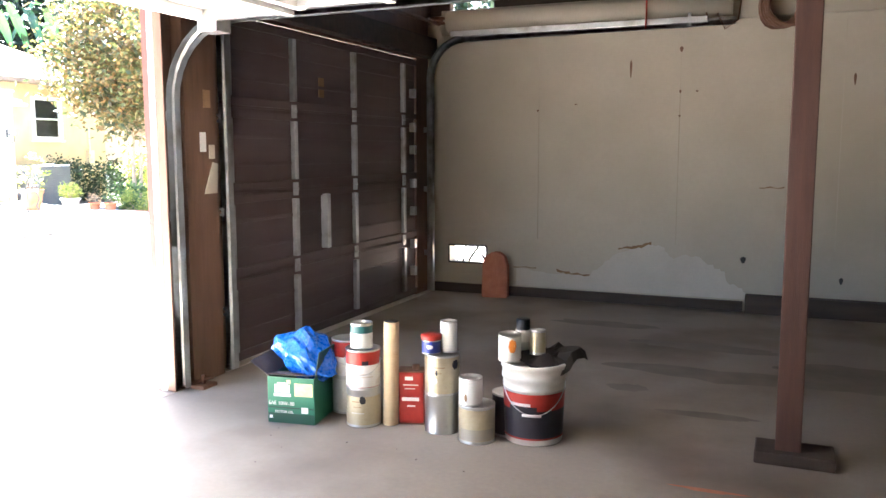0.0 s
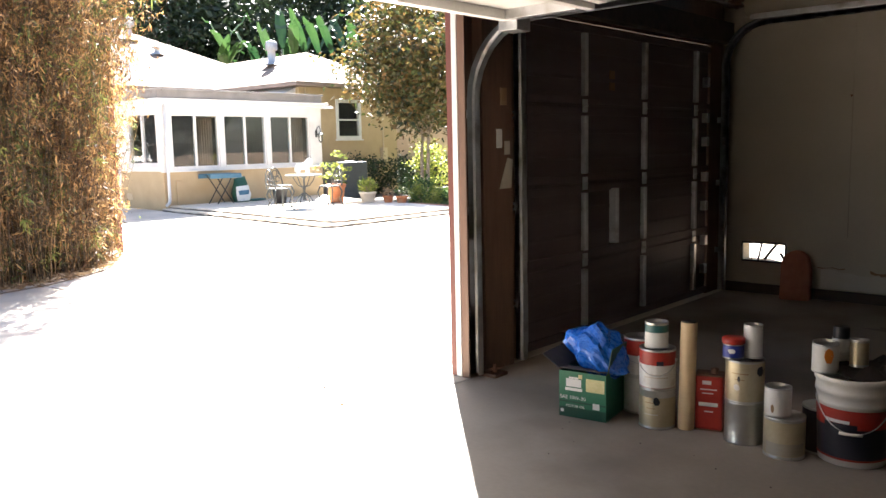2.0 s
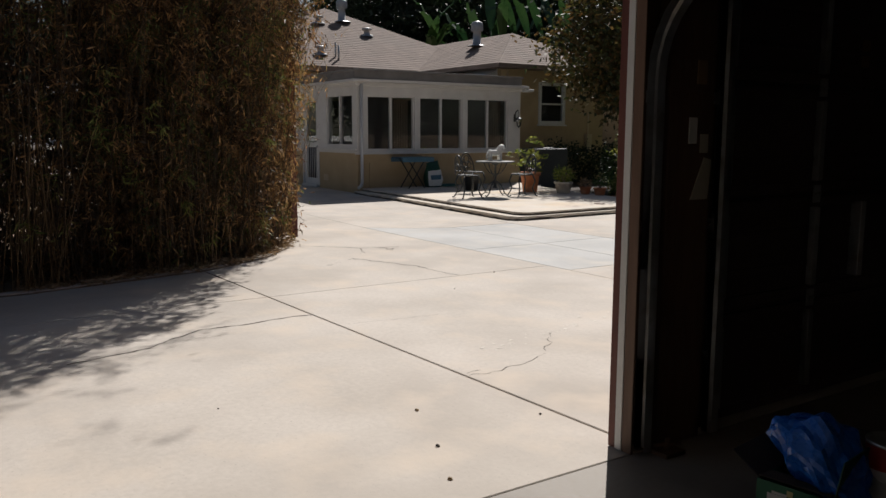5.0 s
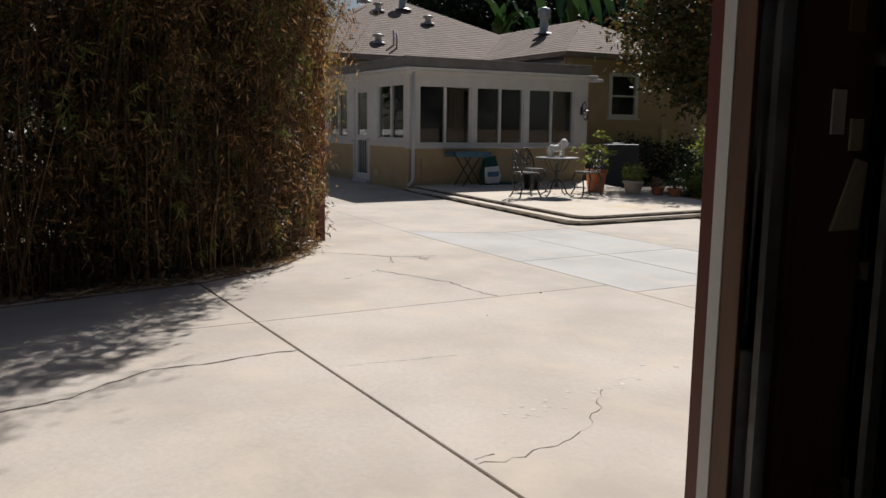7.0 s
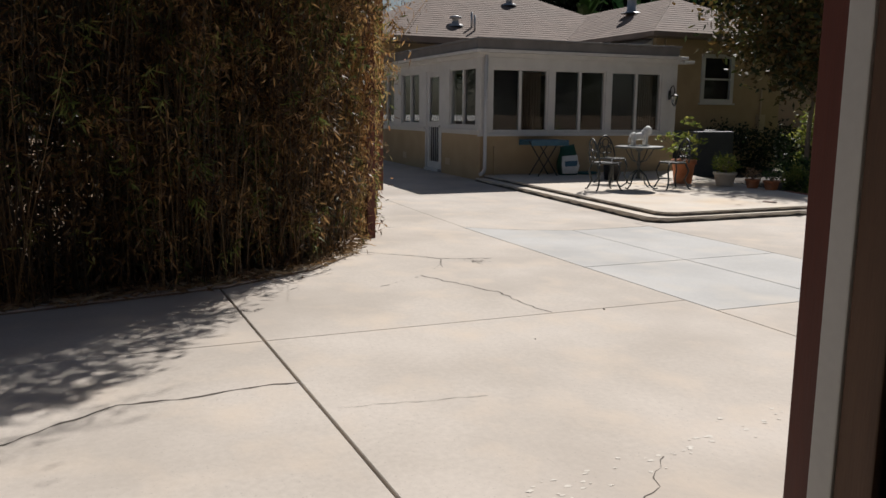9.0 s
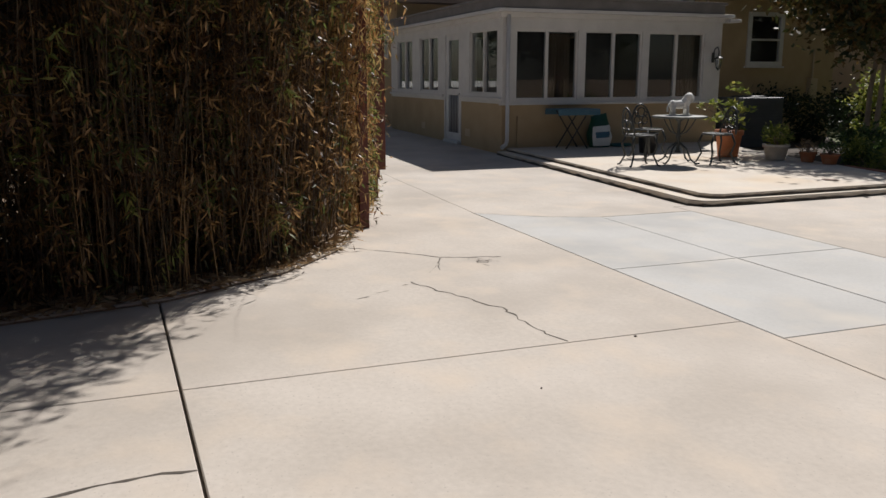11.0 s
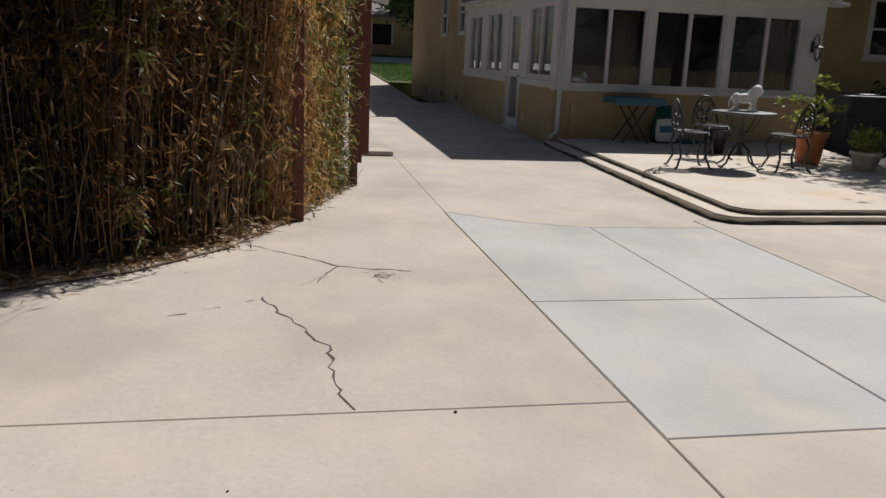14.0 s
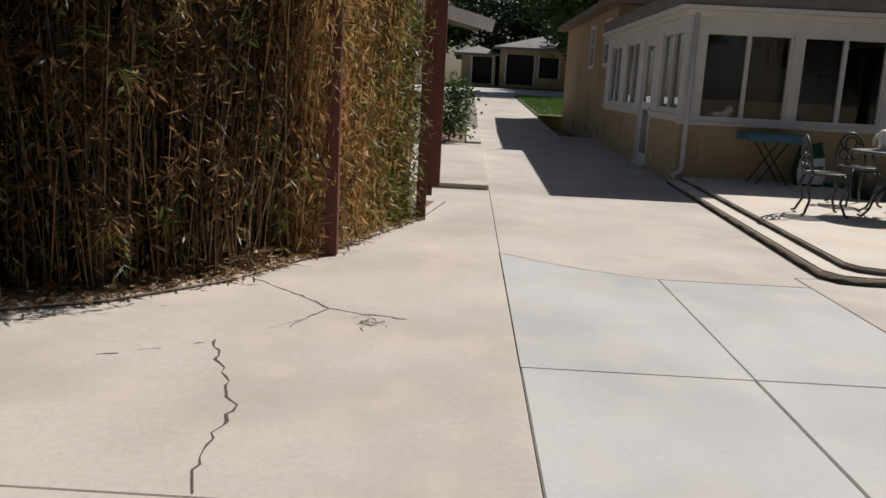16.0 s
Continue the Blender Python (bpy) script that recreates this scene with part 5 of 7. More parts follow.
stuff("top_leaves", quads("top leaves", blades(rng, top, 0.12, 0.022, 0.5), BAMBOO_LEAF), "thick leafy top of the hedge", "bamboo leaves", bamboo)
# the bend's heavy crown hangs out over the drive
os_, _ = along(rng.uniform(cum[2] - 0.6, cum[6], 15000), rng.uniform(-0.75, 0.5, 15000))
over = patchy(np.concatenate([os_, 3.35 + rng.uniform(0, 1.0, (15000, 1)) * (1.15 + 0.4 * np.sin(os_[:, :1] * 3.0))], 1), 0.38, -0.04)
stuff("overhang_leaves", quads("overhang leaves", blades(rng, over, 0.14, 0.03, 0.4), BAMBOO_LEAF), "leafy crown hanging over the drive", "bamboo leaves", bamboo)
# tall canes that arch out high over the drive
na = 12
ab, aout = along(rng.uniform(cum[2] - 0.4, cum[3] + 0.2, na), rng.uniform(0.2, 0.7, na))
lean = aout * rng.uniform(0.5, 2.0, (na, 1)) + rng.normal(0, 0.25, (na, 2)) + (0.35, 0.15)
ah = rng.uniform(4.6, 6.3, na)
arch = []
for t in np.linspace(0, 1, 9):
    c = np.concatenate([ab + lean * t ** 2.6, (ah * (t - 0.12 * t ** 6))[:, None]], 1)
    w = np.full((na, 1), 0.008 * (1 - 0.8 * t))
    arch.append([c + np.concatenate([np.cos(a) * w, np.sin(a) * w, 0 * w], 1) for a in (0, 2.094, 4.189)])
stuff("arching_cane_mass", stalk_mesh("arching canes", arch, CULM), "tall canes arching over the drive", "bamboo stems", bamboo)
mids = np.stack([np.stack(r, 0).mean(0) for r in arch], 1)
stuff("arching_leaves", quads("arching leaves", blades(rng, sprays(leaf_points(150, 0.7, 1.0, 0.10), 15, 0.26), 0.12, 0.019, 0.7), BAMBOO_LEAF), "leafy tips of the arching canes", "bamboo leaves", bamboo)
# bundles of bleached canes on the face of the hedge
bundle = rng.uniform(cum[1] + 0.3, cum[-1] - 0.5, 15)
bi = rng.integers(0, 15, 200)
sb, so = along(bundle[bi] + rng.normal(0, 0.13, 200), rng.uniform(0.06, 0.30, 200))
sh, sl = rng.uniform(0.5, 1.9, 200), rng.normal(0, 0.10, (200, 2))
straw = []
for t in np.linspace(0, 1, 5):
    c = np.concatenate([sb + sl * t * sh[:, None] + so * 0.12 * t ** 2, (sh * t)[:, None]], 1)
    w = np.full((200, 1), 0.005 * (1 - 0.6 * t))
    straw.append([c + np.concatenate([np.cos(a) * w, np.sin(a) * w, 0 * w], 1) for a in (0, 2.094, 4.189)])
stuff("straw_cane_mass", stalk_mesh("straw canes", straw, STRAW), "bundles of bleached dry canes", "bamboo stems", bamboo)
# fresh tufts on the face of the hedge
tb, tout = along(rng.uniform(cum[2], cum[-1] - 0.1, 70), rng.uniform(-0.02, 0.2, 70))
tuft = inside(sprays(np.concatenate([tb, rng.uniform(0.25, 3.2, (70, 1))], 1), 26, 0.16))
stuff("fresh_leaves", quads("fresh leaves", blades(rng, tuft, 0.10, 0.015, 0.5), TUFT_LEAF), "fresh green bamboo tufts", "bamboo leaves", bamboo)
base2, h2, rings2 = stalks(420, 0.5, 2.4, 0.0042, 2, (0.10, 0.8))
stuff("dry_cane_mass", stalk_mesh("dry stems", rings2, CULM), "short dry broken bamboo stems", "bamboo stems", bamboo)
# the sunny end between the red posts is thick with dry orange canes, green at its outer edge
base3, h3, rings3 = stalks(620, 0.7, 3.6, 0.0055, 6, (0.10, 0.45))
stuff("sunny_cane_mass", stalk_mesh("sunny canes", rings3, SUNLIT_TONE_CULM), "orange dry bamboo canes, sunlight put into their colour", "bamboo stems", bamboo)
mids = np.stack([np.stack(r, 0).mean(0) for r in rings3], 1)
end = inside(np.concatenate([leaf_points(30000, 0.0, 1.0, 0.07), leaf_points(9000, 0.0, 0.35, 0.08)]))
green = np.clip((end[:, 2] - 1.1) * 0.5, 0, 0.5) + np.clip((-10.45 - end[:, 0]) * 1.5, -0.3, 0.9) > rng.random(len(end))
stuff("end_leaves", quads("end leaves", blades(rng, end[~green], 0.085, 0.0125, 0.9), SUNLIT_TONE_LEAF), "dry orange bamboo leaves, sunlight put into their colour", "bamboo leaves", bamboo)
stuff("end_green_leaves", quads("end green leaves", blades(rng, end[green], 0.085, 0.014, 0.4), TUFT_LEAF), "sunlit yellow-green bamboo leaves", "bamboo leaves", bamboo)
s = rng.uniform(cum[2], cum[-1], 2600)
p2, _ = along(s, np.abs(rng.normal(0.10, 0.16, 2600)) - 0.01)
lit = np.concatenate([p2, rng.uniform(0.022, 0.05, (2600, 1)) + np.array([gz(x) for x in p2[:, 0]])[:, None]], 1)
heap = np.stack([rng.normal(-9.25, 0.20, 700), rng.normal(7.0, 0.10, 700), np.abs(rng.normal(0.03, 0.045, 700)) + 0.02], 1)
heap = heap[heap[:, 1] < 6.93 + (-8.85 - heap[:, 0]) * 0.42 + 0.02]
lit = np.concatenate([lit, heap])
stuff("leaf_litter", quads("leaf litter", blades(rng, lit, 0.09, 0.02, 0.0, 0.25), LITTER), "dry fallen bamboo leaves along the bed edge", "leaf litter")

# red posts and the pale fascia of the cover behind the bamboo
bm = B()
box(bm, -9.84, -9.75, 7.43, 7.52, gz(-9.8) + 0.0, 3.1, 0.006)
single("pergola_post", bm, RED_WOOD, "dark red wooden post standing in the bamboo", "post", "pergola posts")
cover = thing("patio_cover", "patio cover with dark red posts and a pale fascia", "pergola")
bm = B()
rs = random.Random(4)
box(bm, -11.56, -11.47, 8.00, 8.09, gz(-11.5), 3.2, 0.006)
box(bm, -11.60, -11.561, 8.02, 8.21, 0.33, 3.2, 0.01)
box(bm, -11.60, -11.562, 8.02, 8.14, 0.24, 0.329, 0.01)
part("post", bm, RED_WOOD, cover, "broad dark red post, rotten at the foot")
bm = B()
m = Matrix.Translation((-14.3, 8.15, 2.16)) @ Matrix.Rotation(radians(-14), 4, "X")
obox(bm, m, 0.04, 1.15, 0.15, 0.004)
part("fascia", bm, WHITE_WOOD, cover, "pale painted fascia board end")
bm = B()
obox(bm, Matrix.Translation((-15.8, 7.6, 2.36)) @ Matrix.Rotation(radians(-14), 4, "X"), 2.9, 1.9, 0.03, 0.004)
part("roof_panel", bm, DARK_WOOD, cover)
for x in (-16.9, -14.5):
    bm = B()
    part("post", box(bm, x, x + 0.09, 7.4, 7.49, gz(x) + 0.1, 2.3, 0.005), RED_WOOD, cover)


# ---- trees and shrubs ----
def crown_points(r, n, centre, radii, clumps, clump_r):
    """Leaf places gathered in clumps through an uneven crown."""
    d = r.normal(size=(clumps, 3))
    d /= np.linalg.norm(d, axis=1, keepdims=True)
    c = np.array(centre) + d * np.array(radii) * (r.uniform(0.35, 1.0, (clumps, 1)) ** 0.6)
    i = r.integers(0, clumps, n)
    return c, c[i] + r.normal(0, clump_r, (n, 3)) * (1, 1, 0.7)


def tree(name, x, y, z, height, centre, radii, leaves, size, mats, label, clumps=60, clump_r=0.28, trunk_r=0.09, seed=1, stems=1):
    r = np.random.default_rng(seed)
    t = thing(name, label, "tree", "", pose(x, y, z))
    c, pts = crown_points(r, leaves, (0, 0, 0), radii, clumps, clump_r)
    off = np.array(centre) - np.array((x, y, z))
    bm = B()
    fork = Vector((off[0] * 0.3, off[1] * 0.3, height))
    for k in range(stems):
        o = Vector((0.12 * k - 0.06 * (stems - 1), 0.07 * k, 0))
        rod(bm, [o, o * 1.1 + fork * 0.35 + Vector((0.03, 0.02, 0)), o * 1.3 + fork * 0.7, o + fork], trunk_r, trunk_r * 0.7, 10)
        for q in range(10):
            tip = Vector(c[(q + k * 10) % len(c)] + off)
            mid = fork.lerp(tip, 0.5) + Vector((0, 0, 0.15 * abs(tip.z - fork.z)))
            rod(bm, [o + fork * 0.96, o * 0.5 + mid, tip], trunk_r * 0.42, trunk_r * 0.1, 6)
    part("trunk", bm, mats[0], t)
    ob = new("crown", quads("crown", blades(r, pts + off, size[0], size[1], 0.3), mats[1]))
    ob.parent = t
    tagged(ob, kind="stuff")
    return t


tree("ornamental_tree", -13.8, 17.8, -0.05, 1.75, (-14.1, 18.7, 3.55), (1.8, 2.2, 1.9), 24000, (0.15, 0.07), (BARK, PLUM_LEAF), "small garden tree with bronze and green leaves", 30, 0.42, 0.055, 3, 2)
# the last four, never in view, are added to darken reflections and skylight
BACK = [(-40, -2, 6.0, 4.5), (-37, 25.5, 7.0, 4.5), (-34, 22.5, 7.0, 4.5), (-31, 27, 6.5, 4.5), (-25, 31, 7.0, 4.8), (-18, 32, 7.0, 4.5), (-11, 30, 6.0, 4.5), (-4, 31, 6.0, 4.5), (-40, 30, 8.0, 5.0), (-33, 33, 9.0, 5.0), (11, -2, 6.0, 5.0), (12, 7, 6.5, 5.0), (12, 16, 6.0, 5.0), (8, 25, 6.0, 5.0)]
for i, (x, y, zc, rad) in enumerate(BACK):
    tree("evergreen_tree", x, y, -0.09, 3.0, (x, y, zc), (rad * 0.85, rad * 0.85, rad), 13000, (0.32, 0.15), (BARK_DARK, DARK_LEAF), "large dark evergreen tree behind the houses; those east of the garage added unseen", 110, 0.6, 0.25, 20 + i)
for i, (x, y, zc, rad) in enumerate(((-72, 3, 6.5, 4.5), (-75, 10.0, 6.5, 4.2), (-74, 16.5, 7.5, 4.8), (-57, 17.0, 5.5, 3.2), (-50.5, 15.0, 6.4, 3.4), (-30, 2.0, 4.5, 3.2), (-23, 3.0, 3.6, 2.4))):
    tree("street_tree", x, y, -0.09, 2.0, (x, y, zc), (rad, rad, rad * 0.8), 8000, (0.40, 0.2), (BARK_DARK, GREEN_LEAF if i in (0, 4) else DARK_LEAF), "leafy green tree beyond the lane", 90, 0.6, 0.22, 60 + i)


def broad_leaves(x, y, n, seed):
    """A clump of tall paddle leaves."""
    r = random.Random(seed)
    t = thing("banana_plant", "clump of tall broad-leaved plants with paddle leaves", "plant", "", pose(x, y, -0.09))
    for k in range(n):
        a, h, ln = r.uniform(0, 6.28), r.uniform(3.4, 5.4), r.uniform(1.8, 3.0)
        d = Vector((math.cos(a), math.sin(a), 0))
        s = Vector((-d.y, d.x, 0))
        root = Vector((r.uniform(-1.1, 1.1), r.uniform(-1.5, 1.5), 0))
        bm = B()
        rod(bm, [root, root + Vector((0, 0, h * 0.6)), root + Vector((0, 0, h)) + d * 0.25], 0.05, 0.02, 6)
        prev = None
        for i in range(9):
            q = i / 8
            c = root + Vector((0, 0, h)) + d * (0.25 + ln * 0.42 * q) + Vector((0, 0, ln * (0.98 * q - 0.42 * q * q * r.uniform(0.8, 1.2))))
            w = 0.21 * math.sin(math.pi * min(0.97, 0.08 + q * 0.92)) ** 0.7
            ring = (bm.verts.new(c + s * w + Vector((0, 0, 0.06))), bm.verts.new(c), bm.verts.new(c - s * w + Vector((0, 0, 0.06))))
            if prev:
                bm.faces.new((prev[0], ring[0], ring[1], prev[1]))
                bm.faces.new((prev[1], ring[1], ring[2], prev[2]))
            prev = ring
        part("paddle_leaf", bm, BANANA_LEAF, t)
    return t


broad_leaves(-25.5, 22.6, 16, 4)
broad_leaves(-27.5, 20.5, 12, 5)
broad_leaves(-24.0, 25.2, 12, 6)


def shrub(x, y, z, rx, ry, rz, n, size, mat, label, seed, name="shrub", group="garden shrubs"):
    r = np.random.default_rng(seed)
    t = thing(name, label, "shrub", group, pose(x, y, z))
    c, pts = crown_points(r, n, (0, 0, rz), (rx, ry, rz), 24, min(rx, rz) * 0.28)
    pts[:, 2] = np.abs(pts[:, 2])
    bm = B()
    for k in range(6):
        rod(bm, [(0, 0, 0), Vector(c[k]) * 0.5, Vector(c[k])], 0.012, 0.004, 5)
    part("stems", bm, BARK, t)
    ob = new("foliage", quads("foliage", blades(r, pts, size[0], size[1], -0.2), mat))
    ob.parent = t
    tagged(ob, kind="stuff")
    return t


shrub(-19.95, 8.1, gz(-19.9) + 0.06, 0.42, 0.40, 0.62, 1500, (0.10, 0.05), GREEN_LEAF, "leafy green shrub in the bed beside the lane", 31)
shrub(-11.5, 15.55, 0.0, 0.42, 0.42, 0.26, 1500, (0.07, 0.02), YELLOW_LEAF, "low bright green clump by the patio corner", 32)
shrub(-12.3, 16.15, 0.0, 0.5, 0.45, 0.30, 1400, (0.09, 0.04), GREEN_LEAF, "dark green garden shrub beyond the patio", 33)
shrub(-10.7, 15.7, 0.0, 0.35, 0.4, 0.2, 1000, (0.08, 0.035), GREEN_LEAF, "low green shrub beside the lawn", 34)
shrub(-16.2, 20.8, -0.05, 0.55, 0.5, 0.75, 1800, (0.10, 0.05), YELLOW_LEAF, "yellow-green shrub by the house corner", 35)
shrub(-16.7, 18.9, -0.05, 0.6, 1.3, 0.62, 3000, (0.10, 0.05), DARK_LEAF, "dark shrub against the house wall", 36)
for i in range(5):
    shrub(-21.5 + i * 1.5, 24.2, -0.05, 0.85, 0.6, 0.55, 1300, (0.13, 0.06), DARK_LEAF, "dark clipped hedge shrub by the neighbouring wall", 40 + i)
bm = B()
prism(bm, [(-17.8, 15.86), (-9.56, 14.75), (-9.56, 15.9), (-13.0, 17.1), (-17.8, 20.9)], -0.085, 0.0)
single("planting_bed", bm, SOIL_DARK, "dark planting bed beside the patio", "bed", kind="structure")
bm = B()
for k in range(22):
    x, y = -16.9 + 0.1 * math.sin(k), 20.6 + k * 0.3
    box(bm, x, x + 0.14, y, y + 0.28, -0.03, 0.03, 0.01)
single("lawn_edging", bm, CONCRETE, "pale stone edging at the back of the lawn", "edging", kind="structure")
gp = np.stack([rng.uniform(-17, -9.6, 26000), rng.uniform(15.4, 24, 26000), np.full(26000, -0.03)], 1)
keep = gp[:, 1] > 15.2 + np.clip((-gp[:, 0] - 11.0) * 1.0, 0, 6)
gp = gp[keep]
up = blades(rng, gp, 0.07, 0.012, -1.2, 0.4)
stuff("grass", quads("grass", up, GRASS), "short green lawn grass", "grass")
gp = np.stack([rng.uniform(-45, -31.3, 9000), rng.uniform(10.8, 15, 9000), np.full(9000, 0.0)], 1)
gp[:, 2] = [gz(x) + 0.02 for x in gp[:, 0]]
stuff("grass", quads("far grass", blades(rng, gp, 0.12, 0.03, -1.2, 0.4), GRASS), "short green lawn grass", "grass")

# neighbouring houses
def plain_house(x0, x1, y0, y1, wall_h, peak, wall_m, roof_m, label, openings, foot=-0.05):
    hs = thing("house", label, "house", "neighbouring houses")
    bm = B()
    holed_wall(bm, "x", x1 - 0.2, x1, y0, y1, foot, wall_h, [o[:4] for o in openings if o[4] == "x"])
    box(bm, x0, x0 + 0.2, y0, y1, foot, wall_h)
    holed_wall(bm, "y", y0, y0 + 0.2, x0 + 0.2, x1 - 0.2, foot, wall_h, [o[:4] for o in openings if o[4] == "y"])
    box(bm, x0 + 0.2, x1 - 0.2, y1 - 0.2, y1, foot, wall_h)
    part("wall", bm, wall_m, hs)
    cx, cy = (x0 + x1) / 2, (y0 + y1) / 2
    part("roof", hip((x0 - 0.5, x1 + 0.5, y0 - 0.5, y1 + 0.5), ((cx - 0.5, cy, peak), (cx + 0.5, cy, peak)), wall_h + 0.1), roof_m, hs)
    for a, b, lo, hi, ax, nm in openings:
        bm = B()
        if ax == "x":
            box(bm, x1 - 0.35, x1 - 0.3, a, b, lo, hi)
        else:
            box(bm, a, b, y0 + 0.3, y0 + 0.35, lo, hi)
        w = part(nm, bm, SCREEN, hs, "dark opening")
        for u in (a - 0.08, b - 0.02):
            bm = B()
            if ax == "x":
                box(bm, x1 - 0.1, x1 + 0.03, u, u + 0.1, lo, hi + 0.08)
            else:
                box(bm, u, u + 0.1, y0 - 0.03, y0 + 0.1, lo, hi + 0.08)
            part("frame", bm, WHITE_WOOD, w)
    return hs


plain_house(-68, -58, 10.4, 17.0, 3.65, 4.85, STUCCO, ROLL_ROOF, "low house across the street with dark openings", [(10.8, 12.6, 1.42, 3.3, "x", "window"), (12.9, 14.2, 1.9, 3.2, "x", "window")], 0.0)
plain_house(-69, -58.6, 7.9, 10.1, 3.2, 4.0, STUCCO, ROLL_ROOF, "small pale carport across the street", [(8.6, 9.95, 1.40, 3.1, "x", "garage_door")], 0.0)
bm = B()
prism(bm, [(-56.02, -60), (-80, -60), (-80, 80), (-56.02, 80)], -0.08, lambda x: gz(-56) + 0.1)
single("far_verge", bm, GRASS_GROUND, "grass verge across the street", "verge", kind="structure")
plain_house(-27, -14.5, 25.0, 33.0, 2.9, 5.0, STUCCO_PALE, SHINGLE, "neighbouring tan stucco house behind the lawn", [(-18.3, -17.1, 1.2, 2.3, "y", "window")])


# ---- things on the patio ----
def table(x, y):
    t = thing("patio_table", "round grey wrought-iron patio table", "table", "", pose(x, y, px(x)))
    bm = B()
    lathe(bm, [(0.0, 0.655), (0.37, 0.655), (0.385, 0.66), (0.39, 0.672), (0.385, 0.684), (0.36, 0.688), (0.0, 0.688)], seg=36)
    part("tabletop", bm, IRON_LIGHT, t)
    bm = B()
    lathe(bm, [(0.05, 0.16), (0.028, 0.2), (0.022, 0.35), (0.035, 0.40), (0.022, 0.45), (0.022, 0.60), (0.09, 0.655)], seg=12)
    part("stem", bm, IRON, t)
    for k in range(4):
        a = k * math.pi / 2 + 0.4
        c, s = math.cos(a), math.sin(a)
        bm = B()
        rod(bm, [(0.03 * c, 0.03 * s, 0.3), (0.14 * c, 0.14 * s, 0.22), (0.22 * c, 0.22 * s, 0.07), (0.31 * c, 0.31 * s, 0.012), (0.36 * c, 0.36 * s, 0.03)], 0.014, 0.011, 8)
        part("leg", bm, IRON, t)
        bm = B()
        rod(bm, [(0.03 * c, 0.03 * s, 0.42), (0.13 * c, 0.13 * s, 0.46), (0.21 * c, 0.21 * s, 0.56), (0.26 * c, 0.26 * s, 0.65)], 0.010, 0.008, 6)
        part("brace", bm, IRON, t)
    return t


def chair(at, mat):
    """A wrought-iron garden chair: round seat, scrolled back, four curved legs."""
    t = thing("patio_chair", "ornate wrought-iron patio chair with a scrolled back", "chair", "chairs round the patio table", at)
    bm = B()
    pts = [(0.20 * math.cos(a), 0.20 * math.sin(a), 0.43) for a in (k * math.pi / 12 for k in range(25))]
    rod(bm, pts, 0.015, seg=6, caps=False)
    seat = part("seat", bm, mat, t)
    for k in range(-4, 5):
        u = k * 0.043
        w = math.sqrt(max(0.0, 0.2 ** 2 - u * u))
        part("seat_bar", rod(B(), [(u, -w, 0.43), (u, w, 0.43)], 0.010, seg=4), mat, seat)
        part("seat_bar", rod(B(), [(-w, u, 0.434), (w, u, 0.434)], 0.010, seg=4), mat, seat)
    for sx, sy in ((1, 1), (1, -1), (-1, 1), (-1, -1)):
        bm = B()
        rod(bm, [(0.15 * sx, 0.14 * sy, 0.425), (0.19 * sx, 0.17 * sy, 0.30), (0.15 * sx, 0.14 * sy, 0.15), (0.20 * sx, 0.19 * sy, 0.02), (0.23 * sx, 0.21 * sy, 0.012)], 0.016, 0.012, 6)
        part("leg", bm, mat, t)
    bm = B()
    arch = [(-0.17 - 0.06 * math.sin(a), -0.19 * math.cos(a), 0.43 + 0.38 * math.sin(a)) for a in (k * math.pi / 14 for k in range(15))]
    rod(bm, arch, 0.015, seg=6)
    part("back_frame", bm, mat, t)
    bm = B()
    for c, r in (((0.0, 0.69), 0.07), ((-0.075, 0.565), 0.055), ((0.075, 0.565), 0.055), ((0.0, 0.485), 0.04), ((-0.085, 0.665), 0.03), ((0.085, 0.665), 0.03)):
        rod(bm, [(-0.20 - 0.02 * (c[1] - 0.43), c[0] + r * math.cos(a), c[1] + r * math.sin(a)) for a in (k * math.pi / 8 for k in range(16))], 0.011, seg=5)
    part("back_scrolls", bm, mat, t)
    return t


TX, TY = -12.50, 12.88
table(TX, TY)
c1 = chair(pose(-12.42, 12.18, px(-12.42), 0, 0, 82), IRON)
copy_thing(c1, pose(-12.30, 13.40, px(-12.30), 0, 0, -95))
copy_thing(c1, pose(-13.35, 12.95, px(-13.35), 0, 0, 5))


def lion(x, y, z, turn):
    """A small standing stone lion, one plain shape."""
    bm = B()
    blob(bm, (0.0, 0, 0.155), (0.135, 0.062, 0.062), 2, 0.1, 1)
    blob(bm, (0.09, 0, 0.18), (0.075, 0.07, 0.085), 2, 0.25, 2)
    blob(bm, (0.135, 0, 0.245), (0.075, 0.068, 0.078), 2, 0.3, 3)
    blob(bm, (0.19, 0, 0.235), (0.035, 0.034, 0.034), 2, 0.1, 4)
    blob(bm, (-0.10, 0, 0.15), (0.06, 0.06, 0.07), 2, 0.1, 5)
    for lx in (-0.11, 0.10):
        for lyy in (-0.038, 0.038):
            rod(bm, [(lx, lyy, 0.15), (lx + 0.008, lyy, 0.08), (lx, lyy, 0.02)], 0.03, 0.022, 8)
            blob(bm, (lx + 0.015, lyy, 0.02), (0.034, 0.024, 0.02), 1)
    rod(bm, [(-0.155, 0, 0.17), (-0.185, 0, 0.12), (-0.18, 0, 0.05)], 0.013, 0.016, 6)
    box(bm, -0.17, 0.17, -0.065, 0.065, -0.0, 0.015, 0.004)
    return single("lion_statue", bm, STONE_WHITE, "small white stone lion statue standing on the table", "statue", at=pose(x, y, z, 0, 0, turn))


lion(-12.50, 12.87, px(TX) + 0.689, 82)


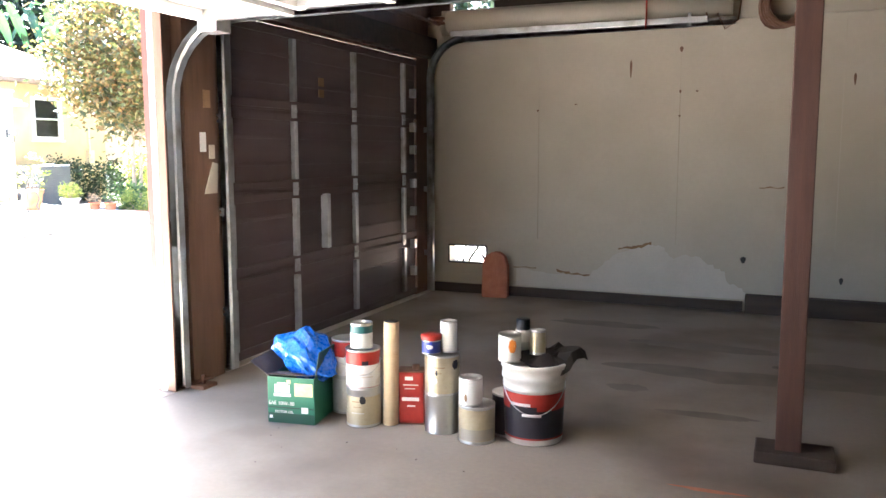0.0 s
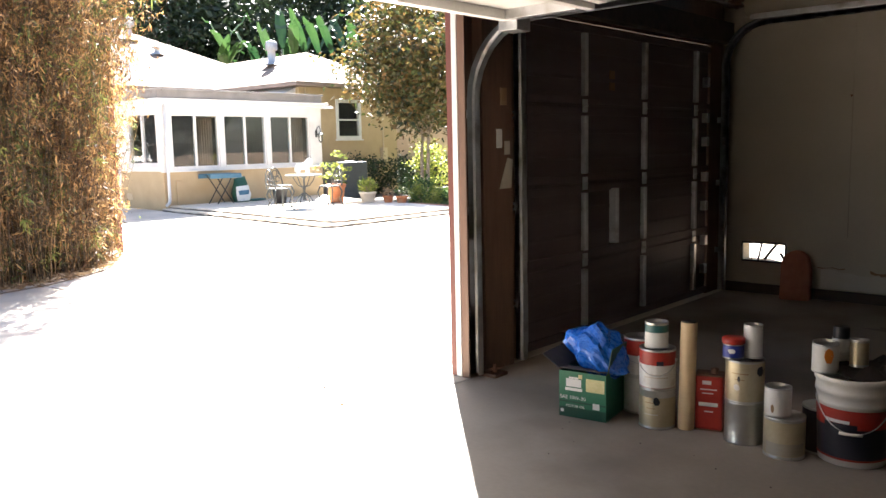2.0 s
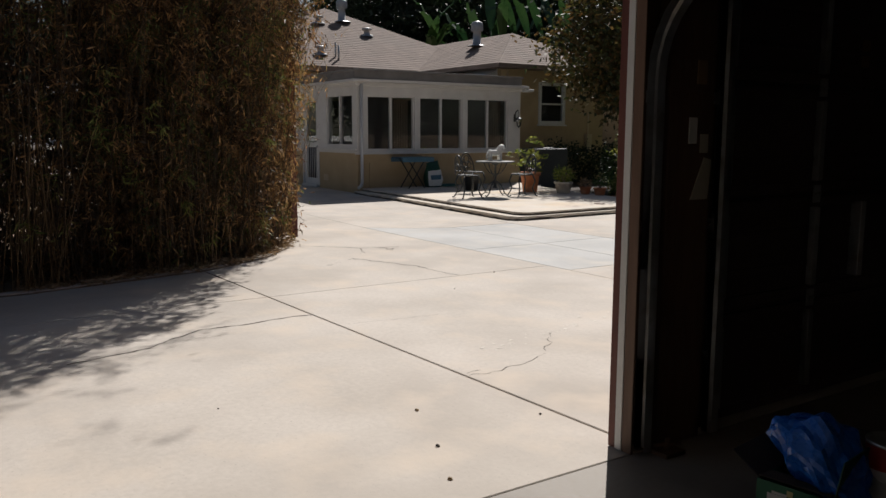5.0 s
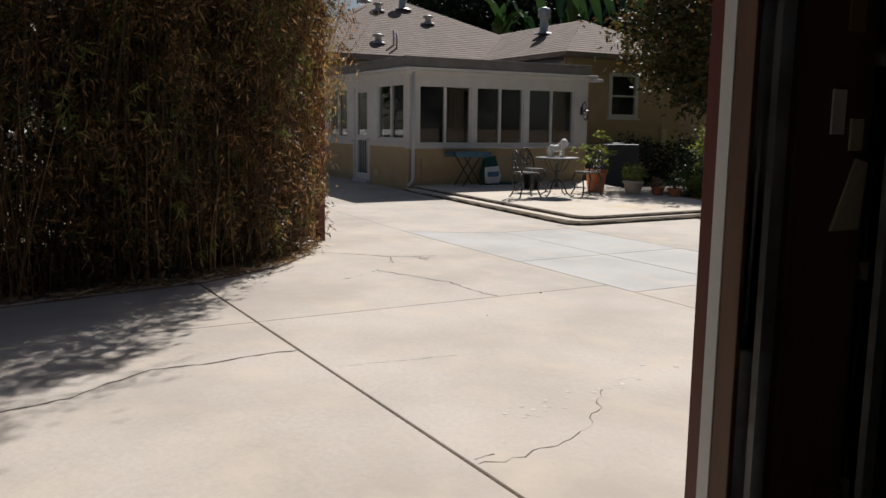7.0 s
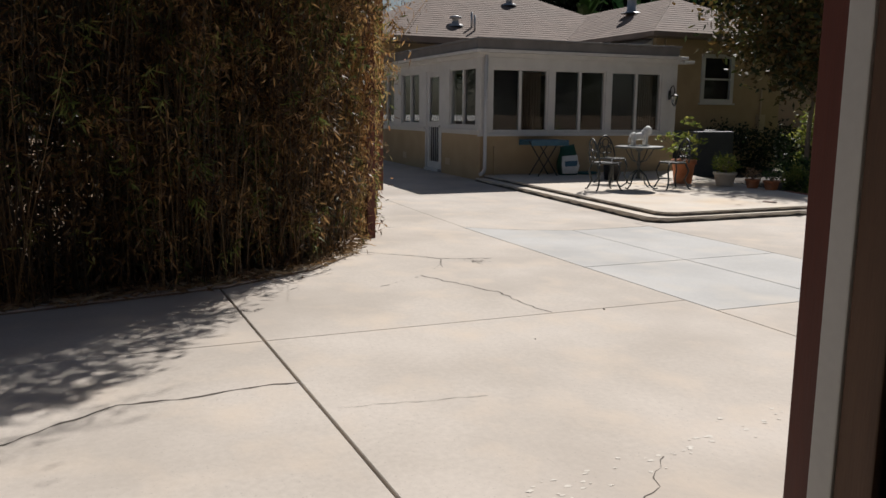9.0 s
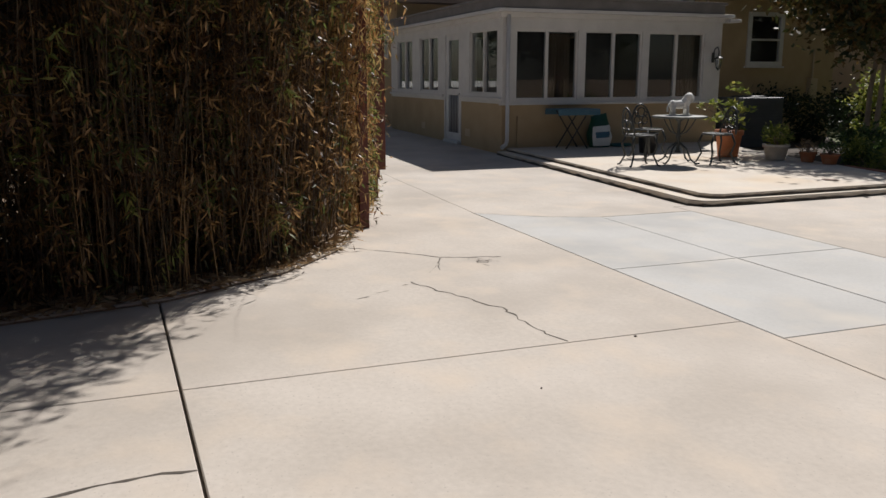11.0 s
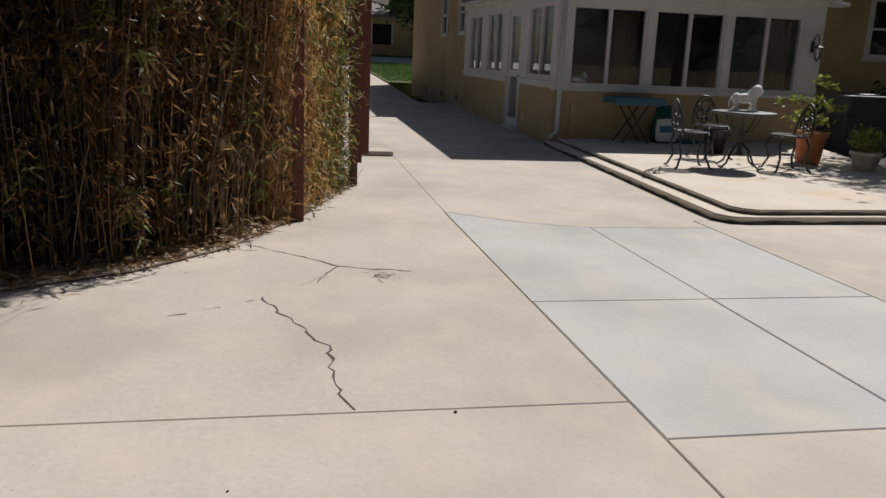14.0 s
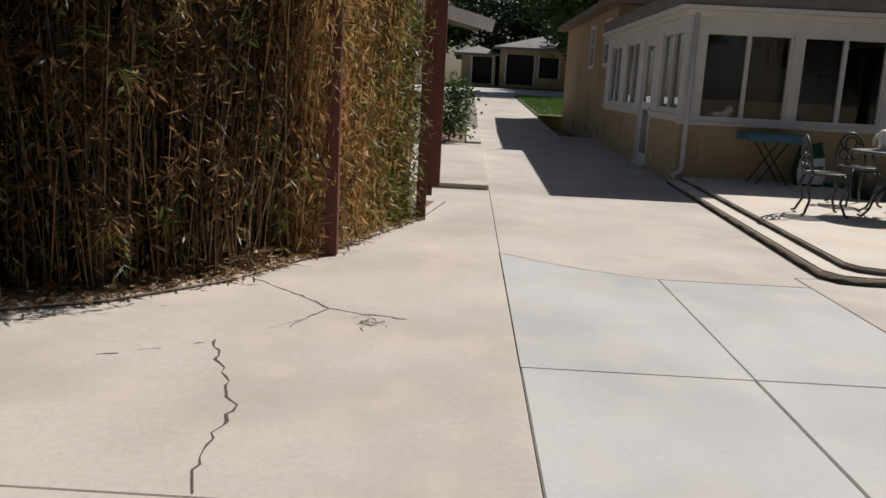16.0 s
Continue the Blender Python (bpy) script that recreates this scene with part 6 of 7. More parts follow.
def pot(x, y, r, h, mat, label, plant, leaf, n, ph, size, seed, base_z=None):
    t = thing("flower_pot", label, "pot", "patio pots", pose(x, y, px(x) if base_z is None else base_z))
    bm = B()
    lathe(bm, [(0, 0), (r * 0.68, 0), (r * 0.72, 0.01), (r * 0.93, h * 0.80), (r * 1.04, h * 0.81), (r * 1.06, h * 0.97), (r * 1.0, h), (r * 0.90, h * 0.99), (r * 0.86, h * 0.85), (0, h * 0.85)], seg=24)
    part("body", bm, mat, t)
    bm = B()
    lathe(bm, [(0, h * 0.88), (r * 0.87, h * 0.87)], seg=18)
    part("soil", bm, SOIL, t)
    rg = np.random.default_rng(seed)
    wide = r * (2.1 if ph > 0.6 else 1.3)
    c, pts = crown_points(rg, n, (0, 0, h + ph * 0.45), (wide, wide, ph * 0.5), 14, r * 0.22)
    pts[:, 2] = np.maximum(pts[:, 2], h * 0.9)
    bm = B()
    for k in range(9):
        rod(bm, [(0, 0, h * 0.85), (c[k][0] * 0.4, c[k][1] * 0.4, h + (c[k][2] - h) * 0.6), tuple(c[k])], 0.009, 0.004, 5)
    part("stems", bm, BARK, t)
    ob = new("foliage", quads("foliage", blades(rg, pts, size[0], size[1], -0.2), leaf))
    ob.parent = t
    tagged(ob, kind="stuff")
    return t


pot(-13.05, 14.22, 0.21, 0.42, TERRACOTTA, "large terracotta pot with a yellow-green leggy plant", "plant", YELLOW_LEAF, 230, 0.75, (0.10, 0.05), 51)
pot(-12.45, 14.62, 0.19, 0.24, POT_WHITE, "whitewashed pot with a bushy pale green plant", "plant", YELLOW_LEAF, 520, 0.28, (0.08, 0.025), 53)
pot(-12.05, 14.86, 0.12, 0.15, TERRACOTTA, "small terracotta pot with a dry plant", "plant", LITTER, 140, 0.18, (0.07, 0.02), 54)
pot(-11.72, 14.95, 0.13, 0.15, TERRACOTTA, "small terracotta pot with green sprigs", "plant", GREEN_LEAF, 160, 0.16, (0.06, 0.02), 55)
edge = thing("brick_edging", "row of loose terracotta edging bricks beside the patio", "edging")
for k in range(12):
    bm = B()
    x = -11.45 + k * 0.155
    obox(bm, pose(x, 15.06 - 0.13 * (x + 11.45) + 0.01 * math.sin(k * 5), 0.10, 0, 0, 12 * math.sin(k * 3.0)), 0.145, 0.09, 0.07, 0.006)
    part("brick", bm, BRICK, edge)
# air conditioner by the wing
ac = thing("air_conditioner", "grey steel air conditioning unit on the ground", "air conditioner")
bm = B()
box(bm, -16.65, -15.75, 16.72, 17.72, -0.01, 0.98, 0.03)
part("cabinet", bm, AC_GREY, ac)
for k in range(14):
    bm = B()
    part("louvre", box(bm, -15.752, -15.735, 16.78, 17.66, 0.12 + k * 0.057, 0.15 + k * 0.057, 0.003), AC_GREY, ac)
bm = B()
lathe(bm, [(0.36, 0.98), (0.36, 1.0), (0.30, 1.01), (0.0, 1.015)], -16.2, 17.22, 0, 24)
part("fan_guard", bm, BLACK, ac)
bm = B()
box(bm, -17.85, -17.70, 18.05, 18.25, 0.55, 0.85, 0.01)
single("meter_box", bm, BLACK, "small black box on the wing wall", "electric box")
# blue folding table, bag and small things by the sunroom wall
ft = thing("folding_table", "small faded blue folding table by the sunroom wall", "table", "", pose(-15.08, 12.57, px(-15.1)))
bm = B()
for k in range(6):
    box(bm, -0.24 + k * 0.082, -0.24 + k * 0.082 + 0.07, -0.40, 0.40, 0.655, 0.675, 0.004)
part("tabletop", bm, BLUE_PAINT, ft)
for x in (-0.25, 0.235):
    part("apron", box(B(), x, x + 0.015, -0.40, 0.40, 0.57, 0.654, 0.004), BLUE_PAINT, ft)
for s in (-1, 1):
    for sy in (-0.28, 0.28):
        bm = B()
        rod(bm, [(0.20 * s, -s * 0.22, 0.0), (0.19 * s, s * 0.22, 0.655)] if sy < 0 else [(0.15 * s, s * 0.22, 0.0), (0.15 * s, -s * 0.22, 0.655)], 0.012, seg=6)
        part("leg", bm, IRON, ft)
bag = thing("soil_bag", "slumped green and white plastic soil bag by the wall", "bag")
def bag_rings(bm, z0, z1, a0, a1, out):
    """The skin of a full, slumped bag between two heights and angles."""
    prev = None
    for i in range(13):
        q = z0 + (z1 - z0) * i / 12
        wy = 0.205 * (1.0 - 0.20 * q ** 3) * (0.92 + 0.16 * math.sin(math.pi * min(1, q * 1.3)))
        wx = 0.135 * (1.0 - q ** 2.2 * 0.86) * (0.9 + 0.25 * math.sin(math.pi * min(1, q * 1.4)))
        ring = []
        for k in range(29):
            a = radians(a0 + (a1 - a0) * k / 28)
            c, s = math.cos(a), math.sin(a)
            w = 1 + 0.10 * noise.noise(Vector((2.2 * c, 2.2 * s, q * 5 + 3)))
            ring.append(bm.verts.new((-15.12 - 0.05 * q + (wx * w + out) * math.copysign(abs(c) ** 0.8, c), 13.14 + (wy * w + out) * math.copysign(abs(s) ** 0.7, s), px(-15.1) + 0.56 * q + 0.03 * s * q)))
        if prev:
            for k in range(28):
                bm.faces.new((prev[k], prev[k + 1], ring[k + 1], ring[k])).smooth = True
        prev = ring
    return bm


bm = bag_rings(B(), 0.0, 1.0, -180, 180, 0.0)
bmesh.ops.remove_doubles(bm, verts=bm.verts, dist=1e-4)
bmesh.ops.holes_fill(bm, edges=[e for e in bm.edges if e.is_boundary])
part("body", bm, GREEN_DARK, bag)
part("label_panel", bag_rings(B(), 0.05, 0.66, -52, 58, 0.003), PRINT_WHITE, bag, "white printed panel")
part("label_panel", bag_rings(B(), 0.30, 0.48, -30, 30, 0.006), BLUE_PAINT, bag, "blue printed band")
bm = B()
blob(bm, (-15.1, 13.55, px(-15.1) + 0.03), (0.16, 0.24, 0.035), 2, 0.4, 9)
single("teal_tray", bm, LABEL_TEAL, "flat teal plastic tray on the patio", "tray")
bm = B()
lathe(bm, [(0, 0), (0.13, 0), (0.16, 0.3), (0.17, 0.31), (0.17, 0.33), (0.15, 0.33), (0.13, 0.05), (0, 0.05)], -13.95, 13.35, px(-13.95), 20)
single("dark_bucket", bm, BLACK, "small dark bucket on the patio", "bucket")
bm = B()
lathe(bm, [(0, 0), (0.10, 0), (0.10, 0.004), (0, 0.004)], -10.35, 13.6, px(-10.35), 16)
single("drain_cover", bm, RUST, "round rusty drain cover in the patio", "drain cover")


# ---- paint cans and boxes on the garage floor ----
GX, GY = 0.065, -0.065  # where the group of cans stands, from its first layout
FACE = -68.0  # the way to the open side of the garage that the labels turn to


def sleeve(r, z0, z1, a0=-180, a1=180, out=0.0008, seg=36):
    """A label wrapped round a can from one angle to another."""
    bm = B()
    n = max(2, int(seg * (a1 - a0) / 360))
    lo = [bm.verts.new(((r + out) * math.cos(radians(a0 + (a1 - a0) * i / n)), (r + out) * math.sin(radians(a0 + (a1 - a0) * i / n)), z0)) for i in range(n + 1)]
    hi = [bm.verts.new((v.co.x, v.co.y, z1)) for v in lo]
    for i in range(n):
        bm.faces.new((lo[i], lo[i + 1], hi[i + 1], hi[i])).smooth = True
    return bm


def spot(r, a, z, ra, rz, seed, out=0.0016):
    """A ragged round print or blot wrapped on a can at an angle and height."""
    rs = random.Random(seed)
    bm = B()
    mid = bm.verts.new(((r + out) * math.cos(radians(a)), (r + out) * math.sin(radians(a)), z))
    ring = []
    for k in range(16):
        q, w = k * math.pi / 8, rs.uniform(0.85, 1.1)
        b = radians(a + ra * w * math.cos(q))
        ring.append(bm.verts.new(((r + out) * math.cos(b), (r + out) * math.sin(b), z + rz * w * math.sin(q))))
    for k in range(16):
        bm.faces.new((mid, ring[k], ring[(k + 1) % 16])).smooth = True
    return bm


def can(x, y, z, r, h, bands, label, lid=TIN, tilt=(0, 0), name="paint_can", marks=(), group="paint cans on the garage floor", handle=False):
    """A tin with rolled rims and a pressed lid; bands: (from, to, material) of the height."""
    t = thing(name, label, "can", group, pose(x + GX, y + GY, z, tilt[0], tilt[1], FACE))
    bm = B()
    lathe(bm, [(0, 0.004), (r * 0.93, 0.004), (r * 0.96, 0), (r * 1.02, 0), (r * 1.02, 0.006), (r, 0.009), (r, h - 0.009), (r * 1.02, h - 0.006), (r * 1.02, h), (r * 0.96, h), (r * 0.95, h - 0.006), (r * 0.88, h - 0.006)], seg=36)
    part("body", bm, TIN, t)
    bm = B()
    lathe(bm, [(r * 0.95, h - 0.007), (r * 0.93, h - 0.002), (r * 0.86, h - 0.002), (r * 0.84, h - 0.008), (0, h - 0.008)], seg=36)
    part("lid", bm, lid, t)
    for a, b, m in bands:
        part("label", sleeve(r, h * a + 0.0, h * b), m, t)
    for a0, a1, lo, hi, m in marks:
        if a1 - a0 < 45 and hi - lo > 0.12:
            part("print", spot(r, (a0 + a1) / 2, h * (lo + hi) / 2, (a1 - a0) / 2, h * (hi - lo) / 2, a0 + 50), m, t)
        else:
            part("print", sleeve(r, h * lo, h * hi, a0, a1, 0.0016), m, t)
    if handle:
        bm = B()
        rod(bm, [((r + 0.006) * math.cos(a), (r + 0.006) * math.sin(a), h * 0.72 - 0.35 * h * math.sin((a + 1.4) / 2.8 * math.pi)) for a in (-1.4 + k * 0.2 for k in range(15))], 0.0022, seg=5)
        part("wire_handle", bm, GALVANISED, t, "thin wire bail")
        for a in (-1.4, 1.4):
            bm = B()
            blob(bm, ((r + 0.002) * math.cos(a), (r + 0.002) * math.sin(a), h * 0.72), (0.01, 0.01, 0.01), 1)
            part("ear", bm, GALVANISED, t)
    return t


G, GH = 0.0835, 0.190  # gallon can
# pair of cans behind, then the front stack of three
can(-1.080, 5.87, 0.0, G, GH, [(0.05, 0.95, LABEL_WHITE)], "gallon paint can with a white label under another can")
can(-1.080, 5.87, GH, G, GH, [(0.05, 0.55, LABEL_WHITE), (0.55, 0.95, LABEL_RED)], "gallon paint can with a red and white label", handle=True)
can(-0.910, 5.715, 0.0, G, GH, [(0.06, 0.80, TIN_GOLD)], "yellowed tin gallon can at the bottom of a stack", marks=[(-8, 14, 0.60, 0.82, BLACK), (-34, 4, 0.66, 0.68, CARD_BROWN), (-30, 0, 0.52, 0.535, CARD_BROWN), (-36, 8, 0.36, 0.38, LABEL_WHITE)])
can(-0.910, 5.715, GH, G, GH, [(0.05, 0.62, LABEL_WHITE), (0.62, 0.95, LABEL_RED), (0.0, 0.05, LABEL_RED)], "gallon paint can with a white label and red band", marks=[(2, 24, 0.62, 0.73, LABEL_NAVY), (-40, 40, 0.30, 0.325, POT_WHITE), (-35, 35, 0.38, 0.40, POT_WHITE)], handle=True)
can(-0.915, 5.712, 2 * GH, 0.054, 0.125, [(0.05, 0.62, LABEL_WHITE), (0.62, 0.90, LABEL_TEAL)], "quart can with a teal and white label on the stack")
# tin stack with a gold can and two small cans on it
can(-0.510, 5.765, 0.0, 0.083, GH, [], "plain dented tin gallon can")
can(-0.510, 5.765, GH, 0.083, GH, [(0.05, 0.95, TIN_GOLD)], "yellowed gallon can with peeling print", marks=[(-34, -14, 0.30, 0.46, LABEL_WHITE), (-22, -14, 0.50, 0.66, LABEL_NAVY), (36, 62, 0.64, 0.90, LABEL_NAVY), (-40, 10, 0.70, 0.72, CARD_BROWN), (-30, 0, 0.56, 0.575, CARD_BROWN)])
blue_tin = can(-0.555, 5.742, 2 * GH, 0.045, 0.085, [(0.08, 0.72, LABEL_BLUE)], "small blue tin with a red lid", lid=LABEL_RED, name="small_tin", marks=[(-30, 10, 0.30, 0.55, PRINT_WHITE)])
bm = B()
lathe(bm, [(0.048, 0.066), (0.050, 0.07), (0.050, 0.088), (0.046, 0.092), (0, 0.092)], seg=28)
part("cap", bm, LABEL_RED, blue_tin, "round red plastic lid")
can(-0.490, 5.80, 2 * GH, 0.040, 0.150, [(0.05, 0.95, LABEL_WHITE)], "tall pale tin at the back of the stack", name="small_tin")
# lone pair before the bucket
can(-0.310, 5.705, 0.0, 0.084, 0.175, [(0.08, 0.92, TIN_GOLD)], "squat gallon can with a faded yellow label", marks=[(-60, 60, 0.10, 0.40, PIPE_BEIGE)])
can(-0.335, 5.690, 0.175, 0.054, 0.125, [(0.06, 0.94, LABEL_WHITE)], "quart can with a stained white label", lid=TIN, marks=[(-34, -18, 0.15, 0.45, CARD_BROWN)])
can(-0.200, 5.86, 0.0, 0.083, 0.20, [(0.05, 0.95, LABEL_NAVY)], "dark gallon can with a pale lid behind the bucket", lid=LABEL_WHITE)
# cardboard tube
bm = B()
lathe(bm, [(0, 0.0), (0.036, 0.0), (0.0375, 0.003), (0.0375, 0.51), (0.036, 0.513), (0.032, 0.513), (0.032, 0.49), (0, 0.49)], seg=28)
tube = single("cardboard_tube", bm, KRAFT, "tall pale kraft cardboard tube standing on end", "tube", at=pose(-0.712, 5.681, 0.0, 0, 1.0, 0))
bm = B()
lathe(bm, [(0.0325, 0.502), (0.034, 0.5165), (0.0, 0.5165)], seg=24)
part("cap", bm, BLACK, tube, "black end cap")
# red oblong tin
red = thing("oil_tin", "tall oblong red oil tin with pale print", "can", "", pose(-0.628, 5.752, 0.0, 0, 0, 18))
bm = B()
box(bm, -0.062, 0.062, -0.045, 0.045, 0.004, 0.262, 0.012)
part("body", bm, LABEL_RED, red)
part("rim", box(B(), -0.064, 0.064, -0.047, 0.047, 0.26, 0.268, 0.003), RUST, red, "dark rusty top rim")
part("rim", box(B(), -0.064, 0.064, -0.047, 0.047, 0.0, 0.006, 0.002), RUST, red)
part("screw_cap", lathe(B(), [(0.018, 0.268), (0.018, 0.29), (0.0, 0.292)], 0.02, 0.0, 0.0, 16), RUST, red)
for x0, x1, z0, z1 in ((-0.03, 0.01, 0.222, 0.240), (-0.04, 0.035, 0.196, 0.201), (-0.03, 0.02, 0.178, 0.182), (-0.045, 0.04, 0.118, 0.136), (-0.02, 0.02, 0.09, 0.096)):
    part("print", box(B(), x0, x1, -0.0458, -0.0450, z0, z1), LABEL_WHITE, red, "pale printed bar")
# five-gallon bucket
bucket = thing("paint_bucket", "white five-gallon bucket with a red and black label", "bucket", "", pose(-0.010, 5.772, 0.0, 0, 0, FACE))
bm = B()
lathe(bm, [(0, 0.004), (0.125, 0.004), (0.130, 0.0), (0.1335, 0.006), (0.143, 0.25), (0.146, 0.252), (0.146, 0.262), (0.1435, 0.264), (0.145, 0.295), (0.150, 0.297), (0.150, 0.315), (0.147, 0.318), (0.149, 0.345), (0.154, 0.347), (0.155, 0.365), (0.150, 0.37), (0.142, 0.37), (0.138, 0.34), (0.0, 0.335)], seg=44)
part("body", bm, BUCKET, bucket)


def cone_sleeve(z0, z1, a0, a1, out):
    bm = B()
    n = 30
    r = lambda z: 0.1335 + (0.143 - 0.1335) * z / 0.25 + out
    lo = [bm.verts.new((r(z0) * math.cos(radians(a0 + (a1 - a0) * i / n)), r(z0) * math.sin(radians(a0 + (a1 - a0) * i / n)), z0)) for i in range(n + 1)]
    hi = [bm.verts.new((r(z1) * math.cos(radians(a0 + (a1 - a0) * i / n)), r(z1) * math.sin(radians(a0 + (a1 - a0) * i / n)), z1)) for i in range(n + 1)]
    for i in range(n):
        bm.faces.new((lo[i], lo[i + 1], hi[i + 1], hi[i])).smooth = True
    return bm


part("label", cone_sleeve(0.035, 0.165, -95, 75, 0.001), LABEL_NAVY, bucket, "near-black label band")
part("label", cone_sleeve(0.165, 0.243, -95, 75, 0.001), LABEL_RED, bucket, "red label band")
part("print", cone_sleeve(0.150, 0.185, -55, 0, 0.0018), LABEL_NAVY, bucket)
part("print", cone_sleeve(0.186, 0.200, -52, -12, 0.0018), PRINT_WHITE, bucket)
part("print", cone_sleeve(0.028, 0.036, -95, 75, 0.0018), LABEL_RED, bucket)
bm = B()
rod(bm, [(0.151 * math.cos(a), 0.151 * math.sin(a), 0.285 - 0.135 * math.sin((a + 1.35) / 2.5 * math.pi) ** 0.8 if 0 < (a + 1.35) / 2.5 < 1 else 0.285) for a in (-1.35 + k * 2.5 / 18 for k in range(19))], 0.0025, seg=6)
part("wire_handle", bm, GALVANISED, bucket, "thin wire bail")
bm = B()
rod(bm, [(0.153 * math.cos(a), 0.153 * math.sin(a), 0.149) for a in (-0.45, -0.3, -0.15, 0.0, 0.12)], 0.007, seg=8)
part("grip", bm, BUCKET, bucket, "white plastic hand grip")
bm = B()
n = 26
ring0 = [bm.verts.new((0.03 + 0.155 * math.cos(q) * (1 + 0.12 * math.sin(3 * q)), 0.055 + 0.13 * math.sin(q), 0.372 + 0.02 * math.sin(2 * q + 1) + (0.03 if math.cos(q - 0.6) > 0.6 else 0))) for q in (2 * math.pi * k / n for k in range(n))]
ring1 = [bm.verts.new((0.03 + 0.07 * math.cos(q), 0.055 + 0.06 * math.sin(q), 0.392 + 0.012 * math.sin(4 * q))) for q in (2 * math.pi * k / n for k in range(n))]
ring2 = [bm.verts.new((0.03 + 0.185 * math.cos(q) * (1 + 0.1 * math.sin(5 * q)), 0.075 + 0.15 * math.sin(q), 0.345 + 0.035 * math.sin(3 * q + 2) + (0.06 if 0.3 < q < 1.6 else 0))) for q in (2 * math.pi * k / n for k in range(n))]
for k in range(n):
    q = (k + 1) % n
    bm.faces.new((ring0[k], ring0[q], ring1[q], ring1[k]))
    bm.faces.new((ring2[k], ring2[q], ring0[q], ring0[k]))
bm.faces.new(ring1)
bmesh.ops.solidify(bm, geom=bm.faces[:], thickness=0.004)
single("dark_rag", bm, DARK_CLOTH, "crumpled dark rag draped over the bucket top", "rag", at=pose(-0.010, 5.772, 0.004, 0, 0, 0))
can(-0.180, 5.79, 0.372, 0.052, 0.125, [(0.05, 0.95, LABEL_WHITE)], "quart can with an orange blot on white, on the bucket", marks=[(-12, 30, 0.38, 0.90, LABEL_ORANGE)], tilt=(0, 4))
spray_tin = can(-0.150, 5.90, 0.372, 0.036, 0.125, [(0.55, 0.95, LABEL_WHITE)], "spray can with a black cap on the bucket", name="spray_can", lid=BLACK)
bm = B()
lathe(bm, [(0.033, 0.125), (0.033, 0.17), (0.030, 0.175), (0, 0.175)], seg=24)
part("cap", bm, BLACK, spray_tin, "black plastic cap")
can(-0.065, 5.855, 0.395, 0.036, 0.115, [(0.1, 0.9, TIN_GOLD)], "small yellowed tin on the bucket", name="small_tin", tilt=(0, -3))
# green carton with a blue sheet in it
carton = thing("oil_carton", "open green printed oil carton with dark flaps", "carton", "", pose(-1.193, 5.673, 0.0, 0, 0, 9))
W2, D2, CH = 0.123, 0.182, 0.232
bm = B()
for x0, x1, y0, y1 in ((-W2, W2, -D2, -D2 + 0.005), (-W2, W2, D2 - 0.005, D2), (-W2, -W2 + 0.005, -D2 + 0.005, D2 - 0.005), (W2 - 0.005, W2, -D2 + 0.005, D2 - 0.005)):
    box(bm, x0, x1, y0, y1, 0.0, CH)
box(bm, -W2 + 0.005, W2 - 0.005, -D2 + 0.005, D2 - 0.005, 0.0, 0.006)
part("body", bm, GREEN_CARD, carton)
for m, sx, sy, sz in ((Matrix.Translation((-W2 - 0.045, 0.0, CH + 0.035)) @ Matrix.Rotation(radians(-55), 4, "Y"), 0.004, D2 * 1.9, 0.12),
                      (Matrix.Translation((0, D2 + 0.02, CH + 0.06)) @ Matrix.Rotation(radians(-20), 4, "X"), W2 * 1.9, 0.004, 0.12),
                      (Matrix.Translation((0.0, -D2 + 0.05, CH + 0.006)) @ Matrix.Rotation(radians(82), 4, "X"), W2 * 1.9, 0.004, 0.10)):
    part("flap", obox(B(), m, sx, sy, sz), DARK_CLOTH, carton, "dark inside of a box flap")
bm = B()
obox(bm, Matrix.Translation((W2 + 0.012, 0.0, CH + 0.065)) @ Matrix.Rotation(radians(10), 4, "Y"), 0.004, D2 * 1.85, 0.13)
part("flap", bm, GREEN_DARK, carton, "dark green side flap")
F = -D2 - 0.0012
for x0, x1, z0, z1 in ((-0.09, 0.0, 0.135, 0.150), (-0.085, -0.005, 0.155, 0.195), (-0.07, -0.02, 0.196, 0.205), (0.055, 0.09, 0.055, 0.085), (-0.115, -0.098, 0.022, 0.038)):
    part("print", box(B(), x0, x1, F, F + 0.001, z0, z1), PRINT_WHITE, carton, "white printed emblem")
for x0, x1, z0, z1 in ((0.02, 0.115, 0.14, 0.205), (-0.02, 0.0, 0.20, 0.22)):
    part("print", box(B(), x0, x1, F, F + 0.001, z0, z1), PRINT_YELLOW, carton, "pale yellow printed panel")
for z0, z1 in ((0.075, 0.082), (0.0, 0.05)):
    part("print", box(B(), -W2 + 0.001, W2 - 0.001, F + 0.0004, F + 0.001, z0, z1), GREEN_DARK, carton, "dark green printed band")


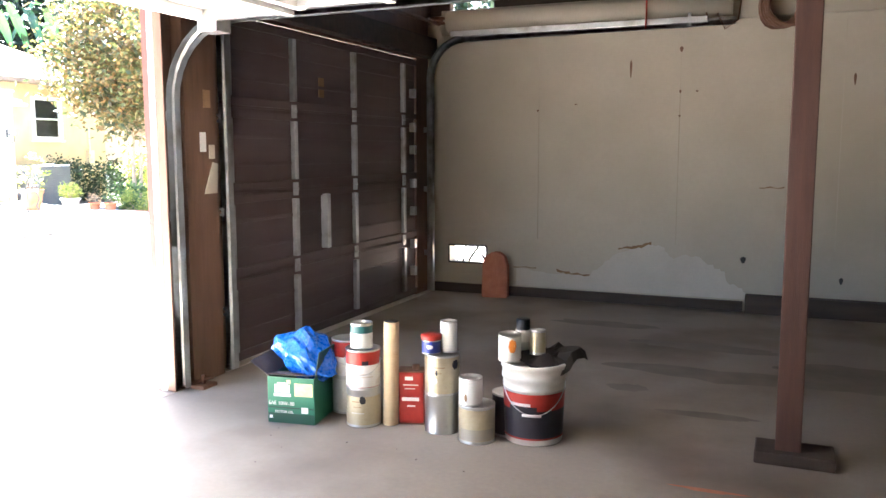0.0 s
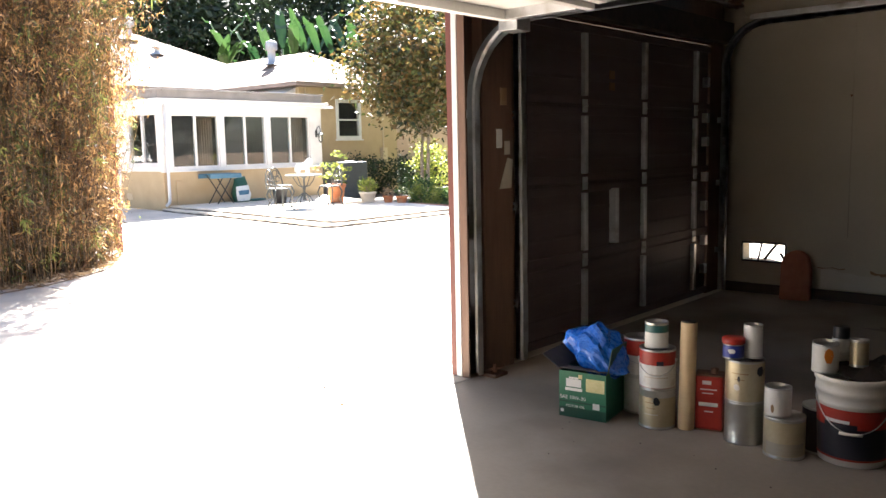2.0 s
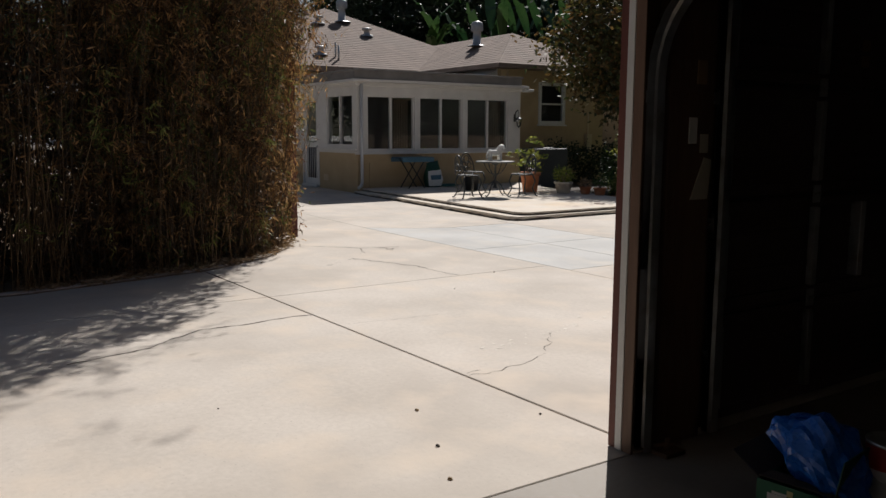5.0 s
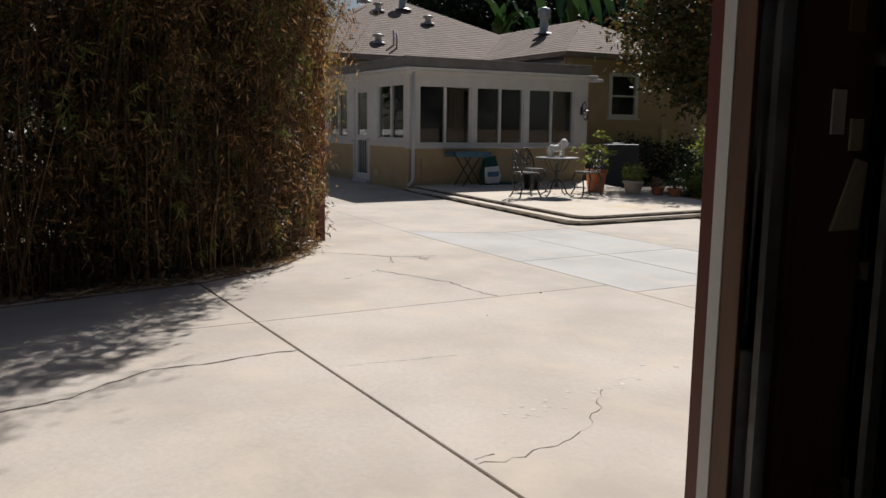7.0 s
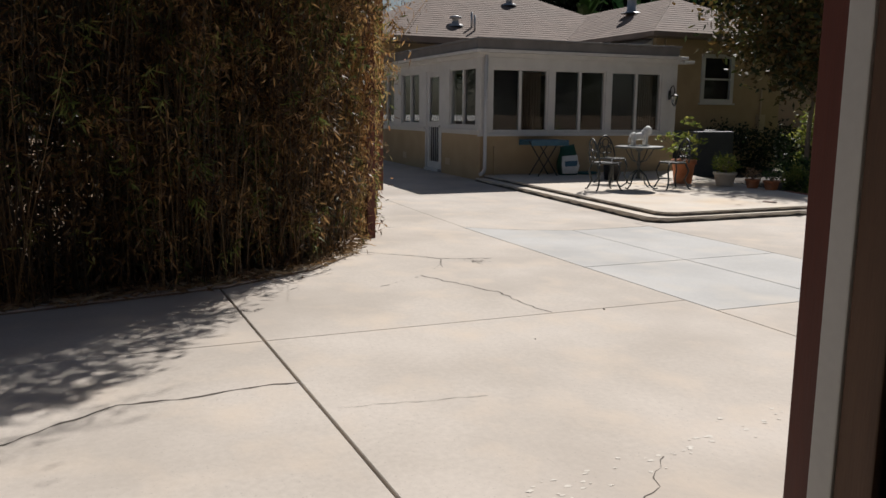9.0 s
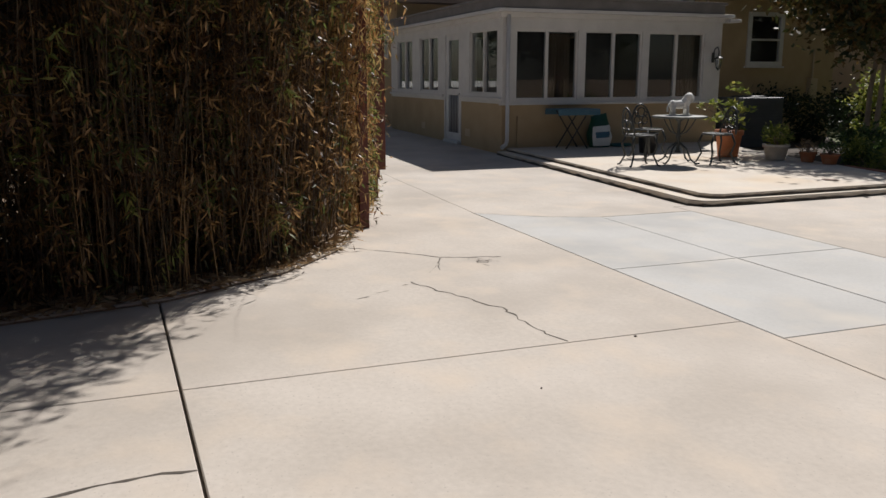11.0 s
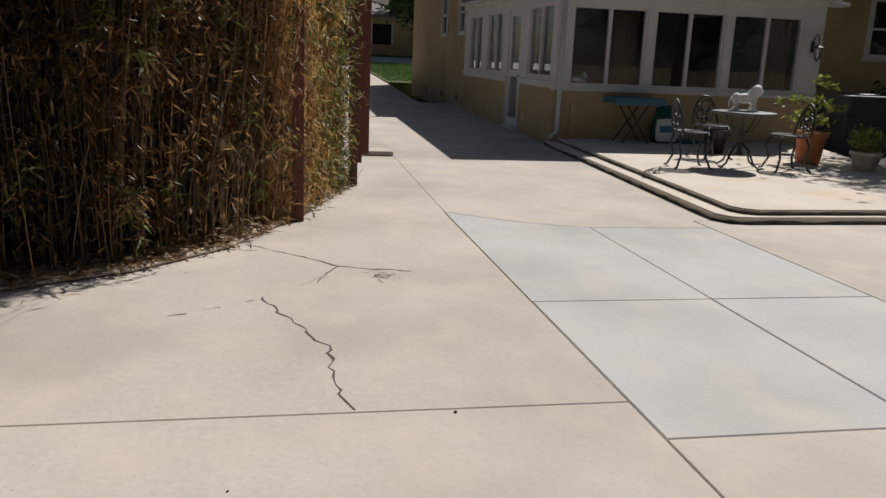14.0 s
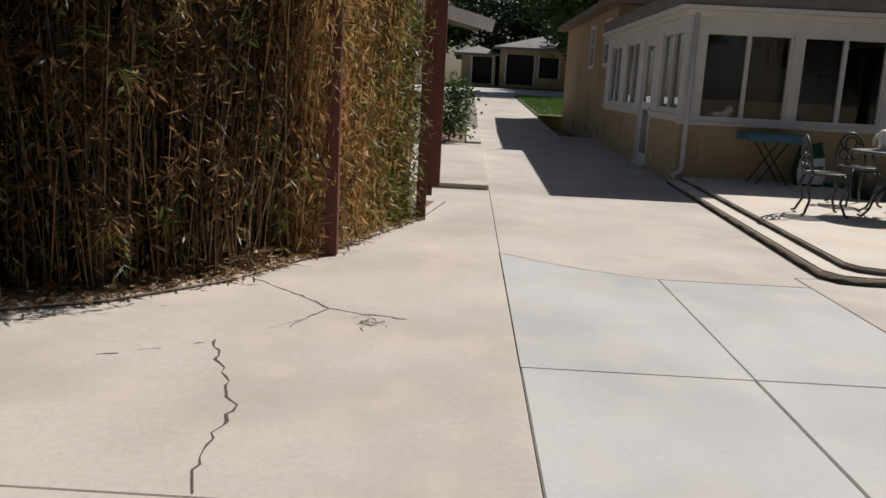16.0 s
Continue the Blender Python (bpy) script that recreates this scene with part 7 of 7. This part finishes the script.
def words(text, size, x, z, y, mat, parent, turn=0.0):
    cu = bpy.data.curves.new("words", "FONT")
    cu.body, cu.size, cu.extrude = text, size, 0.0004
    ob = bpy.data.objects.new("words", cu)
    scene.collection.objects.link(ob)
    me = bpy.data.meshes.new_from_object(ob.evaluated_get(bpy.context.evaluated_depsgraph_get()))
    bpy.data.objects.remove(ob)
    me.transform(Matrix.Translation((x, y, z)) @ Matrix.Rotation(radians(turn), 4, "Y") @ Matrix.Rotation(math.pi / 2, 4, "X"))
    me.materials.clear()
    me.materials.append(mat)
    o = new("lettering", me)
    o.parent = parent
    return o


words("SAE 10W-30", 0.026, -0.118, 0.092, F - 0.0008, PRINT_WHITE, carton)
words("MOTOR OIL", 0.018, -0.085, 0.052, F - 0.0008, PRINT_WHITE, carton)
# crumpled blue sheet: a folded plastic bag heaped on the carton, one tail hanging over its side
bm = B()
bmesh.ops.create_icosphere(bm, subdivisions=4, radius=1.0)
for v in bm.verts:
    p = v.co.copy()
    crease = abs(noise.noise(p * 1.1 + Vector((3, 1, 7))))
    pleat = abs(noise.noise(Vector((p.x * 0.9 + p.y * 1.9, p.y * 0.9 - p.x * 1.7, p.z * 2.2)) + Vector((9, 4, 2))))
    k = 1.06 - 0.50 * min(crease, 0.5) - 0.20 * min(pleat, 0.6)
    drop = max(0.0, p.x) ** 1.5
    v.co = Vector((p.x * 0.200 * k, p.y * 0.140 * k - 0.03 * drop, p.z * (0.135 - 0.045 * drop) * k - 0.085 * drop + 0.02 * max(0.0, -p.x)))
single("blue_sheet", bm, TARP_BLUE, "crumpled glossy blue plastic sheet heaped on the carton", "plastic sheet", at=pose(-1.178, 5.665, CH + 0.085, 0, 0, -14))
# bolt hardware at the foot of the track
bm = B()
box(bm, -2.05, -1.93, 5.78, 5.90, 0.0, 0.02, 0.004)
rod(bm, [(-1.98, 5.84, 0.02), (-1.98, 5.84, 0.07)], 0.012, seg=8)
rod(bm, [(-2.02, 5.80, 0.03), (-1.94, 5.88, 0.05)], 0.008, seg=6)
single("floor_bracket", bm, RUST, "small rusty bracket at the foot of the door track", "bracket")
rs = random.Random(12)
for k in range(9):
    x, y = rs.uniform(-1.3, 0.6), rs.uniform(5.0, 5.45)
    pebble(x, y, rs.uniform(0.003, 0.006), JOINT, "small dark crumb on the garage floor", "debris", "crumb")
